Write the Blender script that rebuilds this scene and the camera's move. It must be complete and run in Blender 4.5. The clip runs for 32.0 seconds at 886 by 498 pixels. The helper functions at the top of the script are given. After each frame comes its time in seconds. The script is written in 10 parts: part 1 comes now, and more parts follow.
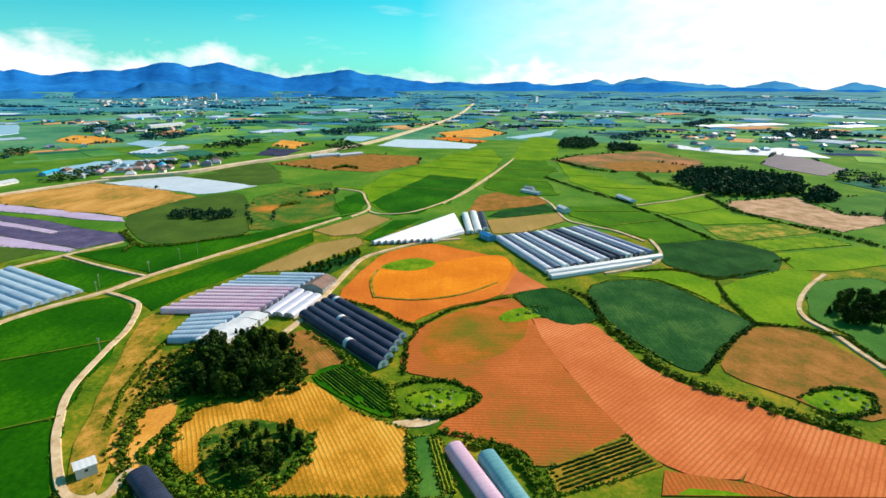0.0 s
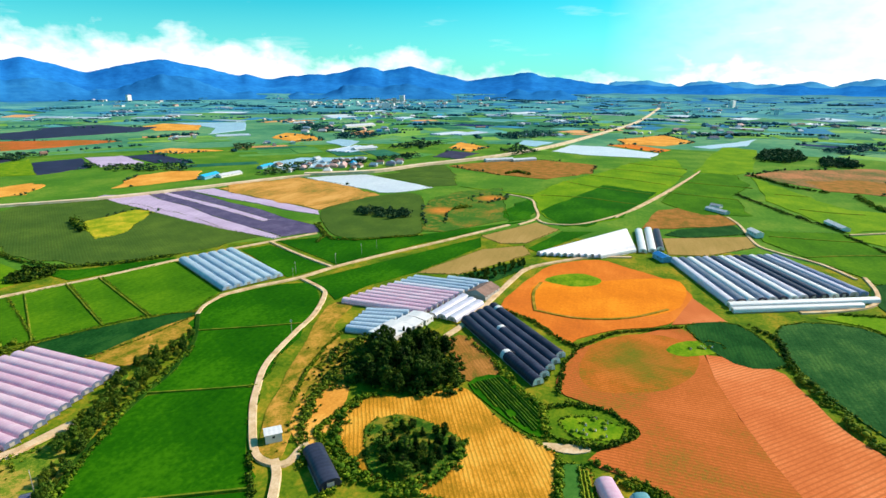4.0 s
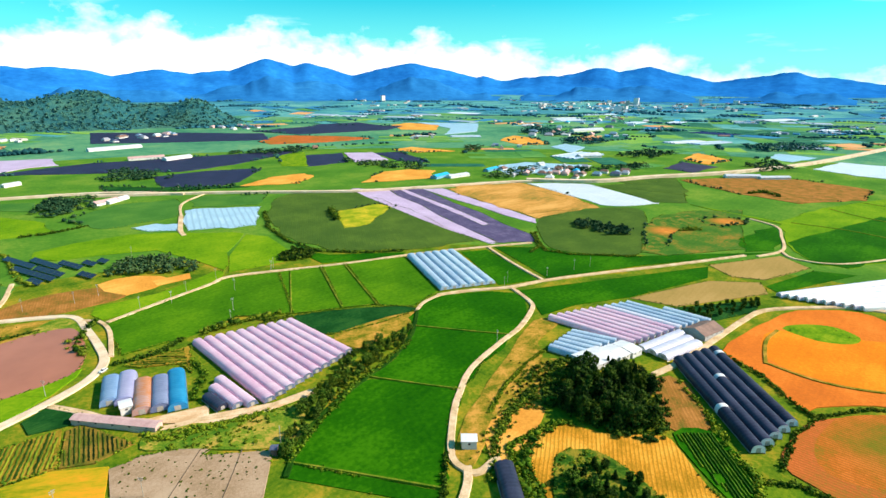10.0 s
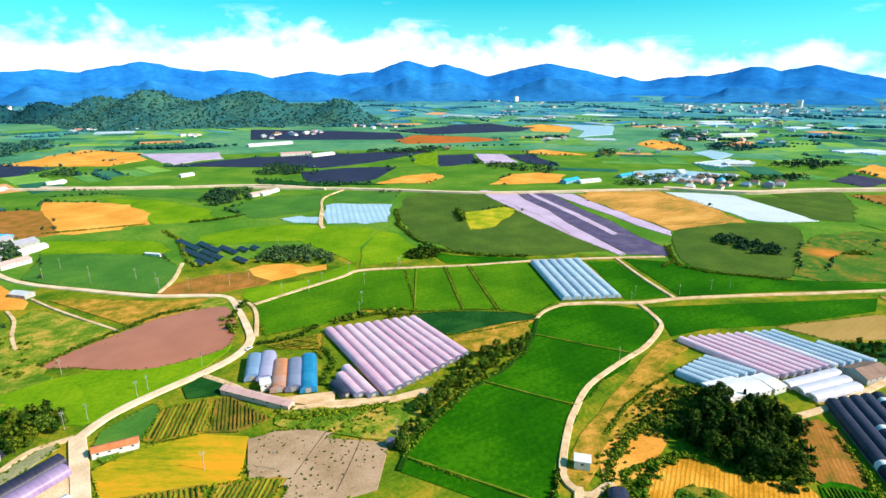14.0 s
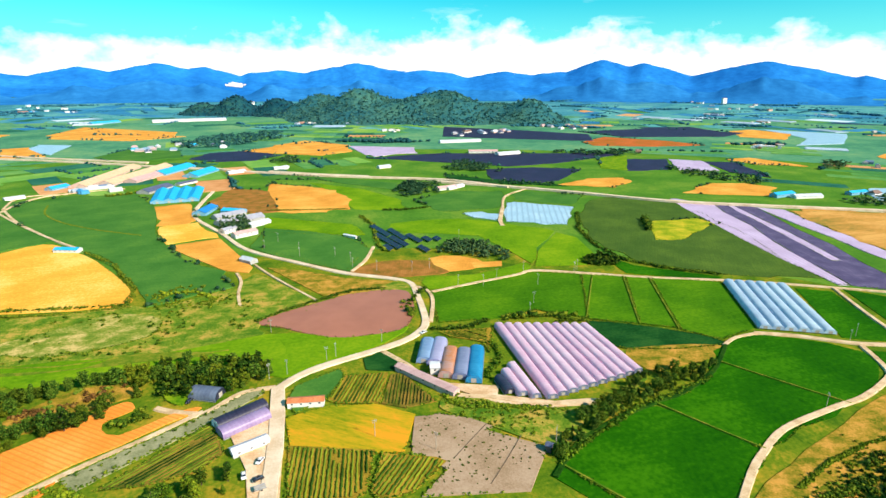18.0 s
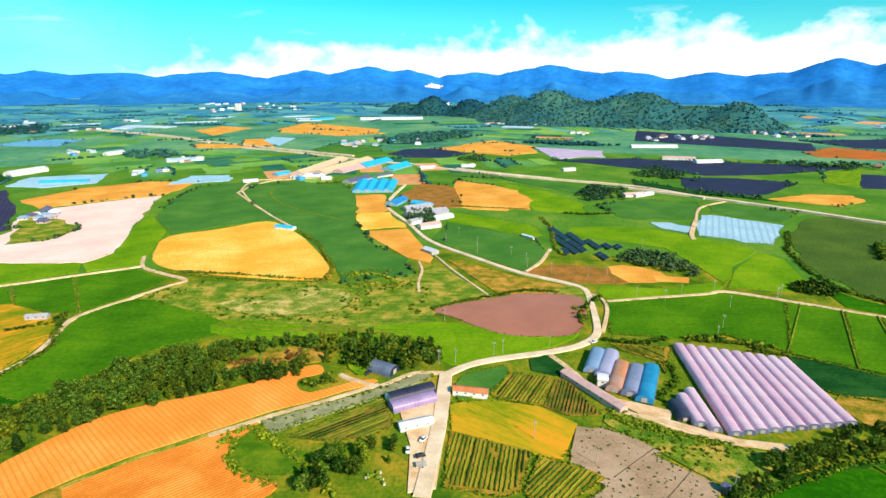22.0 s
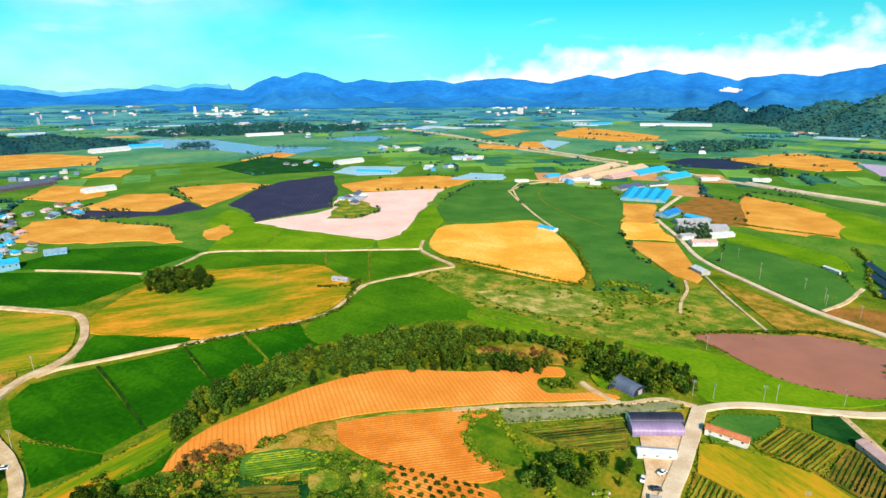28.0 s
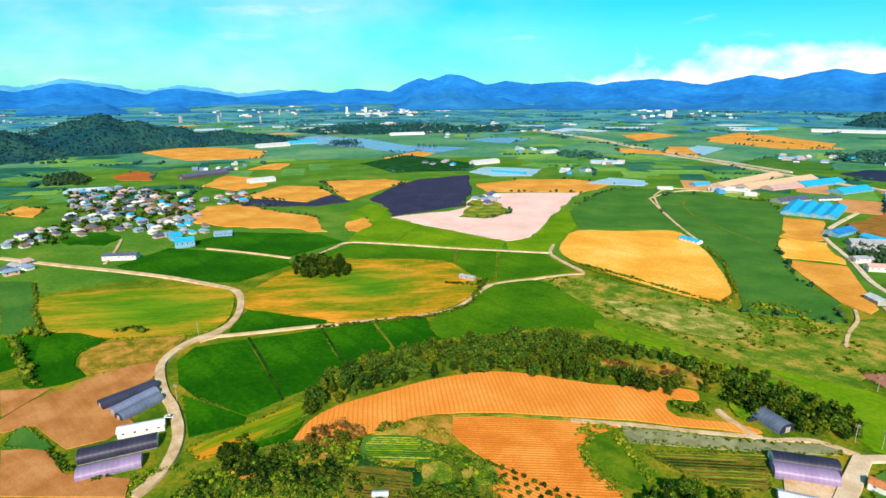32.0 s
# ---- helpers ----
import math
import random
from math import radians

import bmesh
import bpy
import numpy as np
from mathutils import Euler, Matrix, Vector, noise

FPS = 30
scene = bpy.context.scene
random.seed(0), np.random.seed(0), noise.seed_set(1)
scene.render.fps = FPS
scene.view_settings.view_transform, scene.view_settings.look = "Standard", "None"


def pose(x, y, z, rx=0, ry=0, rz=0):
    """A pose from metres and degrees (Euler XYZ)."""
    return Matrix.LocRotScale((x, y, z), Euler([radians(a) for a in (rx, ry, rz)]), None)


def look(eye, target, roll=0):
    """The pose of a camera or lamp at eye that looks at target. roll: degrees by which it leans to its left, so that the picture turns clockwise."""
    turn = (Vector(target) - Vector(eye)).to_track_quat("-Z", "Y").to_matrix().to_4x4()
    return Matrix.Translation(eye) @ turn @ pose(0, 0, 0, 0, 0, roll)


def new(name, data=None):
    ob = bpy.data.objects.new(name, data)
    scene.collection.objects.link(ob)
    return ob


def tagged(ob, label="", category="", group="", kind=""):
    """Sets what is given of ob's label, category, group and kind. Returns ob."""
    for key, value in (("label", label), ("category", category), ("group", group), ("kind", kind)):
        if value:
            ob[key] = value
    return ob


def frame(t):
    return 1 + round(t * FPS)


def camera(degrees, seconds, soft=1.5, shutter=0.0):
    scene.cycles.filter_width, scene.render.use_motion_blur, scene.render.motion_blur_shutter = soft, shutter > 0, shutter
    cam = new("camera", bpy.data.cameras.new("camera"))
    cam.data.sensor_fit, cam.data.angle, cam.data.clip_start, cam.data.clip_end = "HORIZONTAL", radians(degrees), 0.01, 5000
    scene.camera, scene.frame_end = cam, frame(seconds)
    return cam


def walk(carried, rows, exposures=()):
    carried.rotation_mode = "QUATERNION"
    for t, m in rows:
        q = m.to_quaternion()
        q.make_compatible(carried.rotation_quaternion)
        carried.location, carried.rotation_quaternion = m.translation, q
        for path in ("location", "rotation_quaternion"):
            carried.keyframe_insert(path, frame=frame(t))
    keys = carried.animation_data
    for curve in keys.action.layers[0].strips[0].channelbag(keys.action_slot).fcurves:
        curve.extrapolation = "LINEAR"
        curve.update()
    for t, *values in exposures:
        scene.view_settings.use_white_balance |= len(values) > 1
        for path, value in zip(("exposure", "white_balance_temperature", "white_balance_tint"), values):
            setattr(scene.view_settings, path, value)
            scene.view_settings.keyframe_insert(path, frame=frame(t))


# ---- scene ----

cam = camera(77.28, 32.0)


def rig(x, y, z, yaw, pitch, roll):
    return pose(x, y, z, 90 + pitch, 0, yaw) @ pose(0, 0, 0, 0, 0, roll)


PATH = [
    (0.0, rig(-0.00, -0.00, 127.97, 0.00, -16.79, 0.28)),
    (1.0, rig(-0.20, -0.45, 129.66, 4.36, -16.77, 0.22)),
    (2.0, rig(-0.32, -0.58, 131.63, 8.78, -16.79, 0.19)),
    (3.0, rig(-0.42, -0.47, 133.21, 13.23, -16.73, 0.21)),
    (3.5, rig(-0.45, -0.42, 134.08, 15.44, -16.71, 0.23)),
    (5.5, rig(-0.47, -0.45, 137.57, 24.45, -16.74, 0.12)),
    (6.0, rig(-0.49, -0.48, 138.44, 26.72, -16.77, 0.13)),
    (6.5, rig(-0.50, -0.47, 139.36, 29.06, -16.75, 0.10)),
    (7.0, rig(-0.51, -0.42, 140.23, 31.11, -16.74, 0.10)),
    (7.5, rig(-0.50, -0.33, 141.19, 32.56, -16.74, 0.08)),
    (8.0, rig(-0.49, -0.27, 142.05, 33.99, -16.77, 0.08)),
    (9.0, rig(-0.49, -0.30, 144.02, 37.19, -16.77, 0.12)),
    (10.0, rig(-0.43, -0.28, 146.05, 40.42, -16.76, 0.12)),
    (11.0, rig(-0.36, -0.08, 148.04, 43.65, -16.83, -0.03)),
    (12.0, rig(-0.40, -0.06, 149.50, 47.33, -16.82, -0.18)),
    (13.0, rig(-0.50, -0.13, 149.69, 50.99, -16.79, -0.08)),
    (14.0, rig(-0.61, -0.15, 149.80, 53.72, -16.76, -0.03)),
    (14.5, rig(-0.64, -0.19, 149.79, 56.60, -16.78, 0.01)),
    (15.0, rig(-0.65, -0.24, 150.00, 59.62, -16.84, -0.04)),
    (15.5, rig(-0.64, -0.27, 150.05, 61.97, -16.87, -0.02)),
    (17.5, rig(-0.60, -0.78, 149.60, 70.33, -16.79, 0.06)),
    (18.0, rig(-0.53, -0.86, 149.65, 72.53, -16.78, 0.08)),
    (19.0, rig(-0.29, -0.97, 149.70, 77.28, -16.76, 0.09)),
    (20.0, rig(-0.06, -1.04, 149.40, 81.91, -16.71, 0.14)),
    (21.0, rig(0.04, -1.20, 149.10, 86.57, -16.67, 0.14)),
    (22.0, rig(0.12, -1.26, 149.00, 91.37, -16.65, 0.11)),
    (23.0, rig(0.12, -1.14, 148.61, 96.22, -16.58, 0.04)),
    (24.0, rig(-0.03, -0.76, 148.42, 101.51, -16.35, -0.20)),
    (24.5, rig(-0.17, -0.52, 148.39, 104.19, -16.27, -0.39)),
    (25.0, rig(-0.32, -0.30, 148.40, 106.58, -16.19, -0.47)),
    (25.5, rig(-0.44, -0.15, 148.41, 108.94, -16.15, -0.44)),
    (27.5, rig(-1.48, 0.06, 147.81, 117.03, -16.14, -0.39)),
    (28.0, rig(-1.50, 0.05, 147.70, 118.94, -16.12, -0.37)),
    (29.0, rig(-1.47, 0.08, 147.74, 122.60, -16.08, -0.38)),
    (30.0, rig(-1.60, 0.25, 147.56, 126.10, -16.01, -0.36)),
    (31.0, rig(-2.02, 0.47, 147.26, 129.51, -16.00, -0.30)),
    (32.0, rig(-2.53, 0.96, 147.23, 132.88, -15.88, -0.34)),
]
walk(cam, PATH, ((0.0, 0.29), (6.0, 0.55), (13.0, 0.67), (19.0, 0.60), (25.0, 0.45), (32.0, 0.32)))


# ---- world and light ----
SUN_DIR = Vector((0.60, 0.52, 0.56)).normalized()
world = bpy.data.worlds.new("sky")
scene.world = world
world.use_nodes = True
wn, wl = world.node_tree.nodes, world.node_tree.links
wn.clear()


def wmath(op, a, b=None, clamp=False):
    n = wn.new("ShaderNodeMath")
    n.operation, n.use_clamp = op, clamp
    for i, v in enumerate((a, b)):
        if isinstance(v, (int, float)):
            n.inputs[i].default_value = v
        elif v is not None:
            wl.new(v, n.inputs[i])
    return n.outputs[0]


def wmix(fac, a, b, mode="MIX"):
    n = wn.new("ShaderNodeMix")
    n.data_type, n.blend_type = "RGBA", mode
    for sock, v in ((n.inputs[0], fac), (n.inputs[6], a), (n.inputs[7], b)):
        if isinstance(v, (int, float)):
            sock.default_value = v
        elif isinstance(v, tuple):
            sock.default_value = (*v, 1)
        else:
            wl.new(v, sock)
    return n.outputs[2]


sky = wn.new("ShaderNodeTexSky")
sky.sky_type, sky.sun_disc = "NISHITA", False
sky.sun_elevation, sky.sun_rotation = math.asin(SUN_DIR.z), math.atan2(SUN_DIR.x, SUN_DIR.y)
sky.air_density, sky.dust_density, sky.ozone_density = 1.0, 0.3, 1.5
vec = wn.new("ShaderNodeTexCoord").outputs["Generated"]
sep = wn.new("ShaderNodeSeparateXYZ")
wl.new(vec, sep.inputs[0])
dx, dy, dz = sep.outputs
# clear air turns cyan upwards, paler towards the horizon
clear = wmix(1.0, sky.outputs[0], (0.09, 1.02, 1.04), "MULTIPLY")
low = wmath("SUBTRACT", 1.0, wmath("DIVIDE", dz, 0.13), True)
clear = wmix(wmath("MULTIPLY", low, 0.34), clear, (5.2, 8.4, 8.8))


def cloud_noise(size_flat, size_up, detail, shift):
    mp = wn.new("ShaderNodeMapping")
    mp.inputs["Scale"].default_value = (size_flat, size_flat, size_up)
    mp.inputs["Location"].default_value = shift
    wl.new(vec, mp.inputs[0])
    n = wn.new("ShaderNodeTexNoise")
    n.inputs["Scale"].default_value, n.inputs["Detail"].default_value, n.inputs["Roughness"].default_value = 1.0, detail, 0.55
    wl.new(mp.outputs[0], n.inputs["Vector"])
    return n.outputs["Fac"]


# a bank of cumulus low in the north, thinning to the west; thin veil towards the sun
north = wmath("ADD", wmath("MULTIPLY", dx, -0.914), wmath("MULTIPLY", dy, 0.407))
sunward = wmath("ADD", wmath("MULTIPLY", dx, 0.755), wmath("MULTIPLY", dy, 0.655))
top_of_bank = wmath("ADD", 0.022, wmath("MULTIPLY", wmath("MAXIMUM", wmath("SUBTRACT", north, 0.55), 0.0), 0.155))
west = wmath("ADD", wmath("MULTIPLY", dx, -0.342), wmath("MULTIPLY", dy, -0.940))
top_of_bank = wmath("SUBTRACT", top_of_bank, wmath("MULTIPLY", wmath("MAXIMUM", wmath("SUBTRACT", west, 0.70), 0.0), 0.22))
puffs = wmath("SUBTRACT", cloud_noise(15, 24, 8.0, (3.1, 0.4, 0.0)), 0.5)
edge = wmath("SUBTRACT", wmath("ADD", top_of_bank, wmath("MULTIPLY", puffs, 0.15)), dz)
bank = wmath("MULTIPLY", edge, 26.0, True)
wisps = wmath("MULTIPLY", wmath("SUBTRACT", cloud_noise(5, 26, 5.0, (7.7, 2.0, 1.0)), 0.60), 5.0, True)
veil = wmath("MULTIPLY", wmath("SUBTRACT", sunward, 0.62), 3.4, True)
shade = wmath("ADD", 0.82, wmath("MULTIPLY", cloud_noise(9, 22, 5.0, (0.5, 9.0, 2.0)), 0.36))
billow = wmath("MULTIPLY", wmath("SUBTRACT", cloud_noise(22, 46, 6.0, (4.5, 1.0, 6.0)), 0.46), 4.0, True)
white = wmix(1.0, wmix(wmath("MULTIPLY", billow, 0.6), (9.6, 9.7, 9.8), (6.2, 8.3, 8.9)), shade, "MULTIPLY")
haze = wmath("MULTIPLY", wmath("MULTIPLY", wmath("SUBTRACT", west, 0.72), 3.0, True), wmath("MULTIPLY", wmath("SUBTRACT", cloud_noise(4, 9, 4.0, (1.7, 5.0, 3.0)), 0.36), 2.2, True))
wisps = wmath("ADD", wmath("MULTIPLY", wisps, 0.45), wmath("MULTIPLY", haze, 0.6))
cover = wmath("ADD", wmath("MULTIPLY", bank, 0.97), wmath("ADD", wisps, veil), True)
bg = wn.new("ShaderNodeBackground")
bg.inputs["Strength"].default_value = 0.097
wl.new(wmix(cover, clear, white), bg.inputs[0])
wout = wn.new("ShaderNodeOutputWorld")
wl.new(bg.outputs[0], wout.inputs[0])

sun = new("sun", bpy.data.lights.new("sun", "SUN"))
sun.data.energy, sun.data.angle, sun.data.color = 5.0, radians(0.5), (1.0, 0.885, 0.73)
sun.matrix_world = look((0, 0, 600), Vector((0, 0, 600)) - SUN_DIR)

# ---- materials ----
def node_mat(name):
    m = bpy.data.materials.new(name)
    m.use_nodes = True
    nt = m.node_tree
    return m, nt.nodes, nt.links, nt.nodes["Principled BSDF"]


def math_node(nodes, links, op, a, b=None):
    n = nodes.new("ShaderNodeMath")
    n.operation = op
    for i, v in enumerate((a, b)):
        if v is None:
            continue
        if isinstance(v, (int, float)):
            n.inputs[i].default_value = v
        else:
            links.new(v, n.inputs[i])
    return n.outputs[0]


def ramp(nodes, links, fac, stops):
    n = nodes.new("ShaderNodeValToRGB")
    cr = n.color_ramp
    while len(cr.elements) < len(stops):
        cr.elements.new(0.5)
    for e, (p, c) in zip(cr.elements, stops):
        e.position, e.color = p, (*c, 1)
    links.new(fac, n.inputs[0])
    return n.outputs[0]


def noise_node(nodes, links, vec, size, detail=4.0, rough=0.6):
    n = nodes.new("ShaderNodeTexNoise")
    n.inputs["Scale"].default_value = 1.0 / size
    n.inputs["Detail"].default_value = detail
    n.inputs["Roughness"].default_value = rough
    links.new(vec, n.inputs["Vector"])
    return n.outputs["Fac"]


def mix(nodes, links, fac, a, b, mode="MIX"):
    n = nodes.new("ShaderNodeMix")
    n.data_type, n.blend_type = "RGBA", mode
    for sock, v in ((n.inputs[0], fac), (n.inputs[6], a), (n.inputs[7], b)):
        if isinstance(v, (int, float)):
            sock.default_value = v
        elif isinstance(v, tuple):
            sock.default_value = (*v, 1)
        else:
            links.new(v, sock)
    return n.outputs[2]


def bump(nodes, links, bsdf, height, strength, dist):
    n = nodes.new("ShaderNodeBump")
    n.inputs["Strength"].default_value, n.inputs["Distance"].default_value = strength, dist
    links.new(height, n.inputs["Height"])
    links.new(n.outputs[0], bsdf.inputs["Normal"])


def field_mat(name, dark, mid, light, patch=40.0, grain=1.5, row=0.0, between=(0.2, 0.1, 0.04), cover=0.5, rough=0.9, relief=0.25, stretch=1.0, spec=0.02, streaks=0.12, rowmix=0.5, tight=0.12, fade=None):
    """Soil or crop: broad patches, fine grain, and rows along the field's own y every `row` metres."""
    m, n, l, b = node_mat(name)
    tc = n.new("ShaderNodeTexCoord").outputs["Object"]
    mp = n.new("ShaderNodeMapping")
    mp.inputs["Scale"].default_value = (1, stretch, 1)
    l.new(tc, mp.inputs[0])
    big = noise_node(n, l, mp.outputs[0], patch, 3.0, 0.55)
    fine = noise_node(n, l, mp.outputs[0], grain, 5.0, 0.7)
    crisp = math_node(n, l, "ADD", math_node(n, l, "MULTIPLY", fine, 1.35), -0.175)
    line = n.new("ShaderNodeMapping")
    line.inputs["Scale"].default_value = (1, 0.07, 1)
    l.new(tc, line.inputs[0])
    streak = noise_node(n, l, line.outputs[0], 2.6, 3.0, 0.6)
    f = math_node(n, l, "ADD", math_node(n, l, "MULTIPLY", big, 0.56), math_node(n, l, "MULTIPLY", crisp, 0.44 - streaks))
    f = math_node(n, l, "ADD", f, math_node(n, l, "MULTIPLY", streak, streaks))
    col = ramp(n, l, f, ((0.5 - tight, dark), (0.5, mid), (0.5 + tight, light)))
    if fade:
        d = n.new("ShaderNodeVectorMath")
        d.operation = "LENGTH"
        oval = n.new("ShaderNodeMapping")
        oval.inputs["Scale"].default_value = (1, fade[4] if len(fade) > 4 else 1, 1)
        l.new(tc, oval.inputs[0])
        l.new(oval.outputs[0], d.inputs[0])
        r = math_node(n, l, "ADD", math_node(n, l, "DIVIDE", d.outputs["Value"], fade[0]), math_node(n, l, "MULTIPLY", big, 0.5))
        col = mix(n, l, ramp(n, l, r, ((0.45, (0, 0, 0)), (1.0, (1, 1, 1)))), col, ramp(n, l, f, ((0.5 - tight, fade[1]), (0.5, fade[2]), (0.5 + tight, fade[3]))))
    height = fine
    if row:
        sep = n.new("ShaderNodeSeparateXYZ")
        l.new(tc, sep.inputs[0])
        wob = math_node(n, l, "MULTIPLY", noise_node(n, l, tc, 14.0, 3.0), row * 0.45)
        s = math_node(n, l, "SINE", math_node(n, l, "MULTIPLY", math_node(n, l, "ADD", sep.outputs[0], wob), 2 * math.pi / row))
        s = math_node(n, l, "ADD", math_node(n, l, "MULTIPLY", s, 0.5), math_node(n, l, "MULTIPLY", math_node(n, l, "ADD", fine, big), 0.5))
        k = ramp(n, l, s, ((max(0.0, cover - 0.3), (0, 0, 0)), (min(1.0, cover + 0.35), (1, 1, 1))))
        col = mix(n, l, math_node(n, l, "MULTIPLY", k, rowmix), col, between)
        height = math_node(n, l, "ADD", math_node(n, l, "MULTIPLY", s, 0.3), fine)
    l.new(col, b.inputs["Base Color"])
    b.inputs["Roughness"].default_value = rough
    b.inputs["Specular IOR Level"].default_value = spec
    bump(n, l, b, height, 0.6, relief)
    return m


def plain_mat(name, dark, light, size=3.0, rough=0.6, metal=0.0, spec=0.4, per_object=0.0, bumpy=0.0):
    """A surface with stains at two scales and, where asked, a shade of its own for each object."""
    m, n, l, b = node_mat(name)
    tc = n.new("ShaderNodeTexCoord").outputs["Object"]
    f = math_node(n, l, "ADD", math_node(n, l, "MULTIPLY", noise_node(n, l, tc, size, 4.0), 0.6),
                  math_node(n, l, "MULTIPLY", noise_node(n, l, tc, size * 0.12, 3.0), 0.4))
    if per_object:
        info = n.new("ShaderNodeObjectInfo")
        f = math_node(n, l, "ADD", f, math_node(n, l, "MULTIPLY", math_node(n, l, "SUBTRACT", info.outputs["Random"], 0.5), per_object))
    l.new(ramp(n, l, f, ((0.35, dark), (0.65, light))), b.inputs["Base Color"])
    b.inputs["Roughness"].default_value, b.inputs["Metallic"].default_value = rough, metal
    b.inputs["Specular IOR Level"].default_value = spec
    if bumpy:
        bump(n, l, b, f, 0.5, bumpy)
    return m


def leaf_mat(name, dark, mid, light, size=5.0):
    m, n, l, b = node_mat(name)
    geo = n.new("ShaderNodeNewGeometry")
    tc = n.new("ShaderNodeTexCoord").outputs["Object"]
    info = n.new("ShaderNodeObjectInfo")
    f = math_node(n, l, "ADD", math_node(n, l, "MULTIPLY", geo.outputs["Random Per Island"], 0.45),
                  math_node(n, l, "MULTIPLY", noise_node(n, l, tc, size, 3.0), 0.55))
    f = math_node(n, l, "ADD", f, math_node(n, l, "MULTIPLY", math_node(n, l, "SUBTRACT", info.outputs["Random"], 0.5), 0.34))
    l.new(ramp(n, l, f, ((0.27, dark), (0.5, mid), (0.74, light))), b.inputs["Base Color"])
    b.inputs["Roughness"].default_value = 0.8
    b.inputs["Specular IOR Level"].default_value = 0.05
    return m


def water_mat(name, col):
    m, n, l, b = node_mat(name)
    tc = n.new("ShaderNodeTexCoord").outputs["Object"]
    f = noise_node(n, l, tc, 25.0, 3.0)
    l.new(ramp(n, l, f, ((0.35, tuple(c * 0.85 for c in col)), (0.65, col))), b.inputs["Base Color"])
    b.inputs["Roughness"].default_value = 0.2
    b.inputs["Specular IOR Level"].default_value = 0.2
    bump(n, l, b, noise_node(n, l, tc, 1.2, 3.0), 0.12, 0.05)
    return m


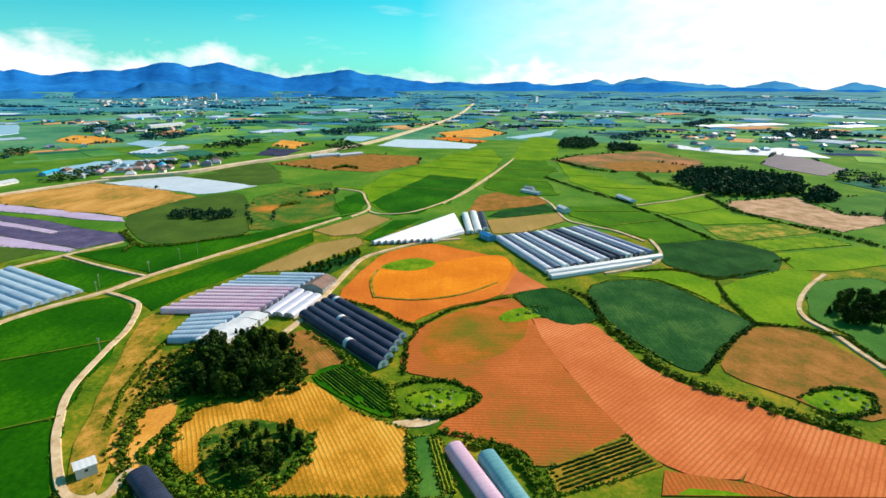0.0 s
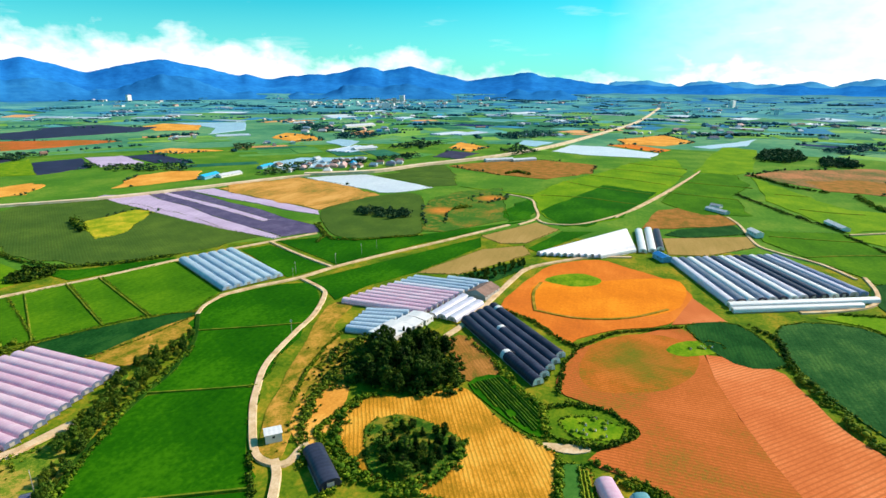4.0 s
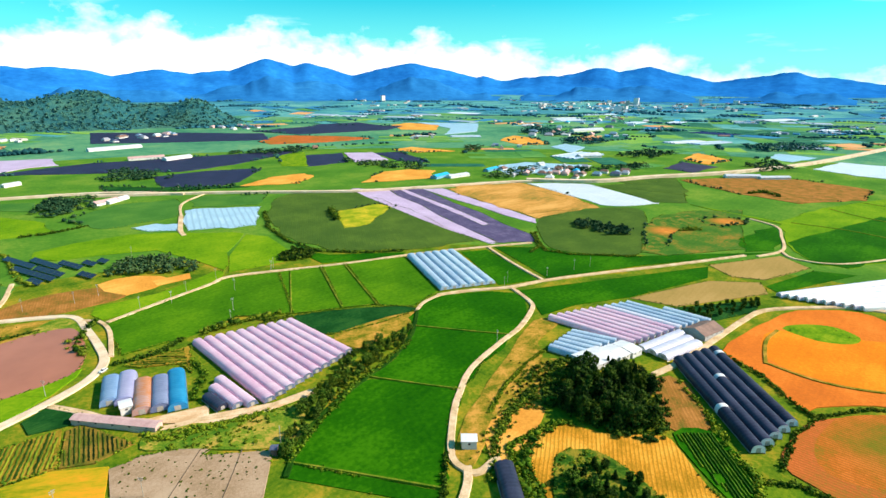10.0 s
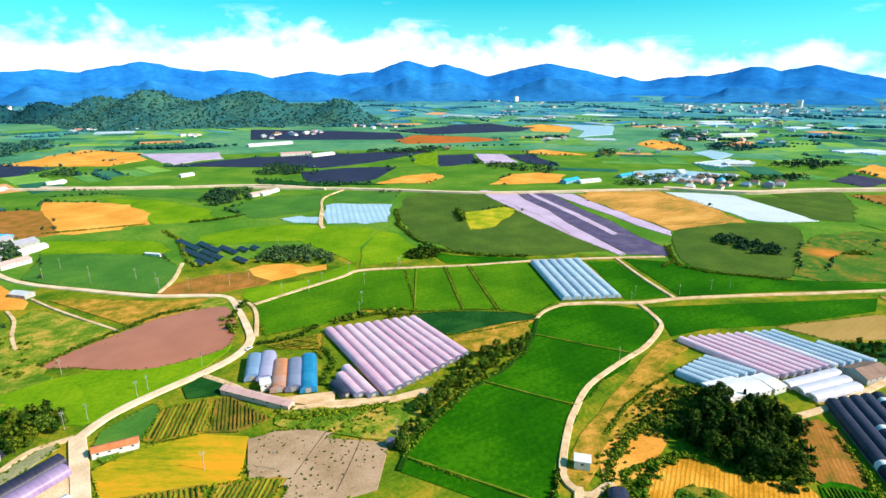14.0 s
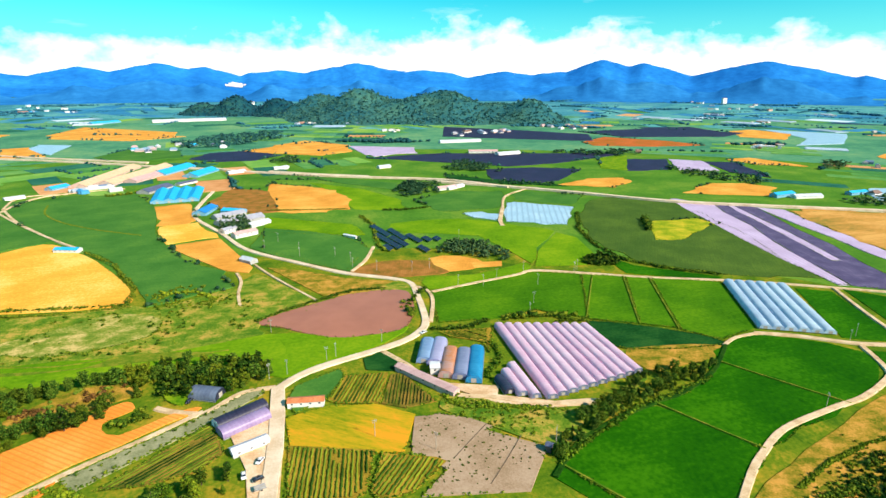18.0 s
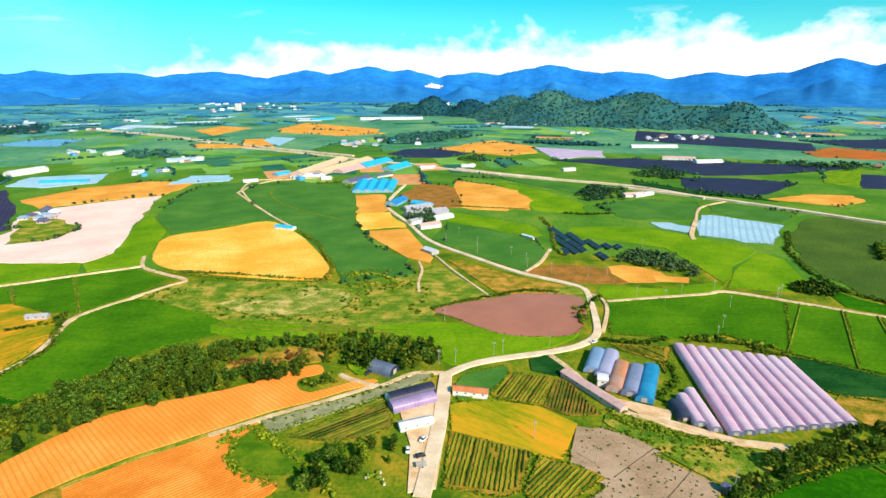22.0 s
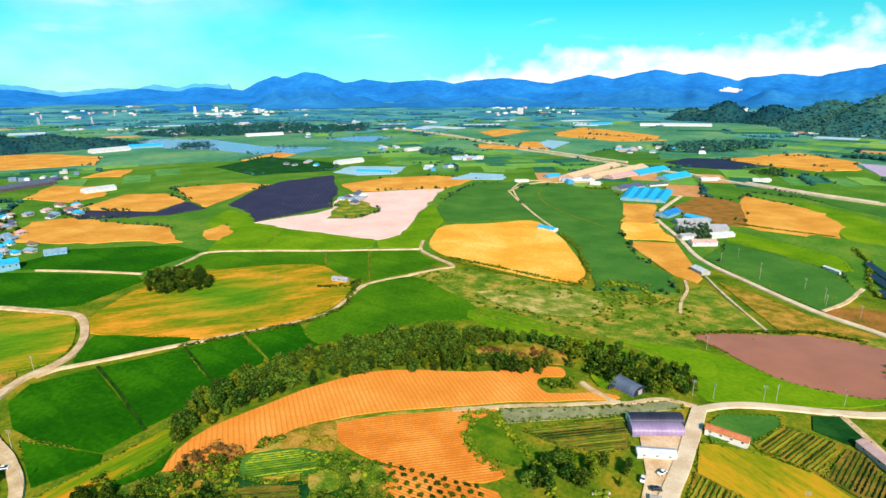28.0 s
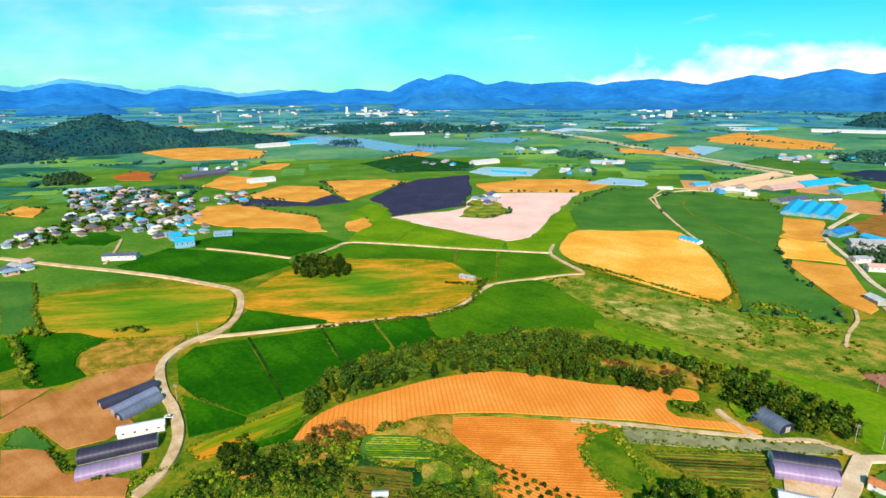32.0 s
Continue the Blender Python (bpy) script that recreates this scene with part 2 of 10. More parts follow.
M = {
    "base": field_mat("meadow", (0.04, 0.11, 0.006), (0.12, 0.18, 0.009), (0.34, 0.24, 0.02), 22, 2),
    "paddy": field_mat("paddy_rice", (0.006, 0.066, 0.001), (0.014, 0.1, 0.0012), (0.036, 0.155, 0.002), 60, 2.5, relief=0.15),
    "paddy_light": field_mat("paddy_rice_light", (0.07, 0.185, 0.004), (0.125, 0.25, 0.005), (0.20, 0.31, 0.008), 45, 2.5, relief=0.15),
    "paddy_mid": field_mat("paddy_rice_mid", (0.026, 0.108, 0.0025), (0.05, 0.155, 0.0035), (0.09, 0.21, 0.005), 50, 2.5, relief=0.15),
    "crop_green": field_mat("leaf_crop", (0.030, 0.125, 0.018), (0.056, 0.165, 0.026), (0.095, 0.215, 0.030), 45, 1.6, tight=0.15),
    "crop_dark": field_mat("dark_leaf_crop", (0.005, 0.045, 0.008), (0.010, 0.068, 0.013), (0.025, 0.10, 0.018), 22, 1.4, 2.0, (0.012, 0.045, 0.008), 0.8, rowmix=0.4, tight=0.09),
    "crop_olive": field_mat("olive_crop", (0.036, 0.085, 0.014), (0.06, 0.115, 0.018), (0.095, 0.16, 0.022), 40, 2, 2.2, (0.05, 0.07, 0.012), 0.7, rowmix=0.22, tight=0.15),
    "weeds": field_mat("weeds", (0.055, 0.14, 0.010), (0.15, 0.22, 0.016), (0.46, 0.30, 0.06), 14, 1.1, tight=0.095),
    "weeds_dry": field_mat("dry_weeds", (0.10, 0.13, 0.008), (0.31, 0.20, 0.022), (0.56, 0.28, 0.055), 9, 0.9, tight=0.1),
    "lime": field_mat("lime_grass", (0.06, 0.17, 0.005), (0.125, 0.24, 0.006), (0.23, 0.31, 0.012), 12, 1.5),
    "soil_orange": field_mat("orange_soil", (0.24, 0.14, 0.020), (0.46, 0.120, 0.026), (0.58, 0.155, 0.040), 48, 1.2, 1.7, (0.25, 0.065, 0.014), 0.85, rowmix=0.5, tight=0.11),
    "soil_red": field_mat("red_soil", (0.50, 0.125, 0.018), (0.62, 0.16, 0.02), (0.70, 0.21, 0.03), 40, 1.5),
    "soil_glow": field_mat("bright_orange_soil", (0.60, 0.155, 0.010), (0.70, 0.20, 0.012), (0.80, 0.27, 0.018), 40, 1.5),
    "soil_rows": field_mat("ridged_soil", (0.50, 0.125, 0.035), (0.61, 0.168, 0.052), (0.72, 0.235, 0.085), 40, 1.2, 1.9, (0.32, 0.075, 0.02), 0.85, rowmix=0.5),
    "soil_stripe": field_mat("striped_soil", (0.70, 0.23, 0.03), (0.80, 0.28, 0.045), (0.88, 0.36, 0.075), 30, 1.2, 2.3, (0.52, 0.12, 0.016), 0.95, rowmix=0.42),
    "soil_brown": field_mat("brown_soil", (0.12, 0.115, 0.016), (0.30, 0.135, 0.028), (0.44, 0.19, 0.05), 14, 1.5, 1.7, (0.24, 0.10, 0.022), 0.75, rowmix=0.45),
    "soil_tan": field_mat("tan_soil", (0.54, 0.215, 0.03), (0.68, 0.30, 0.05), (0.78, 0.40, 0.085), 45, 1.5),
    "straw": field_mat("straw_stubble", (0.34, 0.17, 0.012), (0.64, 0.27, 0.025), (0.78, 0.40, 0.06), 24, 0.7, 1.7, (0.14, 0.10, 0.008), 0.85, rowmix=0.5, tight=0.085),
    "golden": field_mat("golden_stubble", (0.74, 0.31, 0.03), (0.84, 0.41, 0.055), (0.92, 0.58, 0.15), 60, 2),
    "yellow": field_mat("yellow_rice", (0.17, 0.22, 0.007), (0.43, 0.295, 0.012), (0.66, 0.29, 0.018), 22, 1.2, stretch=0.3, streaks=0.2, tight=0.09),
    "yellow_green": field_mat("yellow_green_crop", (0.06, 0.18, 0.005), (0.19, 0.25, 0.006), (0.64, 0.25, 0.014), 24, 1.8, stretch=0.18, streaks=0.25, tight=0.085),
    "grey_soil": field_mat("grey_field", (0.29, 0.195, 0.115), (0.37, 0.25, 0.16), (0.43, 0.305, 0.205), 22, 1.0, tight=0.085),
    "pale_soil": field_mat("pale_pink_soil", (0.72, 0.44, 0.38), (0.83, 0.55, 0.49), (0.90, 0.64, 0.58), 40, 2, tight=0.15),
    "vine": field_mat("row_crop_soil", (0.15, 0.125, 0.010), (0.27, 0.18, 0.018), (0.40, 0.24, 0.028), 14, 0.8, tight=0.09),
    "vine_dark": field_mat("dark_row_crop_soil", (0.07, 0.09, 0.010), (0.16, 0.125, 0.018), (0.30, 0.17, 0.028), 12, 0.8, tight=0.09),
    "soil_dotted": field_mat("fine_orange_soil", (0.66, 0.19, 0.024), (0.80, 0.255, 0.036), (0.88, 0.34, 0.065), 20, 0.8, 1.6, (0.38, 0.10, 0.013), 0.9, rowmix=0.55, tight=0.085),
    "soil_tinge": field_mat("weedy_soil", (0.14, 0.15, 0.012), (0.22, 0.15, 0.014), (0.34, 0.145, 0.02), 20, 1.2, 1.7, (0.15, 0.075, 0.010), 0.85, rowmix=0.5, tight=0.095, fade=(40.0, (0.24, 0.14, 0.014), (0.45, 0.125, 0.016), (0.58, 0.16, 0.028))),
    "purple_net": field_mat("purple_shade_net", (0.06, 0.045, 0.11), (0.10, 0.075, 0.16), (0.18, 0.14, 0.25), 14, 2, 3.0, (0.035, 0.025, 0.07), 0.85, 0.7, spec=0.2, rowmix=0.7),
    "mid_plain": field_mat("plain_meadow", (0.045, 0.145, 0.014), (0.078, 0.20, 0.018), (0.17, 0.26, 0.03), 60, 4, tight=0.14),
    "crop_blue": field_mat("blue_green_crop", (0.010, 0.062, 0.014), (0.022, 0.092, 0.022), (0.055, 0.14, 0.03), 22, 1.4, 2.2, (0.02, 0.06, 0.012), 0.8, rowmix=0.35, tight=0.09),
    "leaf_hedge": leaf_mat("hedge_leaves", (0.008, 0.030, 0.003), (0.050, 0.105, 0.007), (0.18, 0.215, 0.014)),
    "grass": field_mat("lush_grass", (0.04, 0.115, 0.005), (0.085, 0.165, 0.007), (0.16, 0.22, 0.010), 12, 1.2),
    "net_strip": field_mat("netted_ground", (0.16, 0.175, 0.08), (0.25, 0.25, 0.13), (0.35, 0.33, 0.19), 8, 0.8),
    # leaves for trees farther out, with some haze blue in the colour
    "leaf_mid": leaf_mat("hazed_plain_leaves", (0.012, 0.045, 0.022), (0.030, 0.078, 0.034), (0.075, 0.125, 0.04), 20),
    "black_net": field_mat("black_shade_net", (0.020, 0.014, 0.045), (0.033, 0.023, 0.068), (0.058, 0.042, 0.10), 30, 2, 5.0, (0.012, 0.008, 0.025), 0.85, 0.7, spec=0.2, rowmix=0.7),
    "pink_net": field_mat("pale_pink_film", (0.44, 0.31, 0.46), (0.57, 0.42, 0.60), (0.68, 0.53, 0.71), 30, 2, 4.0, (0.30, 0.20, 0.34), 0.85, 0.5, spec=0.3, rowmix=0.6),
    "white_film": field_mat("white_film", (0.58, 0.60, 0.68), (0.70, 0.72, 0.78), (0.82, 0.82, 0.86), 30, 2, 6.0, (0.35, 0.38, 0.46), 0.9, 0.35, spec=0.4, rowmix=0.7),
    "blue_film": field_mat("blue_film", (0.30, 0.44, 0.56), (0.38, 0.54, 0.66), (0.50, 0.64, 0.74), 30, 2, 6.5, (0.2, 0.32, 0.44), 0.9, 0.35, spec=0.3, rowmix=0.7),
    "road": field_mat("dirt_road", (0.47, 0.31, 0.165), (0.60, 0.42, 0.25), (0.70, 0.53, 0.35), 7, 0.7, relief=0.05, tight=0.1),
    "concrete": field_mat("pale_concrete_road", (0.56, 0.41, 0.27), (0.66, 0.51, 0.36), (0.74, 0.60, 0.45), 11, 0.8, relief=0.03, tight=0.1),
    "yard": field_mat("yard_soil", (0.54, 0.33, 0.17), (0.66, 0.44, 0.26), (0.76, 0.56, 0.38), 9, 0.8, relief=0.06, tight=0.09),
    "fallow_pink": field_mat("pinkish_fallow", (0.30, 0.20, 0.09), (0.46, 0.28, 0.17), (0.58, 0.38, 0.26), 16, 1.2, tight=0.085),
    "tan_weedy": field_mat("weedy_tan_soil", (0.20, 0.17, 0.03), (0.50, 0.245, 0.055), (0.63, 0.34, 0.095), 38, 1.5, stretch=0.5, streaks=0.2, tight=0.1),
    "crop_patchy": field_mat("patchy_crop", (0.024, 0.10, 0.012), (0.060, 0.15, 0.018), (0.34, 0.17, 0.03), 30, 2.4, tight=0.17),
    "soil_fade": field_mat("bare_soil_patch", (0.42, 0.16, 0.03), (0.54, 0.19, 0.03), (0.62, 0.25, 0.05), 9, 1.2, fade=(30.0, (0.022, 0.10, 0.012), (0.058, 0.15, 0.018), (0.30, 0.17, 0.03))),
    "soil_bare": field_mat("pale_bare_soil", (0.34, 0.135, 0.035), (0.46, 0.19, 0.058), (0.55, 0.26, 0.095), 18, 0.9, streaks=0.2, tight=0.11),
    "ripening": field_mat("ripening_crop", (0.06, 0.19, 0.006), (0.115, 0.235, 0.008), (0.26, 0.28, 0.012), 20, 1.5, stretch=0.35, streaks=0.2, tight=0.09, fade=(92.0, (0.12, 0.20, 0.006), (0.40, 0.24, 0.010), (0.78, 0.31, 0.03))),
    "ripening_edge": field_mat("ripening_crop_edge", (0.07, 0.20, 0.006), (0.12, 0.25, 0.008), (0.21, 0.29, 0.012), 24, 1.5, stretch=0.3, streaks=0.2, tight=0.09, fade=(78.0, (0.11, 0.22, 0.006), (0.30, 0.25, 0.010), (0.74, 0.30, 0.03), 0.62)),
    "soil_mottled": field_mat("mottled_soil", (0.10, 0.12, 0.035), (0.27, 0.145, 0.06), (0.46, 0.19, 0.085), 60, 4, tight=0.09),
    "shrub_floor": field_mat("shrub_floor", (0.014, 0.06, 0.006), (0.05, 0.125, 0.010), (0.26, 0.20, 0.022), 7, 0.8, tight=0.09),
    "reed": field_mat("pale_reeds", (0.09, 0.17, 0.014), (0.22, 0.25, 0.035), (0.58, 0.42, 0.15), 13, 1.1, tight=0.1),
    "tan_flat": field_mat("even_tan_soil", (0.26, 0.185, 0.05), (0.345, 0.225, 0.07), (0.42, 0.27, 0.095), 30, 1.5, stretch=0.4, streaks=0.2, tight=0.17),
    "lime_yellow": field_mat("yellow_green_grass", (0.15, 0.24, 0.008), (0.30, 0.33, 0.014), (0.56, 0.40, 0.03), 18, 1.6, tight=0.1),
    # darker navy copy of the black net: cloud shade in the base colour
    "cloud_shaded_net": field_mat("cloud_darkened_shade_net", (0.011, 0.012, 0.038), (0.019, 0.020, 0.06), (0.036, 0.034, 0.09), 30, 2, 5.0, (0.008, 0.008, 0.022), 0.85, 0.7, spec=0.2, rowmix=0.7),
    "bund": field_mat("earth_bank", (0.06, 0.14, 0.008), (0.13, 0.185, 0.012), (0.26, 0.23, 0.025), 6, 1),
    "ditch": field_mat("overgrown_ditch", (0.006, 0.035, 0.003), (0.015, 0.06, 0.005), (0.035, 0.09, 0.006), 8, 1),
    "water": water_mat("muddy_water", (0.40, 0.15, 0.085)),
    "lake": water_mat("lake_water", (0.15, 0.19, 0.40)),
    "leaf": leaf_mat("leaves", (0.005, 0.020, 0.003), (0.026, 0.060, 0.005), (0.10, 0.145, 0.010)),
    # evergreen tone, darker also for backlight; the wood's leaves paler for front light
    "leaf_ever": leaf_mat("evergreen_leaves", (0.004, 0.018, 0.003), (0.022, 0.055, 0.007), (0.080, 0.135, 0.014)),
    "leaf_wood": leaf_mat("wood_leaves", (0.008, 0.030, 0.003), (0.044, 0.110, 0.011), (0.145, 0.225, 0.020)),
    "leaf_gold": leaf_mat("yellowing_leaves", (0.03, 0.06, 0.004), (0.095, 0.145, 0.008), (0.23, 0.25, 0.015)),
    "leaf_light": leaf_mat("shrub_leaves", (0.022, 0.065, 0.004), (0.085, 0.165, 0.008), (0.23, 0.27, 0.014)),
    "leaf_red": leaf_mat("reddish_leaves", (0.06, 0.03, 0.008), (0.14, 0.07, 0.02), (0.24, 0.13, 0.03)),
    "bark": plain_mat("bark", (0.05, 0.035, 0.02), (0.13, 0.09, 0.06), 0.8, 0.9, bumpy=0.05),
    "hill": None,
}
OUTLINES = []   # the edges of the fields, for the weeds that grow along them
LAND = []   # centre and radius of every laid-out field
layer = [0]


# ---- plan helpers ----
def land_z(x, y):
    """The plain lies level round the drone and rises gently to the mountains."""
    return 0.0031 * max(0.0, math.hypot(x, y) - 2300) ** 1.3


def rounded(pts, steps=4, closed=True):
    """A smooth line through the plan's corners."""
    n, out = len(pts), []
    for i in range(n if closed else n - 1):
        p = [Vector(pts[(i + k) % n]) if closed else Vector(pts[min(max(i + k, 0), n - 1)]) for k in (-1, 0, 1, 2)]
        for s in range(steps):
            t = s / steps
            out.append(0.5 * (2 * p[1] + (p[2] - p[0]) * t + (2 * p[0] - 5 * p[1] + 4 * p[2] - p[3]) * t * t + (3 * p[1] - p[0] - 3 * p[2] + p[3]) * t ** 3))
    if not closed:
        out.append(Vector(pts[-1]))
    return out


def slab(name, outline, z, mat, rows=0.0, origin=None):
    """A flat piece of land with its own thickness; its local y runs along the rows."""
    c = origin or sum((Vector(p) for p in outline), Vector((0, 0))) / len(outline)
    turn = Matrix.Rotation(-radians(rows), 2)
    loc = [turn @ (Vector(p) - c) for p in outline]
    bm = bmesh.new()
    lift = [land_z(*p) for p in outline]
    top = [bm.verts.new((p.x, p.y, z + k)) for p, k in zip(loc, lift)]
    low = [bm.verts.new((p.x * 1.004, p.y * 1.004, k - 0.4)) for p, k in zip(loc, lift)]
    f = bm.faces.new(top)
    if f.normal.z < 0 or f.calc_area() == 0:
        f.normal_update()
    for i in range(len(top)):
        j = (i + 1) % len(top)
        bm.faces.new((top[i], low[i], low[j], top[j]))
    bmesh.ops.triangulate(bm, faces=[f])
    bmesh.ops.recalc_face_normals(bm, faces=bm.faces)
    me = bpy.data.meshes.new(name)
    bm.to_mesh(me)
    bm.free()
    me.materials.append(M[mat] if isinstance(mat, str) else mat)
    ob = new(name, me)
    ob.location, ob.rotation_euler = (c.x, c.y, 0), (0, 0, radians(rows))
    return ob


def field(name, mat, label, pts, rows=0.0, curve=3):
    layer[0] += 1
    z = 0.3 + 0.002 * layer[0]
    mid = sum((Vector(p) for p in pts), Vector((0, 0))) / len(pts)
    LAND.append((mid, max((Vector(p) - mid).length for p in pts)))
    outline = rounded(pts, curve) if curve > 1 and mid.length < 600 else [Vector(p) for p in pts]
    if mid.length >= 600:
        outline = [a.lerp(b, k / 5) for a, b in zip(outline, outline[1:] + outline[:1]) for k in range(5)]
    wob = [p + Vector((noise.noise((p.x * 0.05, p.y * 0.05, 1)), noise.noise((p.x * 0.05, p.y * 0.05, 7)))) * (1.5 if mid.length < 600 else 7.0) for p in outline]
    OUTLINES.append((mat, wob))
    return tagged(slab(name, wob, z, mat, rows), label, "field" if "field" in name or "paddy" in name else name.replace("_", " "), kind="structure")


def ribbon(name, mat, label, pts, width, z=0.85, category="road", steps=6, wobble=0.12):
    line = rounded(pts, steps, False)
    left, right = [], []
    for i, p in enumerate(line):
        d = (line[min(i + 1, len(line) - 1)] - line[max(i - 1, 0)]).normalized()
        nrm = Vector((-d.y, d.x))
        w = width * 0.5 * (1 + wobble * noise.noise((p.x * 0.08, p.y * 0.08, 3)))
        left.append(p + nrm * w)
        right.append(p - nrm * w)
    bm = bmesh.new()
    layer[0] += 1
    z = z + 0.003 * (layer[0] % 60)
    rows = []
    for a, b in zip(left, right):
        o = (a - b).normalized() * min(0.35, width * 0.4)
        rows.append([bm.verts.new((q.x, q.y, h + land_z(q.x, q.y))) for q, h in ((a + o, -0.2), (a, z), (b, z), (b - o, -0.2))])
    for r, s in zip(rows, rows[1:]):
        for k in range(3):
            bm.faces.new((r[k], s[k], s[k + 1], r[k + 1]))
    for r in (rows[0], rows[-1]):
        bm.faces.new(r)
    bmesh.ops.recalc_face_normals(bm, faces=bm.faces)
    me = bpy.data.meshes.new(name)
    bm.to_mesh(me)
    bm.free()
    me.materials.append(M[mat])
    return tagged(new(name, me), label, category, kind="structure")


def raw_mesh(name, verts, faces, mat):
    me = bpy.data.meshes.new(name)
    v, f = np.asarray(verts, "f"), np.asarray(faces, "i")
    me.vertices.add(len(v))
    me.vertices.foreach_set("co", v.ravel())
    k = f.shape[1]
    me.loops.add(f.size)
    me.loops.foreach_set("vertex_index", f.ravel())
    me.polygons.add(len(f))
    me.polygons.foreach_set("loop_start", np.arange(0, f.size, k, dtype="i"))
    me.update(calc_edges=True)
    me.materials.append(mat)
    return me


rng = np.random.default_rng(7)


ICO = bmesh.new()
bmesh.ops.create_icosphere(ICO, subdivisions=1, radius=1.0)
ICO.verts.ensure_lookup_table()
ICO_V = np.array([v.co[:] for v in ICO.verts])
ICO_F = np.array([[v.index for v in f.verts] for f in ICO.faces])
ICO.free()


def leaves(centres, radii, per, size, core=0.66):
    """Many small leaf clumps, each a bent quad, spread round an uneven inner mass: a crown with gaps and a ragged outline."""
    centres, radii = np.asarray(centres, float), np.asarray(radii, float)
    n = len(centres) * per
    c, r = np.repeat(centres, per, 0), np.repeat(radii, per, 0)
    d = rng.normal(size=(n, 3))
    d /= np.linalg.norm(d, axis=1)[:, None]
    p = c + d * r * (0.62 + 0.5 * rng.random((n, 1)))
    a = rng.normal(size=(n, 3)) * 0.42 + d
    a /= np.linalg.norm(a, axis=1)[:, None]
    u = np.cross(a, rng.normal(size=(n, 3)))
    u /= np.linalg.norm(u, axis=1)[:, None] + 1e-9
    v = np.cross(a, u)
    s = size * (0.6 + 0.8 * rng.random((n, 1)))
    u, v = u * s, v * s * 0.8
    q = np.stack([p - u, p - v + a * s * 0.25, p + u, p + v + a * s * 0.25], 1)
    k = len(centres)
    lump = 1 + 0.4 * (rng.random((k, len(ICO_V), 1)) - 0.5) * 2
    cv = (centres[:, None] + ICO_V[None] * radii[:, None] * core * lump).reshape(-1, 3)
    cf = (ICO_F[None] + (np.arange(k) * len(ICO_V))[:, None, None]).reshape(-1, 3)
    quads = np.arange(4 * n).reshape(-1, 4)
    qf = np.concatenate([quads[:, [0, 1, 2]], quads[:, [0, 2, 3]]]) + len(cv)
    return np.concatenate([cv, q.reshape(-1, 3)]), np.concatenate([cf, qf])


def land_piece(path_pts, step):
    out = []
    for a, b in zip(path_pts, path_pts[1:]):
        a, b = Vector(a), Vector(b)
        k = max(1, int((b - a).length / step))
        out += [a.lerp(b, (i + rng.random()) / k) for i in range(k)]
    return out


def hedge(name, label, pts, width, height, mat="leaf", step=1.6, per=14, category="hedge", size=0.5):
    """An uneven belt of bushes along a line: tall and low ones, thin places and gaps."""
    c, r = [], []
    gap = min(step, 0.4 * height * height / max(width, 0.5 * height)) if step < 3 else step
    for p in land_piece([Vector(q) for q in pts], gap):
        thick = 0.5 + 0.9 * noise.noise((p.x * 0.07, p.y * 0.07, 31))
        if step < 3 and rng.random() > 0.45 + thick:
            continue
        h = height * (0.32 + 0.8 * rng.random() ** 1.6) * (0.7 + 0.5 * max(0.0, thick))
        off = rng.normal(size=2) * width * 0.3
        c.append((p.x + off[0], p.y + off[1], h * 0.42))
        r.append((h * (0.42 + 0.35 * rng.random()) + 0.12 * width, h * (0.42 + 0.35 * rng.random()) + 0.12 * width, 0.55 * h))
    if not c:
        return None
    v, f = leaves(c, r, int(per * 1.2), size * 0.75, 0.6)
    v[:, 2] = np.maximum(v[:, 2] + 0.45, 0.2)
    return tagged(new(name, raw_mesh(name, v, f, M[mat])), label, category, kind="stuff")


def crop_rows(name, label, poly, gap, turn, height, width, mat, category="crop rows"):
    """Low leafy ridges in rows across a plot, broken and uneven."""
    k = Matrix.Rotation(-radians(turn), 2)
    back = Matrix.Rotation(radians(turn), 2)
    loc = [k @ Vector(p) for p in poly]
    flat = [tuple(p) for p in loc]
    v, f = [], []
    x = min(p.x for p in loc) + gap / 2
    while x < max(p.x for p in loc):
        y, prev = min(p.y for p in loc), None
        while y < max(p.y for p in loc):
            q = (x + 0.05 * gap * rng.normal(), y)
            if inside(q, flat) and noise.noise((q[0] * 0.11, q[1] * 0.11, 41)) > -0.62:
                h, w = height * (0.55 + 0.7 * rng.random()), width * (0.7 + 0.6 * rng.random()) / 2
                o = len(v)
                for dx, z in ((-w, 0.3), (-w * 0.55, 0.55 + h * 0.8), (0.1 * w * rng.normal(), 0.55 + h), (w * 0.55, 0.55 + h * 0.75), (w, 0.3)):
                    p = back @ Vector((q[0] + dx, q[1]))
                    v.append((p.x, p.y, z))
                if prev is not None:
                    f += [(prev + i, o + i, o + i + 1, prev + i + 1) for i in range(4)]
                prev = o
            else:
                prev = None
            y += max(0.9, width * 0.8)
        x += gap
    return tagged(new(name, raw_mesh(name, v, f, M[mat])), label, category, kind="stuff")


def inside(p, poly):
    hit = False
    for (x1, y1), (x2, y2) in zip(poly, poly[1:] + poly[:1]):
        if (y1 > p[1]) != (y2 > p[1]) and p[0] < (x2 - x1) * (p[1] - y1) / (y2 - y1) + x1:
            hit = not hit
    return hit


def scatter(poly, gap):
    xs, ys = [p[0] for p in poly], [p[1] for p in poly]
    out = []
    y = min(ys)
    while y < max(ys):
        x = min(xs)
        while x < max(xs):
            q = (x + gap * 1.3 * (rng.random() - 0.5), y + gap * 1.3 * (rng.random() - 0.5))
            if inside(q, poly):
                out.append(q)
            x += gap
        y += gap
    return out


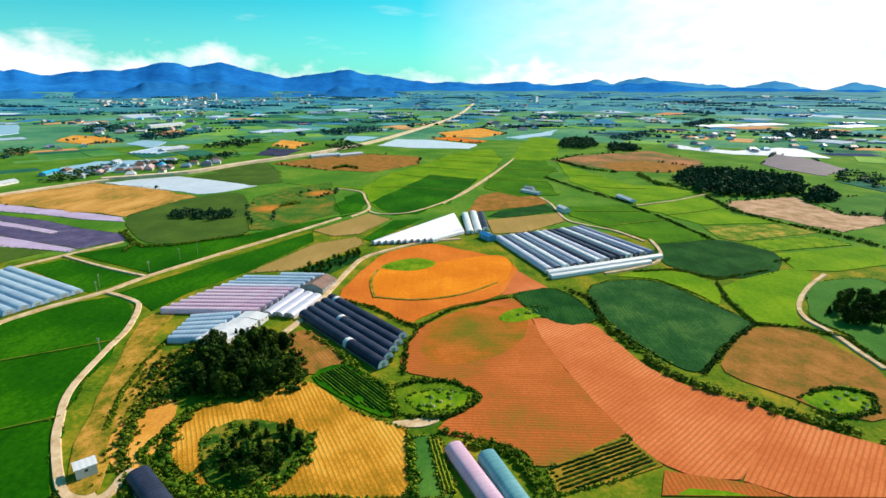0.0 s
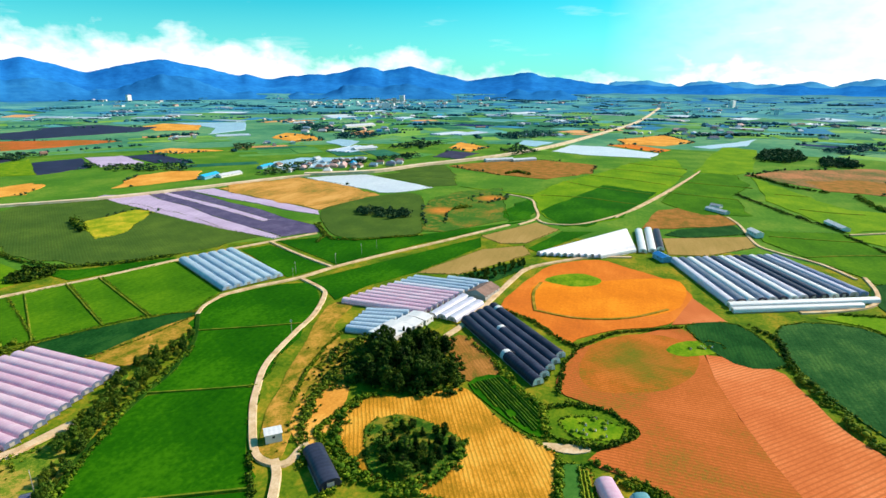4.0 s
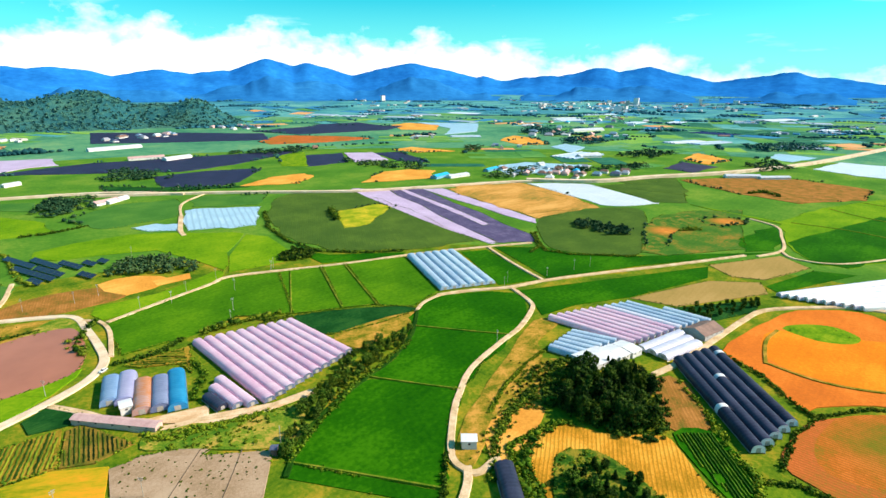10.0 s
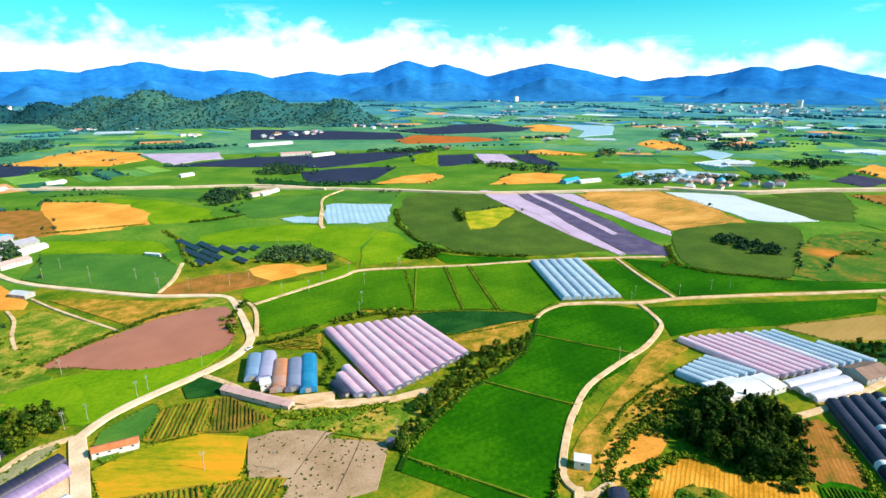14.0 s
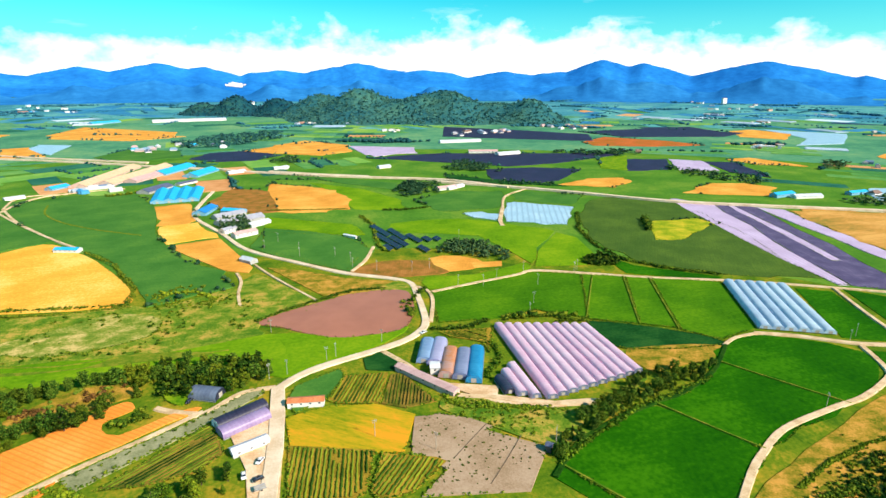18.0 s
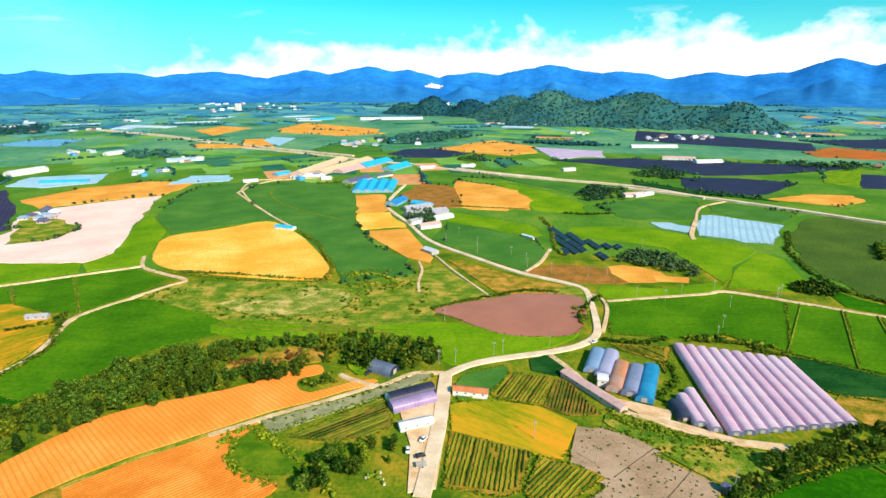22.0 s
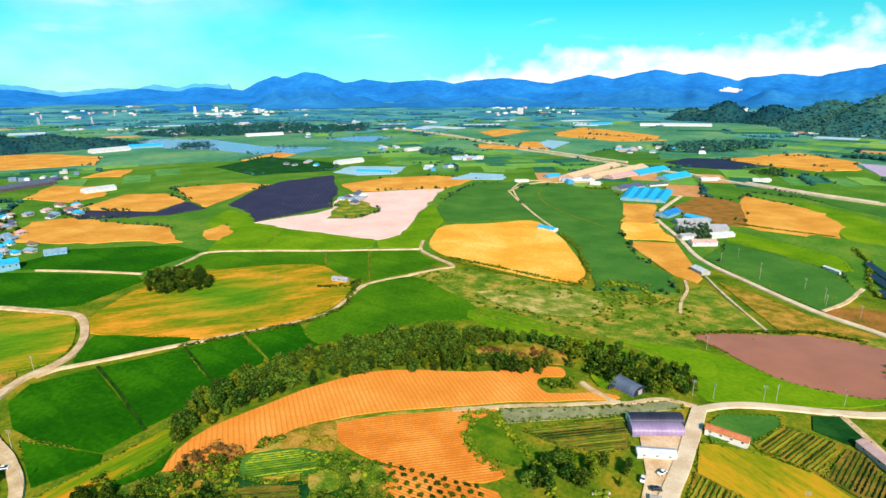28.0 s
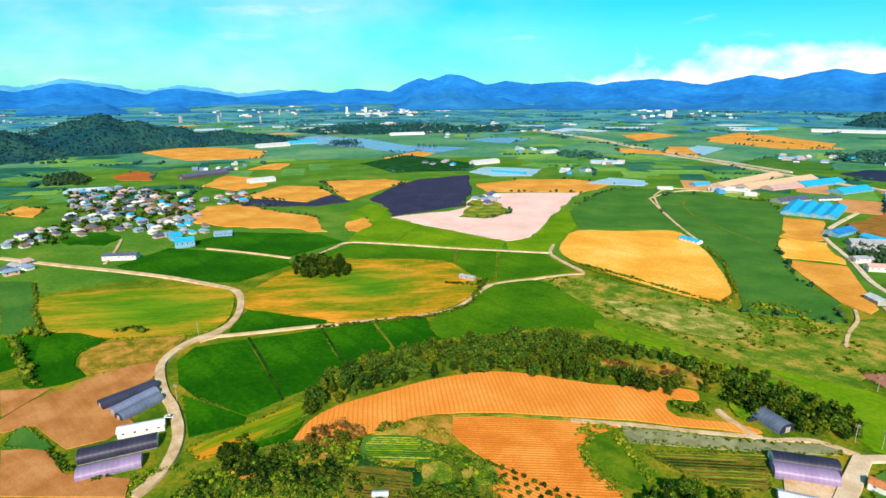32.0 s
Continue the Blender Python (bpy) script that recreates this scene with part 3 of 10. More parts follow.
def wood(name, label, poly, gap, height, mat="leaf", per=60, size=0.9, category="woodland"):
    """A belt of trees seen from afar: crowns of many leaf clumps over dark stems."""
    c, r = [], []
    for x, y in scatter(poly, gap):
        h = height * (0.6 + 0.6 * rng.random())
        for k in range(3):
            c.append((x + gap * 0.3 * rng.normal(), y + gap * 0.3 * rng.normal(), h * (0.35 + 0.22 * k)))
            r.append((gap * (0.62 - 0.13 * k), gap * (0.62 - 0.13 * k), h * 0.26))
    if not c:
        return None
    v, f = leaves(c, r, max(4, per // 3), size * 1.25, 0.5)
    v[:, 2] = np.maximum(v[:, 2] + 0.4, 0.2)
    return tagged(new(name, raw_mesh(name, v, f, M[mat])), label, category, kind="stuff")


def bushes(label, poly, gap, height, mats, gate=-1.0, size=0.4):
    """Single bushes scattered over a rough place, thicker in some parts than in others."""
    c, r = {m: [] for m in mats}, {m: [] for m in mats}
    for x, y in scatter(poly, gap):
        if noise.noise((x * 0.035, y * 0.035, 51)) + 0.25 * (rng.random() - 0.5) < gate:
            continue
        m = mats[int(rng.integers(len(mats)))]
        h = height * (0.35 + 0.8 * rng.random() ** 1.5)
        for k in range(3):
            c[m].append((x + 0.4 * h * rng.normal(), y + 0.4 * h * rng.normal(), 0.5 + h * 0.4))
            r[m].append((h * 0.55, h * 0.55, h * 0.5))
    for m in mats:
        if c[m]:
            v, f = leaves(c[m], r[m], 16, size, 0.6)
            v[:, 2] = np.maximum(v[:, 2], 0.2)
            tagged(new("bushes", raw_mesh("bushes", v, f, M[m])), label, "bushes", kind="stuff")


# ---- single trees ----
tree_kinds = []


def limb(p, q, r0, r1, sides=6):
    p, q = Vector(p), Vector(q)
    m = Matrix.Translation(p) @ (q - p).to_track_quat("Z", "Y").to_matrix().to_4x4()
    n = (q - p).length
    ring = lambda r, z: [m @ Vector((r * math.cos(2 * math.pi * i / sides), r * math.sin(2 * math.pi * i / sides), z)) for i in range(sides)]
    v = [tuple(x) for x in ring(r0, 0) + ring(r1, n)]
    return v, [(i, (i + 1) % sides, sides + (i + 1) % sides, sides + i) for i in range(sides)]


def make_tree_kinds():
    for k in range(11):
        v, f = limb((0, 0, -0.05), (0.02, 0.01, 0.55), 0.032, 0.018)
        blobs, radii = [], []
        for i in range(6):
            a, e = i * 2.4 + k, 0.3 + 0.1 * i
            tip = (0.26 * math.cos(a) * (1.1 - e), 0.26 * math.sin(a) * (1.1 - e), e + 0.2)
            lv, lf = limb((0.01, 0, e - 0.02), tip, 0.014, 0.006, 5)
            f += [tuple(x + len(v) for x in q) for q in lf]
            v += lv
        for i in range(19):
            a = i * 2.4 + k * 0.7
            e = 0.26 + 0.66 * (i / 18)
            w = (0.30 if k % 3 else 0.23) * math.sin(math.pi * min(1, (e - 0.12) / 0.95)) * (0.6 + 0.7 * rng.random())
            blobs.append((w * math.cos(a), w * math.sin(a), e))
            s = 0.11 + 0.06 * rng.random()
            radii.append((s, s, s * 0.8))
        if k > 6:
            blobs, radii = [], []
            for i in range(24):
                e = 0.10 + 0.86 * (i / 23) ** 0.9
                a, w = i * 2.4 + k, 0.25 * (1.02 - e) * (0.55 + 0.6 * rng.random())
                blobs.append((w * math.cos(a), w * math.sin(a), e))
                s = 0.045 + 0.10 * (1 - e) + 0.03 * rng.random()
                radii.append((s, s, s * 0.75))
        trunk = bpy.data.meshes.new("trunk")
        trunk.from_pydata(v, [], f)
        trunk.materials.append(M["bark"])
        cv, cf = leaves(blobs, radii, 64, 0.034, 0.52)
        tree_kinds.append((trunk, cv, cf, {}))


make_tree_kinds()


def pick_kind(mat):
    """Evergreens are mostly pointed, the rest round."""
    low, high = (3, 11) if mat == "leaf_ever" else (0, 8)
    return tree_kinds[int(rng.integers(low, high))]


def tree(x, y, h, mat, label, group):
    """One tree: trunk with limbs, and a crown of many leaf clumps."""
    trunk, cv, cf, crowns = pick_kind(mat)
    if mat not in crowns:
        crowns[mat] = raw_mesh("crown", cv, cf, M[mat])
    e = new("tree")
    w = h * (0.78 + 0.5 * rng.random())
    e.matrix_basis = pose(x, y, 0.3, 0, 0, 360 * rng.random()) @ Matrix.Diagonal((w, w, h, 1))
    tagged(e, label, "tree", group)
    for name, me in (("trunk", trunk), ("crown", crowns[mat])):
        ob = new(name, me)
        ob.parent = e


def grove(label, poly, gap, height, mats=("leaf",), group="trees of the wood", single=1000, bare=None):
    """Single trees; the inner ones of a long belt or thicket are joined into one mass."""
    spots = sorted((p for p in scatter(poly, gap) if not bare or not inside(p, bare)), key=lambda p: math.hypot(*p))
    if len(spots) > single:
        v, f, o = {}, {}, {}
        for x, y in spots[single:]:
            mat = mats[int(rng.integers(len(mats)))]
            _, cv, cf, _ = pick_kind(mat)
            h = height * (0.6 + 0.75 * rng.random())
            w, a = h * (0.78 + 0.5 * rng.random()), 6.283 * rng.random()
            c, s = math.cos(a) * w, math.sin(a) * w
            q = np.stack([x + cv[:, 0] * c - cv[:, 1] * s, y + cv[:, 0] * s + cv[:, 1] * c, 0.3 + cv[:, 2] * h], 1)
            v.setdefault(mat, []).append(q)
            f.setdefault(mat, []).append(cf + o.get(mat, 0))
            o[mat] = o.get(mat, 0) + len(q)
        for mat in v:
            tagged(new("thicket", raw_mesh("thicket", np.concatenate(v[mat]), np.concatenate(f[mat]), M[mat])), label, "trees", kind="stuff")
    for x, y in spots[:single]:
        tree(x, y, height * (0.6 + 0.75 * rng.random()), mats[int(rng.integers(len(mats)))], label, group)


def edge_weeds():
    """Ragged weeds and low bushes along the edges of the near fields, and tufts over the rough meadows."""
    c, r = {"leaf": [], "leaf_light": []}, {"leaf": [], "leaf_light": []}
    bare = []
    for mat, line in OUTLINES:
        if (mat.startswith("soil") or mat in ("water", "golden", "pale_soil", "grey_soil", "yellow")) and line[0].length < 900:
            mid = sum(line, Vector((0, 0))) / len(line)
            bare.append((mid, max((p - mid).length for p in line), [tuple(p) for p in line]))
    for mat, line in OUTLINES:
        if mat in ("bund", "road", "concrete", "yard", "weeds", "weeds_dry") or mat.startswith("soil") or line[0].length > 900:
            continue
        tame = mat in ("paddy", "paddy_light")
        for a, b in zip(line, line[1:] + line[:1]):
            k = max(1, int((b - a).length / (0.95 if a.length < 380 else 3.2)))
            for i in range(k):
                p = a.lerp(b, (i + rng.random()) / k)
                gate = noise.noise((p.x * 0.03, p.y * 0.03, 11)) + 0.3 * (rng.random() - 0.5)
                if gate < (0.3 if tame else -0.15):
                    continue
                if any((p - m).length < k2 and inside(p, poly) for m, k2, poly in bare):
                    continue
                h = (0.2 + 0.3 * rng.random()) * (0.6 if tame else 1.0)
                kind = "leaf" if rng.random() < 0.06 else "leaf_light"
                c[kind].append((p.x + rng.normal() * 0.35, p.y + rng.normal() * 0.35, 0.6 + h * 0.3))
                w = 0.35 + h * (0.7 + 0.7 * rng.random())
                r[kind].append((w, w, h * 0.6))
    for mat, line in OUTLINES:
        if mat not in ("weeds", "weeds_dry", "lime") or line[0].length > 700:
            continue
        poly = [tuple(p) for p in line]
        for x, y in scatter(poly, 8.0):
            if noise.noise((x * 0.04, y * 0.04, 21)) > 0.12:
                kind = "leaf_light"
                h = 0.25 + 0.35 * rng.random()
                c[kind].append((x, y, 0.6 + h * 0.3))
                r[kind].append((h * 1.3, h * 1.3, h * 0.6))
    for kind in c:
        v, f = leaves(c[kind], r[kind], 4, 0.34, 0.7)
        name = "field_edge_weeds"
        tagged(new(name, raw_mesh(name, v, f, M[kind])), "ragged weeds and low bushes along the field edges", "weeds", kind="stuff")

BARE_EDGED = ("pink_net", "purple_net", "white_film", "blue_film", "golden", "pale_soil", "crop_olive")


def field_hedges():
    """Broken lines of shrubs and small trees along the edges of the fields farther out."""
    c, r = {"leaf_mid": [], "leaf_far": []}, {"leaf_mid": [], "leaf_far": []}
    for mat, line in OUTLINES:
        far = line[0].length
        if not 600 < far < 1900 or mat.startswith("paddy") or mat in BARE_EDGED:
            continue
        for a, b in zip(line, line[1:] + line[:1]):
            n = max(1, int((b - a).length / (2.6 + far / 400)))
            for i in range(n):
                p = a.lerp(b, (i + rng.random()) / n)
                if noise.noise((p.x * 0.012, p.y * 0.012, 61)) + 0.35 * noise.noise((p.x * 0.06, p.y * 0.06, 5)) < 0.14:
                    continue
                h = (1.2 + 3.2 * rng.random() ** 2) * (0.7 + far / 1400)
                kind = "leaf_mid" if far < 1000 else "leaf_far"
                c[kind].append((p.x + rng.normal() * 1.5, p.y + rng.normal() * 1.5, 0.4 + h * 0.42 + land_z(p.x, p.y)))
                w = h * (0.5 + 0.4 * rng.random())
                r[kind].append((w, w, h * 0.55))
    for kind in c:
        v, f = leaves(c[kind], r[kind], 9, 0.6 if kind == "leaf_mid" else 1.0, 0.66)
        tagged(new("field_hedges", raw_mesh("field_hedges", v, f, M[kind])), "broken lines of dark shrubs along the far field edges", "hedge", kind="stuff")


def film(name, dark, light, rough=0.38, spec=0.5, through_light=0.42):
    """Sheeting over hoops: stained, with the hoops showing through as faint ribs across the tunnel."""
    m, n, l, b = node_mat(name)
    tc = n.new("ShaderNodeTexCoord").outputs["Object"]
    sep = n.new("ShaderNodeSeparateXYZ")
    l.new(tc, sep.inputs[0])
    rib = math_node(n, l, "SINE", math_node(n, l, "MULTIPLY", sep.outputs[1], 2 * math.pi / 2.0))
    info = n.new("ShaderNodeObjectInfo")
    f = math_node(n, l, "ADD", math_node(n, l, "MULTIPLY", noise_node(n, l, tc, 7.0, 4.0), 0.65), math_node(n, l, "MULTIPLY", noise_node(n, l, tc, 0.7, 3.0), 0.3))
    f = math_node(n, l, "ADD", f, math_node(n, l, "MULTIPLY", math_node(n, l, "SUBTRACT", info.outputs["Random"], 0.5), 0.22))
    f = math_node(n, l, "ADD", f, math_node(n, l, "MULTIPLY", rib, 0.04))
    l.new(ramp(n, l, f, ((0.3, dark), (0.65, light))), b.inputs["Base Color"])
    b.inputs["Roughness"].default_value, b.inputs["Specular IOR Level"].default_value = rough, spec
    bump(n, l, b, math_node(n, l, "ADD", f, math_node(n, l, "MULTIPLY", rib, 0.3)), 0.4, 0.08)
    glow = n.new("ShaderNodeBsdfTranslucent")
    l.new(b.inputs["Base Color"].links[0].from_socket, glow.inputs["Color"])
    both = n.new("ShaderNodeMixShader")
    both.inputs[0].default_value = through_light
    l.new(b.outputs[0], both.inputs[1])
    l.new(glow.outputs[0], both.inputs[2])
    l.new(both.outputs[0], n["Material Output"].inputs["Surface"])
    return m


M.update({
    "film_pink": film("lilac_pink_film", (0.82, 0.50, 0.70), (0.97, 0.74, 0.89), 0.38, 0.5, 0.35),
    "film_lilac": film("lilac_film", (0.32, 0.22, 0.46), (0.52, 0.40, 0.66)),
    "film_blue": film("pale_blue_film_sheet", (0.40, 0.54, 0.74), (0.63, 0.78, 0.92), 0.38, 0.5, 0.3),
    "film_pale": film("whitish_film", (0.60, 0.60, 0.78), (0.82, 0.82, 0.94), 0.38, 0.5, 0.25),
    "film_white": film("bright_white_film", (0.78, 0.79, 0.84), (0.93, 0.93, 0.95), 0.38, 0.5, 0.2),
    "film_sky": film("sky_blue_film", (0.24, 0.40, 0.68), (0.42, 0.60, 0.84)),
    "film_mauve": film("mauve_film", (0.46, 0.46, 0.74), (0.64, 0.64, 0.88)),
    "film_grey": film("grey_blue_film", (0.20, 0.24, 0.44), (0.36, 0.42, 0.64)),
    "film_dark": film("dark_blue_film", (0.03, 0.035, 0.07), (0.08, 0.09, 0.16)),
    "film_black": film("black_net_cover", (0.022, 0.022, 0.055), (0.075, 0.075, 0.14), 0.45, 0.5),
    "film_cyan": film("turquoise_film", (0.10, 0.36, 0.44), (0.26, 0.58, 0.66)),
    "film_azure": film("bright_blue_sheet", (0.02, 0.30, 0.62), (0.08, 0.50, 0.82)),
    "film_rust": film("rusty_sheet", (0.74, 0.28, 0.08), (0.66, 0.52, 0.56)),
    "film_steel": film("steel_sheet", (0.12, 0.16, 0.26), (0.26, 0.32, 0.46), 0.4),
    "gable": film("gable_film", (0.70, 0.66, 0.66), (0.88, 0.86, 0.86), 0.5, 0.3, 0.65),
    "gable_white": plain_mat("white_gable", (0.78, 0.76, 0.76), (0.9, 0.88, 0.88), 2.0, 0.6),
    "door": plain_mat("door_board", (0.30, 0.27, 0.24), (0.48, 0.44, 0.40), 1.0, 0.6),
    "rail": plain_mat("galvanised_rail", (0.30, 0.31, 0.32), (0.45, 0.46, 0.48), 1.0, 0.45, 0.6),
    "wall_white": plain_mat("white_wall", (0.58, 0.56, 0.54), (0.78, 0.76, 0.74), 3.0, 0.7, per_object=0.2),
    "wall_blue": plain_mat("blue_wall", (0.10, 0.28, 0.44), (0.22, 0.46, 0.62), 3.0, 0.6),
    "wall_pink": plain_mat("pale_red_wall", (0.50, 0.32, 0.27), (0.66, 0.46, 0.40), 3.0, 0.7),
    "wall_grey": plain_mat("grey_wall", (0.30, 0.29, 0.29), (0.46, 0.45, 0.44), 3.0, 0.7),
    "wall_dark": plain_mat("dark_wall", (0.06, 0.05, 0.05), (0.14, 0.11, 0.10), 3.0, 0.8),
    "roof_white": plain_mat("white_sheet_roof", (0.58, 0.58, 0.61), (0.76, 0.76, 0.78), 4.0, 0.45),
    "roof_pale": plain_mat("pale_sheet_roof", (0.42, 0.44, 0.50), (0.62, 0.64, 0.70), 4.0, 0.45),
    "roof_grey": plain_mat("grey_sheet_roof", (0.26, 0.26, 0.32), (0.42, 0.42, 0.48), 4.0, 0.5),
    "roof_slate": plain_mat("dark_sheet_roof", (0.05, 0.06, 0.12), (0.13, 0.14, 0.22), 4.0, 0.5),
    "roof_steel": plain_mat("blue_grey_roof", (0.12, 0.22, 0.34), (0.26, 0.38, 0.50), 4.0, 0.45),
    "roof_blue": plain_mat("blue_sheet_roof", (0.01, 0.14, 0.44), (0.03, 0.26, 0.62), 4.0, 0.45),
    "roof_azure": plain_mat("azure_sheet_roof", (0.01, 0.30, 0.62), (0.03, 0.46, 0.80), 4.0, 0.55, spec=0.2),
    "roof_orange": plain_mat("orange_sheet_roof", (0.42, 0.10, 0.03), (0.62, 0.24, 0.10), 4.0, 0.5),
    "roof_pink": plain_mat("pale_red_roof", (0.46, 0.26, 0.25), (0.64, 0.42, 0.40), 4.0, 0.55),
    "roof_brown": plain_mat("brown_roof", (0.13, 0.07, 0.05), (0.28, 0.16, 0.12), 4.0, 0.6),
    "roof_tan": plain_mat("tan_roof", (0.58, 0.36, 0.20), (0.76, 0.52, 0.34), 4.0, 0.55),
    "glass": plain_mat("window_glass", (0.02, 0.03, 0.05), (0.05, 0.06, 0.09), 1.0, 0.12, spec=0.6),
    "panel": plain_mat("solar_cells", (0.012, 0.014, 0.03), (0.03, 0.035, 0.06), 3.0, 0.25, spec=0.5),
    "concrete_post": plain_mat("concrete_post", (0.30, 0.27, 0.22), (0.44, 0.40, 0.33), 1.0, 0.8),
    "steel_lattice": plain_mat("painted_lattice", (0.50, 0.42, 0.40), (0.70, 0.60, 0.57), 4.0, 0.6),
    "stone": plain_mat("pale_stone", (0.42, 0.42, 0.38), (0.62, 0.61, 0.56), 0.7, 0.7, bumpy=0.02),
    "turf": M["weeds"], "dry_turf": M["weeds_dry"],
    "car_black": plain_mat("black_car_paint", (0.012, 0.012, 0.014), (0.03, 0.03, 0.035), 1.0, 0.2, spec=0.6),
    "car_white": plain_mat("white_car_paint", (0.74, 0.74, 0.74), (0.85, 0.85, 0.85), 1.0, 0.25, spec=0.5),
    "rubber": plain_mat("rubber", (0.012, 0.012, 0.012), (0.03, 0.03, 0.03), 0.4, 0.8),
})


# ---- builders of things ----
def part(name, me, mat, parent, label="", at=None):
    if me.materials:
        me = me if me.materials[0] == mat else me.copy()
        me.materials[0] = mat
    else:
        me.materials.append(mat)
    ob = new(name, me)
    ob.parent = parent
    if at:
        ob.matrix_local = at
    if label:
        tagged(ob, label)
    return ob


def from_lists(name, v, f):
    me = bpy.data.meshes.new(name)
    me.from_pydata(v, [], f)
    me.update()
    return me


def box_mesh(name, x0, x1, y0, y1, z0, z1, inset=0.04):
    """A box with its upper edges taken off."""
    i = min(inset, (x1 - x0) / 3, (y1 - y0) / 3, (z1 - z0) / 3)
    v = [(x, y, z0) for x, y in ((x0, y0), (x1, y0), (x1, y1), (x0, y1))]
    v += [(x, y, z1 - i) for x, y in ((x0, y0), (x1, y0), (x1, y1), (x0, y1))]
    v += [(x, y, z1) for x, y in ((x0 + i, y0 + i), (x1 - i, y0 + i), (x1 - i, y1 - i), (x0 + i, y1 - i))]
    f = [(3, 2, 1, 0), (8, 9, 10, 11)]
    for a in (0, 4):
        f += [(a + k, a + (k + 1) % 4, a + 4 + (k + 1) % 4, a + 4 + k) for k in range(4)]
    return from_lists(name, v, f)


def joined(name, meshes):
    v, f = [], []
    for me in meshes:
        o = len(v)
        v += [tuple(p.co) for p in me.vertices]
        f += [tuple(i + o for i in p.vertices) for p in me.polygons]
    return from_lists(name, v, f)


arcs = {}


def arch(w, h, k, n=14):
    """The section of a hoop house: short straight foot, then a flat arch."""
    t = math.pi * k / n
    return -w / 2 * math.copysign(abs(math.cos(t)) ** 0.8, math.cos(t)), h * math.sin(t) ** 0.72


def tunnel_meshes(w, length, h):
    key = (round(w, 1), round(length), round(h, 1))
    if key in arcs:
        return arcs[key]
    n, steps = 14, max(4, int(length / 2.0) * 2)
    v = []
    for j in range(steps + 1):
        y = -length / 2 + length * j / steps
        sag = 1 - 0.012 * (j % 2) - 0.01 * rng.random()
        v += [(x * (0.995 if j % 2 else 1), y, z * sag) for x, z in (arch(w, h, k, n) for k in range(n + 1))]
    f = [(j * (n + 1) + k, j * (n + 1) + k + 1, (j + 1) * (n + 1) + k + 1, (j + 1) * (n + 1) + k) for j in range(steps) for k in range(n)]
    cover = from_lists("cover", v, f)
    cover.polygons.foreach_set("use_smooth", [True] * len(cover.polygons))
    ring = [arch(w * 0.985, h * 0.985, k, n) for k in range(n + 1)]
    gv = [(x, 0.0, z) for x, z in ring] + [(x, 0.12, z) for x, z in ring]
    m = n + 1
    gable = from_lists("end_wall", gv, [tuple(range(m - 1, -1, -1)), tuple(range(m, 2 * m))] + [(k, k + 1, m + k + 1, m + k) for k in range(n)])
    dw, dh = w * 0.16, h * 0.62
    door = box_mesh("door", -dw, dw, -0.1, 0.05, 0, dh, 0.03)
    rail = box_mesh("base_rail", -0.12, 0.12, -length / 2, length / 2, 0, 0.35, 0.03)
    arcs[key] = (cover, gable, door, rail)
    return arcs[key]


def tunnel(name, label, a, b, w, h, mat, group=""):
    """A hoop tunnel from a to b: film cover, two gables with doors and two base rails."""
    a, b = Vector(a), Vector(b)
    d = b - a
    length = d.length
    cover, gable, door, rail = tunnel_meshes(w, length, h)
    e = new(name)
    e.location = ((a.x + b.x) / 2, (a.y + b.y) / 2, 0.7)
    e.rotation_euler = (0, 0, math.atan2(-d.x, d.y))
    tagged(e, label, "greenhouse", group)
    part("cover", cover, M[mat], e)
    # pink tunnels get dark end walls: the shade on their ends as colour
    for s in (-1, 1):
        g = part("end_wall", gable, M[{"film_black": "gable_white", "film_white": "gable_white", "film_pale": "gable", "film_pink": "film_steel", "film_steel": "film_dark"}.get(mat, mat)], e, "film gable", pose(0, s * (length / 2 - 0.1), 0, 0, 0, 0 if s > 0 else 180))
        part("door", door, M["door"], g, "", pose(0, 0.14, 0))
        part("base_rail", rail, M["rail"], e, "", pose(s * (w / 2 + 0.05), 0, -0.5))
    return e


def tunnel_block(a, b, c, d, n, h, group, label, mats):
    """n tunnels side by side; a to b is one line of ends, d to c the other."""
    a, b, c, d = (Vector(p) for p in (a, b, c, d))
    axis = ((d + c) - (a + b)).normalized()
    across = b - a
    w = (across - axis * across.dot(axis)).length / n
    across2 = c - d
    w = (w + (across2 - axis * across2.dot(axis)).length / n) / 2
    for i in range(n):
        t = (i + 0.5) / n
        e = tunnel("film_tunnel", label, a.lerp(b, t), d.lerp(c, t), w * 0.98, h, mats[i % len(mats)], group)
        if group == "black net tunnels" and i in (0, 2, 4):
            collar = tunnel_meshes(w * 1.02, 3.0, h * 1.04)[0]
            part("vent_collar", collar, M["film_white"], e, "white film collar", pose(0, (a.lerp(b, t) - d.lerp(c, t)).length * (0.12 - 0.13 * i), 0))


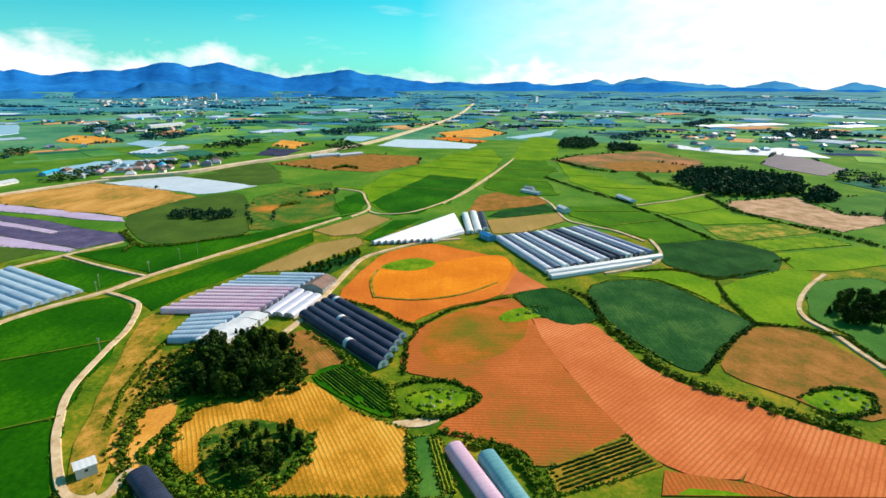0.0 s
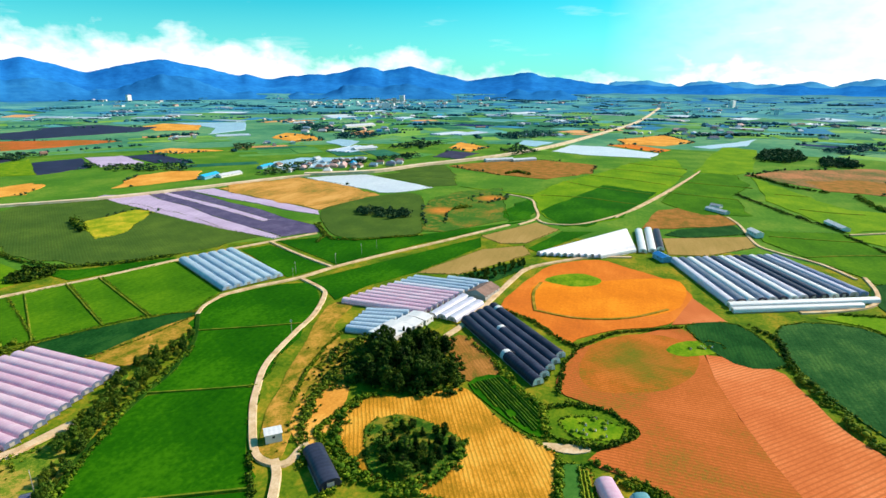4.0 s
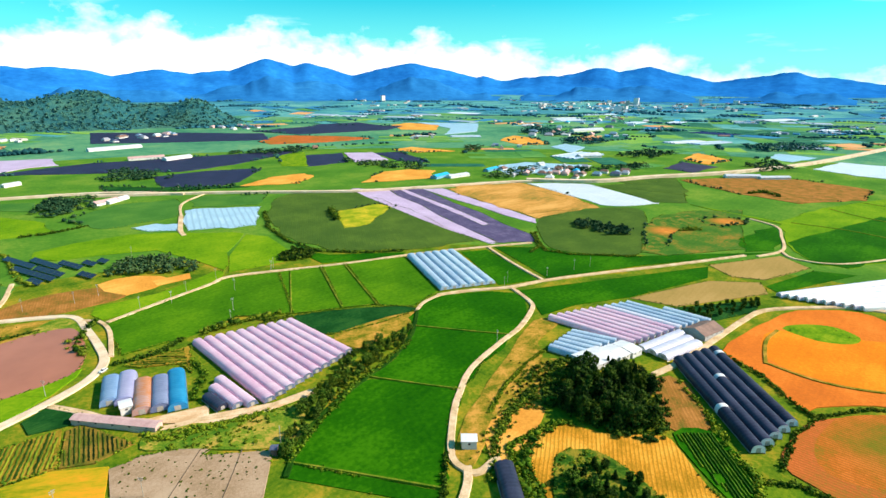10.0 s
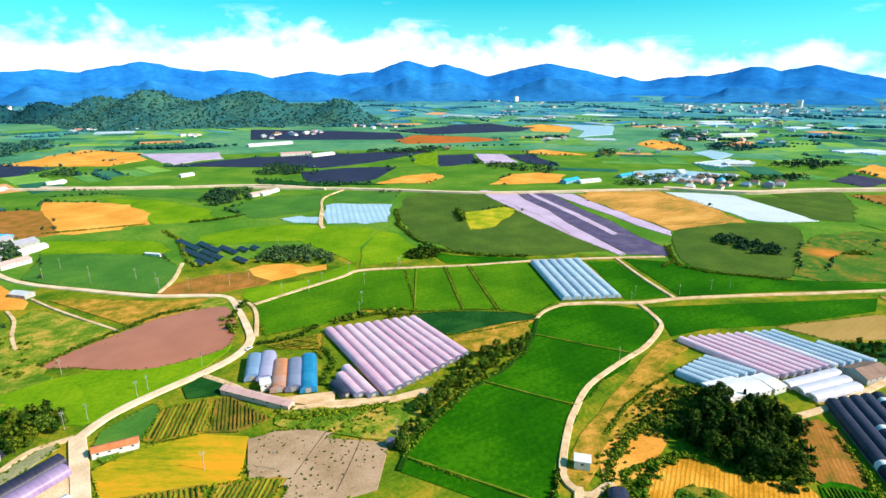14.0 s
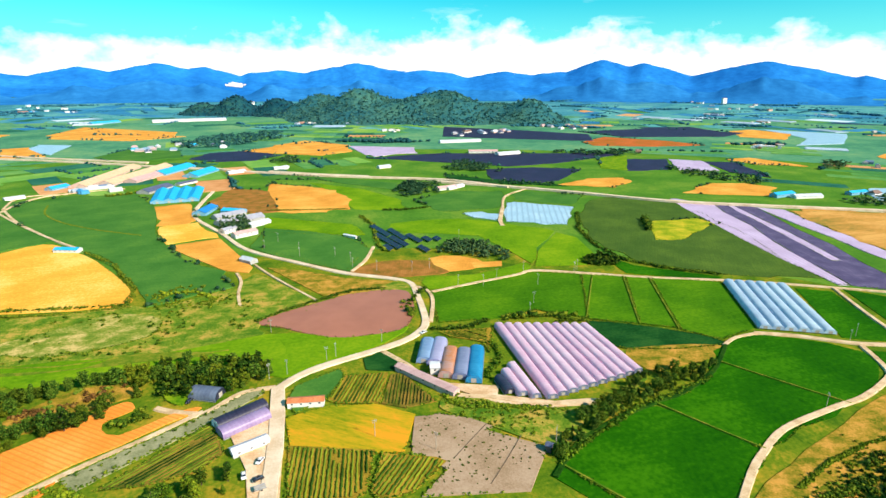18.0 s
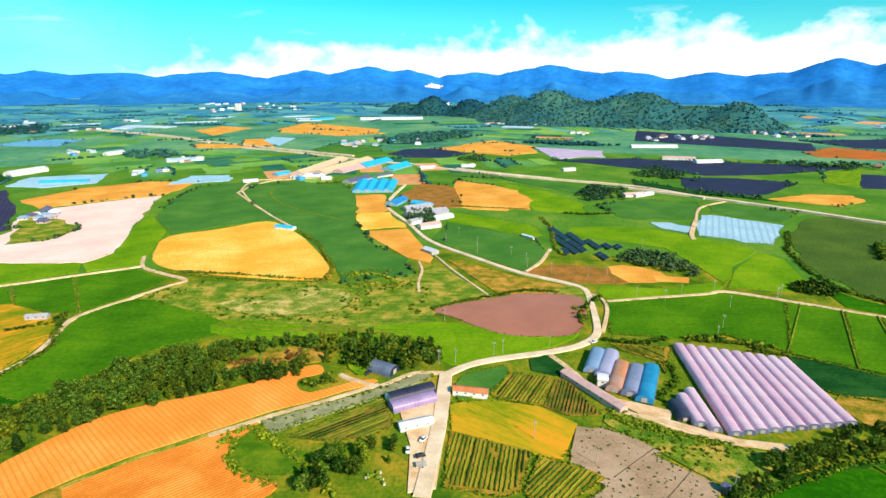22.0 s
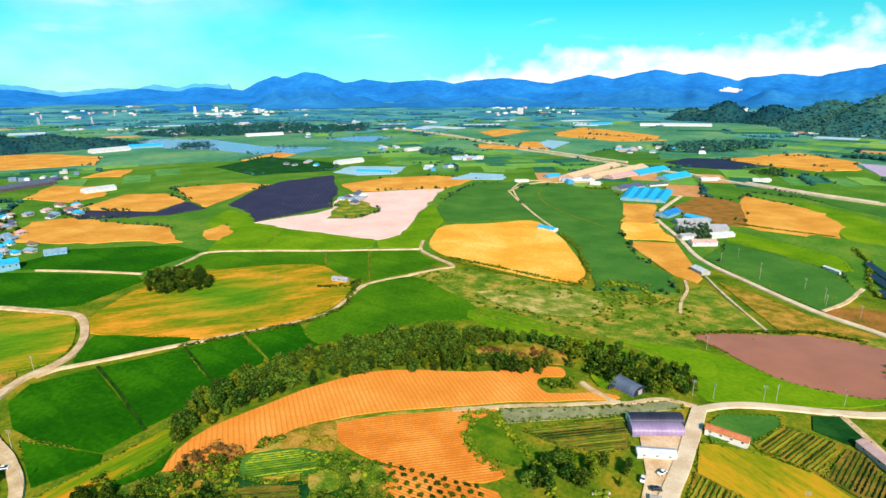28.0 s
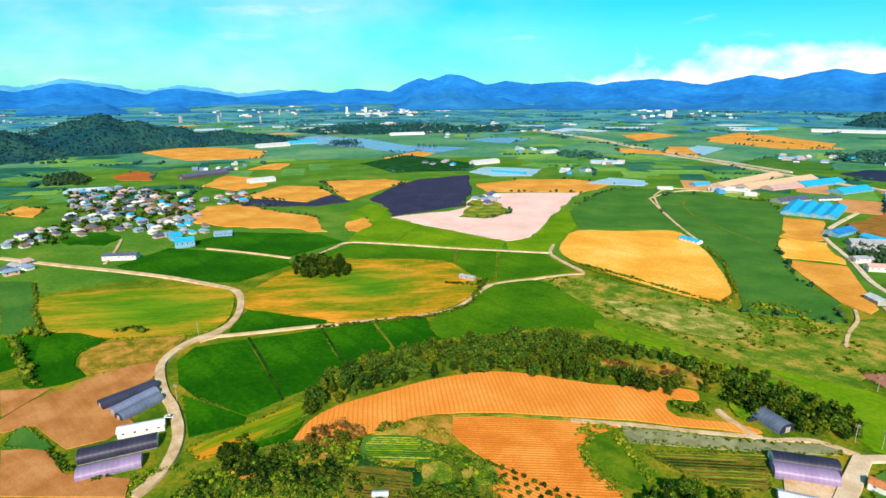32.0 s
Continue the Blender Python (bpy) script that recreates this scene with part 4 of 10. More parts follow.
def shed(name, label, a, b, w, h, wall, roof, kind="gable"):
    """A hall or shed with its ridge from a to b: walls, two roof sheets with ribs, doors and windows."""
    a, b = Vector(a), Vector(b)
    d = b - a
    length = max(d.length, 2.0)
    e = new(name)
    e.location = ((a.x + b.x) / 2, (a.y + b.y) / 2, 0.6)
    e.rotation_euler = (0, 0, math.atan2(-d.x, d.y))
    tagged(e, label, "building")
    y, x = length / 2, w / 2
    rise = w * (0.2 if kind == "gable" else 0.06)
    wv = [(-x, -y, -0.6), (x, -y, -0.6), (x, y, -0.6), (-x, y, -0.6), (-x, -y, h), (x, -y, h), (x, y, h), (-x, y, h), (0, -y, h + rise), (0, y, h + rise)]
    wf = [(3, 2, 1, 0), (1, 2, 6, 5), (3, 0, 4, 7), (0, 1, 5, 8, 4), (2, 3, 7, 9, 6), (4, 8, 9, 7), (8, 5, 6, 9)]
    part("wall", from_lists("wall", wv, wf), M[wall], e)
    o = 0.35
    ribs = max(2, min(16, int(length / 1.5)))
    for s in (-1, 1):
        v, f = [], []
        for j in range(ribs * 2 + 1):
            yy = -y - o + (length + 2 * o) * j / (ribs * 2)
            lift = 0.12 + 0.05 * (j % 2)
            v += [(0, yy, h + rise + lift), (s * (x + o), yy, h - rise * o / x + lift), (s * (x + o), yy, h - rise * o / x + 0.02), (0, yy, h + rise + 0.02)]
        for j in range(ribs * 2):
            q = j * 4
            f += [(q + k, q + (k + 1) % 4, q + 4 + (k + 1) % 4, q + 4 + k) for k in range(4)]
        f += [(0, 1, 2, 3), tuple(ribs * 8 + k for k in (3, 2, 1, 0))]
        part("roof_sheet", from_lists("roof_sheet", v, f), M[roof], e)
    if length > 3:
        dw = min(1.6, w * 0.25)
        part("door", box_mesh("door", -dw, dw, -0.08, 0.08, -0.5, min(h * 0.8, 3)), M["door"], e, "", pose(0, -y, 0))
        n = max(1, min(5, int(length / 4)))
        win = box_mesh("window", -0.05, 0.05, -0.5, 0.5, h * 0.5, h * 0.76, 0.02)
        for i in range(n):
            for s in (-1, 1):
                part("window", win, M["glass"], e, "", pose(s * x, -y + length * (i + 0.5) / n, 0))
    return e


def house(x, y, turn, w, length, h, wall, roof, label, group):
    """A small house: walls, hipped roof, door and windows."""
    e = new("house")
    e.location, e.rotation_euler = (x, y, 0), (0, 0, radians(turn))
    tagged(e, label, "house", group)
    part("wall", box_mesh("wall", -w / 2, w / 2, -length / 2, length / 2, -0.2, h, 0.02), M[wall], e)
    o, r = 0.8, w * 0.36
    rv = [(-w / 2 - o, -length / 2 - o, h), (w / 2 + o, -length / 2 - o, h), (w / 2 + o, length / 2 + o, h), (-w / 2 - o, length / 2 + o, h),
          (0, -length / 2 + w * 0.25, h + r), (0, length / 2 - w * 0.25, h + r)]
    rv += [(p[0], p[1], p[2] - 0.2) for p in rv[:4]]
    part("roof", from_lists("roof", rv, [(0, 1, 4), (1, 2, 5, 4), (2, 3, 5), (3, 0, 4, 5), (9, 8, 7, 6), (0, 6, 7, 1), (1, 7, 8, 2), (2, 8, 9, 3), (3, 9, 6, 0)]), M[roof], e)
    win = box_mesh("window", -0.05, 0.05, -0.6, 0.6, h * 0.4, h * 0.8, 0.02)
    for s in (-1, 1) if math.hypot(x, y) < 900 else ():
        for k in (-0.28, 0.28):
            part("window", win, M["glass"], e, "", pose(s * w / 2, k * length, 0))
    part("door", box_mesh("door", -0.5, 0.5, -0.06, 0.06, 0, 2.0, 0.02), M["door"], e, "", pose(0, -length / 2, 0))


def village(poly, n, seed, label, big=1.0):
    r = random.Random(seed)
    xs, ys = [p[0] for p in poly], [p[1] for p in poly]
    done, tries = [], 0
    roofs = (("roof_slate", "dark"), ("roof_slate", "dark"), ("roof_brown", "brown"), ("roof_pink", "pale red"), ("roof_azure", "blue"), ("roof_white", "white"), ("roof_grey", "grey"), ("roof_steel", "grey-blue"), ("roof_steel", "grey-blue"), ("roof_brown", "brown"))
    while len(done) < n and tries < n * 60:
        tries += 1
        x, y = r.uniform(min(xs), max(xs)), r.uniform(min(ys), max(ys))
        if not inside((x, y), poly) or any((x - a) ** 2 + (y - b) ** 2 < (10 * big) ** 2 for a, b in done):
            continue
        done.append((x, y))
        roof, word = r.choice(roofs)
        house(x, y, r.choice((12, 18, 100, 108)) + r.uniform(-8, 8), r.uniform(6, 8.5) * big, r.uniform(8, 13) * big, r.uniform(2.6, 3.6) * (1 + 0.3 * (big - 1)),
              r.choice(("wall_white", "wall_white", "wall_pink", "wall_grey")), roof, label + " with a " + word + " roof", "houses of the settlement")


def town(districts):
    """Blocks of flats and halls near the foot of the mountains."""
    r = random.Random(4)
    for az, dist, spread, n in districts:
        for i in range(n):
            a, q = radians(az + r.uniform(-spread, spread) * 0.6), dist + r.uniform(-250, 350)
            tall = r.random() < 0.07
            w, l, h = (r.uniform(12, 16), r.uniform(20, 34), r.uniform(18, 38)) if tall else (r.uniform(10, 20), r.uniform(14, 34), r.uniform(5, 9))
            e = new("block_of_flats" if tall else "town_building")
            e.location, e.rotation_euler = (-q * math.sin(a), q * math.cos(a), land_z(q, 0)), (0, 0, radians(r.uniform(0, 180)))
            tagged(e, "pale tall block of flats in the far town" if tall else "pale low building in the far town", "building", "buildings of the far town")
            part("wall", box_mesh("wall", -w / 2, w / 2, -l / 2, l / 2, 0, h, 0.1), M[r.choice(("wall_white", "wall_white", "wall_white", "wall_pink"))], e)
            part("roof", box_mesh("roof", -w / 2 - 0.4, w / 2 + 0.4, -l / 2 - 0.4, l / 2 + 0.4, h + 0.01, h + 1.0, 0.1), M[r.choice(("roof_white", "roof_pale", "roof_azure", "roof_orange"))], e)


panel_mesh = []


def solar_row(a, b):
    """A tilted row of dark panels on posts."""
    a, b = Vector(a), Vector(b)
    d = b - a
    length = d.length
    e = new("solar_row")
    e.location, e.rotation_euler = ((a.x + b.x) / 2, (a.y + b.y) / 2, 0.8), (0, 0, math.atan2(-d.x, d.y))
    tagged(e, "tilted row of dark solar panels on posts", "solar panel", "solar panel rows")
    n = max(2, int(length / 6))
    step = length / n
    sheet = box_mesh("panel", -2.6, 2.6, -step * 0.47, step * 0.47, -0.06, 0.06, 0.03)
    post = box_mesh("post", -0.08, 0.08, -0.08, 0.08, -0.8, 1.4, 0.02)
    for i in range(n):
        y = -length / 2 + step * (i + 0.5)
        part("panel", sheet, M["panel"], e, "", pose(0, y, 1.7, 0, 18, 0))
        part("post", post, M["rail"], e, "", pose(0, y, 0))


pole_parts = []


def pole(at, h):
    """A concrete line post with cross arms and insulators."""
    if not pole_parts:
        bm = bmesh.new()
        bmesh.ops.create_cone(bm, cap_ends=True, segments=10, radius1=0.15, radius2=0.09, depth=1.0, matrix=pose(0, 0, 0.5))
        me = bpy.data.meshes.new("shaft")
        bm.to_mesh(me)
        bm.free()
        ins = box_mesh("insulator", -0.07, 0.07, -0.07, 0.07, 0.07, 0.35, 0.03)
        pole_parts.extend((me, box_mesh("cross_arm", -0.95, 0.95, -0.07, 0.07, -0.07, 0.07, 0.02), ins))
    e = new("utility_pole")
    e.location, e.rotation_euler = (*at, 0), (0, 0, rng.random() * 3)
    tagged(e, "pale concrete utility pole beside a track", "utility pole", "utility poles")
    part("shaft", pole_parts[0], M["concrete_post"], e, "", Matrix.Diagonal((1, 1, h + 0.4, 1)))
    for k in (0.25, 1.1):
        arm = part("cross_arm", pole_parts[1], M["rail"], e, "", pose(0, 0, h - k))
        for x in (-0.8, 0.8):
            part("insulator", pole_parts[2], M["stone"], arm, "", pose(x, 0, 0))


def pylon(at, h):
    """A lattice mast with three pairs of arms."""
    e = new("pylon")
    e.location = (*at, 0)
    tagged(e, "tall pale lattice power pylon far off", "pylon", "power pylons")

    def bar(p, q, r=0.45):
        p, q = Vector(p), Vector(q)
        m = (q - p).to_track_quat("Z", "Y").to_matrix().to_4x4()
        me = box_mesh("bar", -r, r, -r, r, 0, (q - p).length, 0.05)
        me.transform(Matrix.Translation(p) @ m)
        return me
    for sx in (-1, 1):
        for sy in (-1, 1):
            part("leg", bar((4 * sx, 4 * sy, 0), (0.8 * sx, 0.8 * sy, h)), M["steel_lattice"], e)
    braces = []
    for k in range(6):
        z0, z1 = h * k / 6, h * (k + 1) / 6
        w0, w1 = 4 - 3.2 * k / 6, 4 - 3.2 * (k + 1) / 6
        for s in (-1, 1):
            braces += [bar((-w0, s * w0, z0), (w1, s * w1, z1), 0.25), bar((s * w0, w0, z0), (s * w1, -w1, z1), 0.25)]
    part("bracing", joined("bracing", braces), M["steel_lattice"], e)
    for z in (h * 0.7, h * 0.83, h * 0.96):
        part("arm", bar((-7, 0, z), (7, 0, z), 0.5), M["steel_lattice"], e)


def dome(name, r, h, seed):
    v, f = [(0, 0, h)], []
    for k in range(1, 6):
        t = k / 5 * math.pi / 2
        v += [(r * math.sin(t) * math.cos(a) * (1 + 0.06 * math.sin(3 * a + seed)), r * math.sin(t) * math.sin(a), h * math.cos(t)) for a in (2 * math.pi * i / 16 for i in range(16))]
    f = [(0, 1 + i, 1 + (i + 1) % 16) for i in range(16)]
    for k in range(4):
        a = 1 + k * 16
        f += [(a + i, a + 16 + i, a + 16 + (i + 1) % 16, a + (i + 1) % 16) for i in range(16)]
    me = from_lists(name, v, f)
    me.polygons.foreach_set("use_smooth", [True] * len(me.polygons))
    return me


def graves(poly, n, seed):
    """Small round graves with an upright stone each."""
    r = random.Random(seed)
    xs, ys = [p[0] for p in poly], [p[1] for p in poly]
    k = 0
    while k < n:
        x, y = r.uniform(min(xs), max(xs)), r.uniform(min(ys), max(ys))
        if not inside((x, y), poly):
            continue
        k += 1
        e = new("grave")
        e.location, e.rotation_euler = (x, y, 0.6), (0, 0, r.uniform(0, 3))
        tagged(e, "small grassy grave mound with a pale upright stone", "grave", "graves on the lawn")
        part("mound", dome("mound", 1.1, 0.7, k), M["turf"], e)
        part("gravestone", box_mesh("gravestone", -0.3, 0.3, -0.1, 0.1, 0, 0.9, 0.08), M["stone"], e, "", pose(0, -1.5, 0))
        part("plinth", box_mesh("plinth", -0.5, 0.5, -0.25, 0.25, -0.1, 0.2, 0.05), M["stone"], e, "", pose(0, -1.5, 0))


def mounds(poly, n):
    r = random.Random(8)
    xs, ys = [p[0] for p in poly], [p[1] for p in poly]
    k = 0
    while k < n:
        x, y = r.uniform(min(xs), max(xs)), r.uniform(min(ys), max(ys))
        if inside((x, y), poly):
            k += 1
            ob = new("grave_mound", dome("grave_mound", 1.9, 1.2, k))
            ob.data.materials.append(M["dry_turf"])
            ob.location = (x, y, 0.5)
            tagged(ob, "round grave mound with dry brown turf", "grave mound", "grave mounds")


def wheel_mesh(r, w):
    bm = bmesh.new()
    bmesh.ops.create_cone(bm, cap_ends=True, segments=16, radius1=r, radius2=r, depth=w, matrix=pose(0, 0, 0, 0, 90, 0))
    me = bpy.data.meshes.new("wheel")
    bm.to_mesh(me)
    bm.free()
    return me


def car(at, turn, mat, label):
    """A parked car: body, cabin glass, lamps and wheels."""
    e = new("car")
    e.location, e.rotation_euler = (*at, 0.85), (0, 0, radians(turn))
    tagged(e, label, "car")
    prof = [(-2.2, 0.35), (-2.25, 0.7), (-1.95, 0.95), (-1.2, 1.0), (1.5, 1.02), (2.1, 0.9), (2.25, 0.65), (2.2, 0.35)]
    cab = [(-1.25, 0.99), (-0.6, 1.48), (0.9, 1.5), (1.75, 1.0)]

    def loft(name, p, w0, w1):
        n = len(p)
        v = [(-w0 if k == 0 else w0, y, z) if z < 1.2 else ((-w1 if k == 0 else w1), y, z) for k in (0, 1) for y, z in p]
        return from_lists(name, v, [tuple(range(n - 1, -1, -1)), tuple(range(n, 2 * n))] + [(i, (i + 1) % n, n + (i + 1) % n, n + i) for i in range(n)])
    part("body", loft("body", prof, 0.9, 0.9), M[mat], e)
    part("cabin_glass", loft("cabin_glass", cab, 0.82, 0.65), M["glass"], e, "dark cabin windows")
    part("roof_panel", box_mesh("roof_panel", -0.64, 0.64, -0.6, 0.9, 1.48, 1.54, 0.03), M[mat], e)
    wh = wheel_mesh(0.33, 0.22)
    for x in (-0.85, 0.85):
        for y in (-1.35, 1.4):
            part("wheel", wh, M["rubber"], e, "", pose(x, y, 0.33))
        part("headlight", box_mesh("headlight", -0.2, 0.2, -0.05, 0.05, 0.6, 0.78, 0.03), M["stone"], e, "", pose(x * 0.75, -2.22, 0))


def trailer(at, turn):
    """An open farm trailer frame."""
    e = new("farm_trailer")
    e.location, e.rotation_euler = (*at, 0.85), (0, 0, radians(turn))
    tagged(e, "dark open farm trailer in the yard", "trailer")
    part("bed", box_mesh("bed", -1.3, 1.3, -2.2, 2.2, 0.7, 0.85, 0.04), M["door"], e)
    for x in (-1.25, 1.25):
        part("side_rail", box_mesh("side_rail", -0.05, 0.05, -2.2, 2.2, 0.85, 1.4, 0.02), M["rail"], e, "", pose(x, 0, 0))
        part("wheel", wheel_mesh(0.4, 0.25), M["rubber"], e, "", pose(x, 0.4, 0.4))
    part("tailboard", box_mesh("tailboard", -1.25, 1.25, -0.05, 0.05, 0.85, 1.4, 0.02), M["door"], e, "", pose(0, -2.15, 0))

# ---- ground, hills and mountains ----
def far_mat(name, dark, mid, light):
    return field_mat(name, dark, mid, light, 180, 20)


def ground_sheet():
    """One sheet out to the foot of the mountains, finer towards the middle."""
    rad = [0, 60, 130, 220, 340, 500, 700, 950, 1300, 1800, 2300, 2600, 2900, 3200, 3500, 3800, 4100, 4500, 4880]
    n = 96
    v = [(0, 0, 0)]
    f = []
    for r in rad[1:]:
        v += [(-r * math.sin(2 * math.pi * i / n), r * math.cos(2 * math.pi * i / n), land_z(r, 0)) for i in range(n)]
    me = bpy.data.meshes.new("ground")
    tri = [(0, 1 + i, 1 + (i + 1) % n) for i in range(n)]
    for k in range(len(rad) - 2):
        a, b = 1 + k * n, 1 + (k + 1) * n
        tri += [(a + i, b + i, b + (i + 1) % n, a + (i + 1) % n) for i in range(n)]
    me.from_pydata(v, [], tri)
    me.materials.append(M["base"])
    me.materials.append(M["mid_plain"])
    # outer rings turn bluer: distance haze is mixed into their base colour
    me.materials.append(far_mat("haze_farthest_plain", (0.03, 0.17, 0.22), (0.055, 0.23, 0.29), (0.10, 0.30, 0.31)))
    me.materials.append(far_mat("haze_far_plain", (0.04, 0.17, 0.10), (0.08, 0.25, 0.13), (0.17, 0.32, 0.14)))
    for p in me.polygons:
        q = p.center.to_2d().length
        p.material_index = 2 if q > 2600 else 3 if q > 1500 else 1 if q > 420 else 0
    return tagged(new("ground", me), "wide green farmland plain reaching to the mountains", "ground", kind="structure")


ground_sheet()


# the blue tones are distance haze painted into the forest's base colour
def mountain_mat(name="hazed_forest", cols=((0.010, 0.12, 0.42), (0.018, 0.19, 0.56), (0.03, 0.26, 0.62))):
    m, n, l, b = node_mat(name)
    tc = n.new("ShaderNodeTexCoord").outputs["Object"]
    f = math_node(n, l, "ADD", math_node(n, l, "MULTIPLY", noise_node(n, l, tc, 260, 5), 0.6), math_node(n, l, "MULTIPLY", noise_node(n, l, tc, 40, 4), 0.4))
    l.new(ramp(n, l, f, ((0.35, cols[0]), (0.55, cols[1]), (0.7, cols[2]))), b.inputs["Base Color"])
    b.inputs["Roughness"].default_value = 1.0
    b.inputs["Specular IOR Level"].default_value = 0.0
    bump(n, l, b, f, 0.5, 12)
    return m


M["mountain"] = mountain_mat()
M["foothill"] = mountain_mat("hazed_foothill_forest", ((0.012, 0.12, 0.36), (0.022, 0.18, 0.47), (0.04, 0.24, 0.52)))
# azimuth to the left of north, elevation of the top and half width, in degrees, of each summit
SUMMITS_EAST = ((-60, -0.5, 12), (-35, -0.75, 8), (-28, -0.6, 6), (-19.4, -0.18, 4), (-14, -0.3, 4), (-7, -0.2, 4), (0, -0.25, 6), (9.6, 0.75, 6.5), (21.2, 1.38, 5), (25.6, 1.3, 5), (30, 0.6, 6), (36.5, 0.5, 4))
SUMMITS_NORTH = ((43.5, 1.75, 6.5), (53.6, 1.7, 5), (57.1, 2.05, 4.5), (61.5, 1.0, 6), (66.4, 0.95, 7), (74, 1.15, 6), (80.8, 1.72, 7), (88.1, 1.1, 7), (95, 1.28, 5), (98.8, 1.55, 6))
SUMMITS_WEST = ((104.6, 1.2, 5), (113.2, 1.0, 8), (121, 0.95, 6), (126.5, 0.95, 5), (132, 1.68, 4.2), (135, 1.3, 2.6), (141, 0.25, 6), (146, 0.15, 6), (157, 0.38, 4), (165.3, 0.85, 5), (171, 0.3, 6), (185, 0.1, 14), (215, 0.0, 20), (255, -0.1, 24))
EYE = 148.0


def crest(az):
    best = -1.0
    for s in SUMMITS_EAST + SUMMITS_NORTH + SUMMITS_WEST:
        for a in (az, az - 360):
            d = (a - s[0]) / s[2]
            if abs(d) < 1.5:
                best = max(best, -1.0 + (s[1] + 1.0) * (1 - abs(d) ** 1.2 * 0.5))
    return best


def mountains(name, near, far_r, lift, wob, label, mat="mountain"):
    naz, nr = 1200, 16
    v = []
    for i in range(naz):
        az = -100 + 360 * i / naz
        top = EYE + math.tan(radians(crest(az) + (lift(az) if callable(lift) else lift) + wob * noise.fractal((az * 0.35, 4.0 if callable(lift) else lift, 2), 0.9, 2.0, 4))) * far_r
        d = Vector((-math.sin(radians(az)), math.cos(radians(az))))
        for k in range(nr):
            t = k / (nr - 1)
            r = near + (far_r - near) * t
            spur = noise.ridged_multi_fractal((d.x * r / 420, d.y * r / 420, 5), 0.9, 2.1, 4, 1.0, 2.0) * 0.28
            h = 40 + max(top - 40, 4) * (t ** 1.25) * (1 - 0.75 * t * (1 - t) * spur * 2.2) - 4 * (1 - t)
            v.append((d.x * r, d.y * r, h))
    f = []
    for i in range(naz):
        j = (i + 1) % naz
        f += [(i * nr + k, i * nr + k + 1, j * nr + k + 1, j * nr + k) for k in range(nr - 1)]
    me = raw_mesh(name, v, f, M[mat])
    me.polygons.foreach_set("use_smooth", [True] * len(me.polygons))
    return tagged(new(name, me), label, "mountain", kind="structure")


def beyond(az):
    """How far the pale ranges behind stand over the nearer crest, in degrees."""
    return 0.32 if az < 2 or az > 139 else -0.5


# palest of the ranges: still more haze in its colour
M["far_range"] = mountain_mat("hazed_farthest_forest", ((0.06, 0.30, 0.60), (0.09, 0.36, 0.66), (0.12, 0.41, 0.70)))
mountains("backdrop_far_range", 4860, 5400, beyond, 0.4, "pale range behind the mountains, coloured for haze", "far_range")
mountains_north = mountains("backdrop_mountains", 4050, 4780, 0.0, 0.2, "forested mountain range behind the plain, coloured blue for haze")
def scar(mountain, az, el, half_w, half_h):
    """A pale quarry face: the slope laid bare, a little proud of the forest."""
    me = mountain.data
    v, f = [], []
    for p in me.polygons:
        c = p.center
        a = math.degrees(math.atan2(-c.x, c.y)) % 360
        e = math.degrees(math.atan2(c.z - EYE, math.hypot(c.x, c.y)))
        if ((a - az) / half_w) ** 2 + ((e - el) / half_h) ** 2 < 1:
            o = len(v)
            out = Vector((-c.x, -c.y, 0)).normalized() * 5
            v += [tuple(me.vertices[i].co + out + Vector((0, 0, 3))) for i in p.vertices]
            f.append(tuple(range(o, o + len(p.vertices))))
    if f:
        bare = from_lists("quarry", v, f)
        bare.materials.append(plain_mat("bare_rock", (0.66, 0.62, 0.60), (0.84, 0.80, 0.78), 40.0, 0.9))
        tagged(new("quarry", bare), "pale bare quarry face on the forested slope", "quarry", kind="structure")


scar(mountains_north, 92.3, -0.3, 0.9, 0.2)
scar(mountains_north, 89.7, -1.15, 0.7, 0.13)
mountains("backdrop_foothills", 3600, 3980, -1.6, 0.5, "low foothills below the mountain range, coloured blue for haze", "foothill")


def forest_hill_mat(name, dark, mid, light):
    m, n, l, b = node_mat(name)
    tc = n.new("ShaderNodeTexCoord").outputs["Object"]
    f = math_node(n, l, "ADD", math_node(n, l, "MULTIPLY", noise_node(n, l, tc, 110, 4), 0.55), math_node(n, l, "MULTIPLY", noise_node(n, l, tc, 16, 5, 0.75), 0.5))
    l.new(ramp(n, l, f, ((0.38, dark), (0.5, mid), (0.62, light))), b.inputs["Base Color"])
    b.inputs["Roughness"].default_value = 1.0
    b.inputs["Specular IOR Level"].default_value = 0.0
    bump(n, l, b, f, 1.0, 9)
    return m


# blue-green of slope and canopy includes painted distance haze
M["hill"] = forest_hill_mat("hazed_forest_hill", (0.016, 0.090, 0.125), (0.030, 0.125, 0.130), (0.060, 0.165, 0.125))
# darker hill copy; on the northern hill it paints in cloud shade
M["hill_shade"] = forest_hill_mat("dark_toned_hill", (0.005, 0.040, 0.072), (0.012, 0.068, 0.085), (0.03, 0.105, 0.085))
M["hill_leaf"] = leaf_mat("hazed_hill_leaves", (0.013, 0.074, 0.105), (0.027, 0.115, 0.120), (0.060, 0.160, 0.120), 110)
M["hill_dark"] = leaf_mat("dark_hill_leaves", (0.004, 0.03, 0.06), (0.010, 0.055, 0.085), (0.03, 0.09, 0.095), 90)


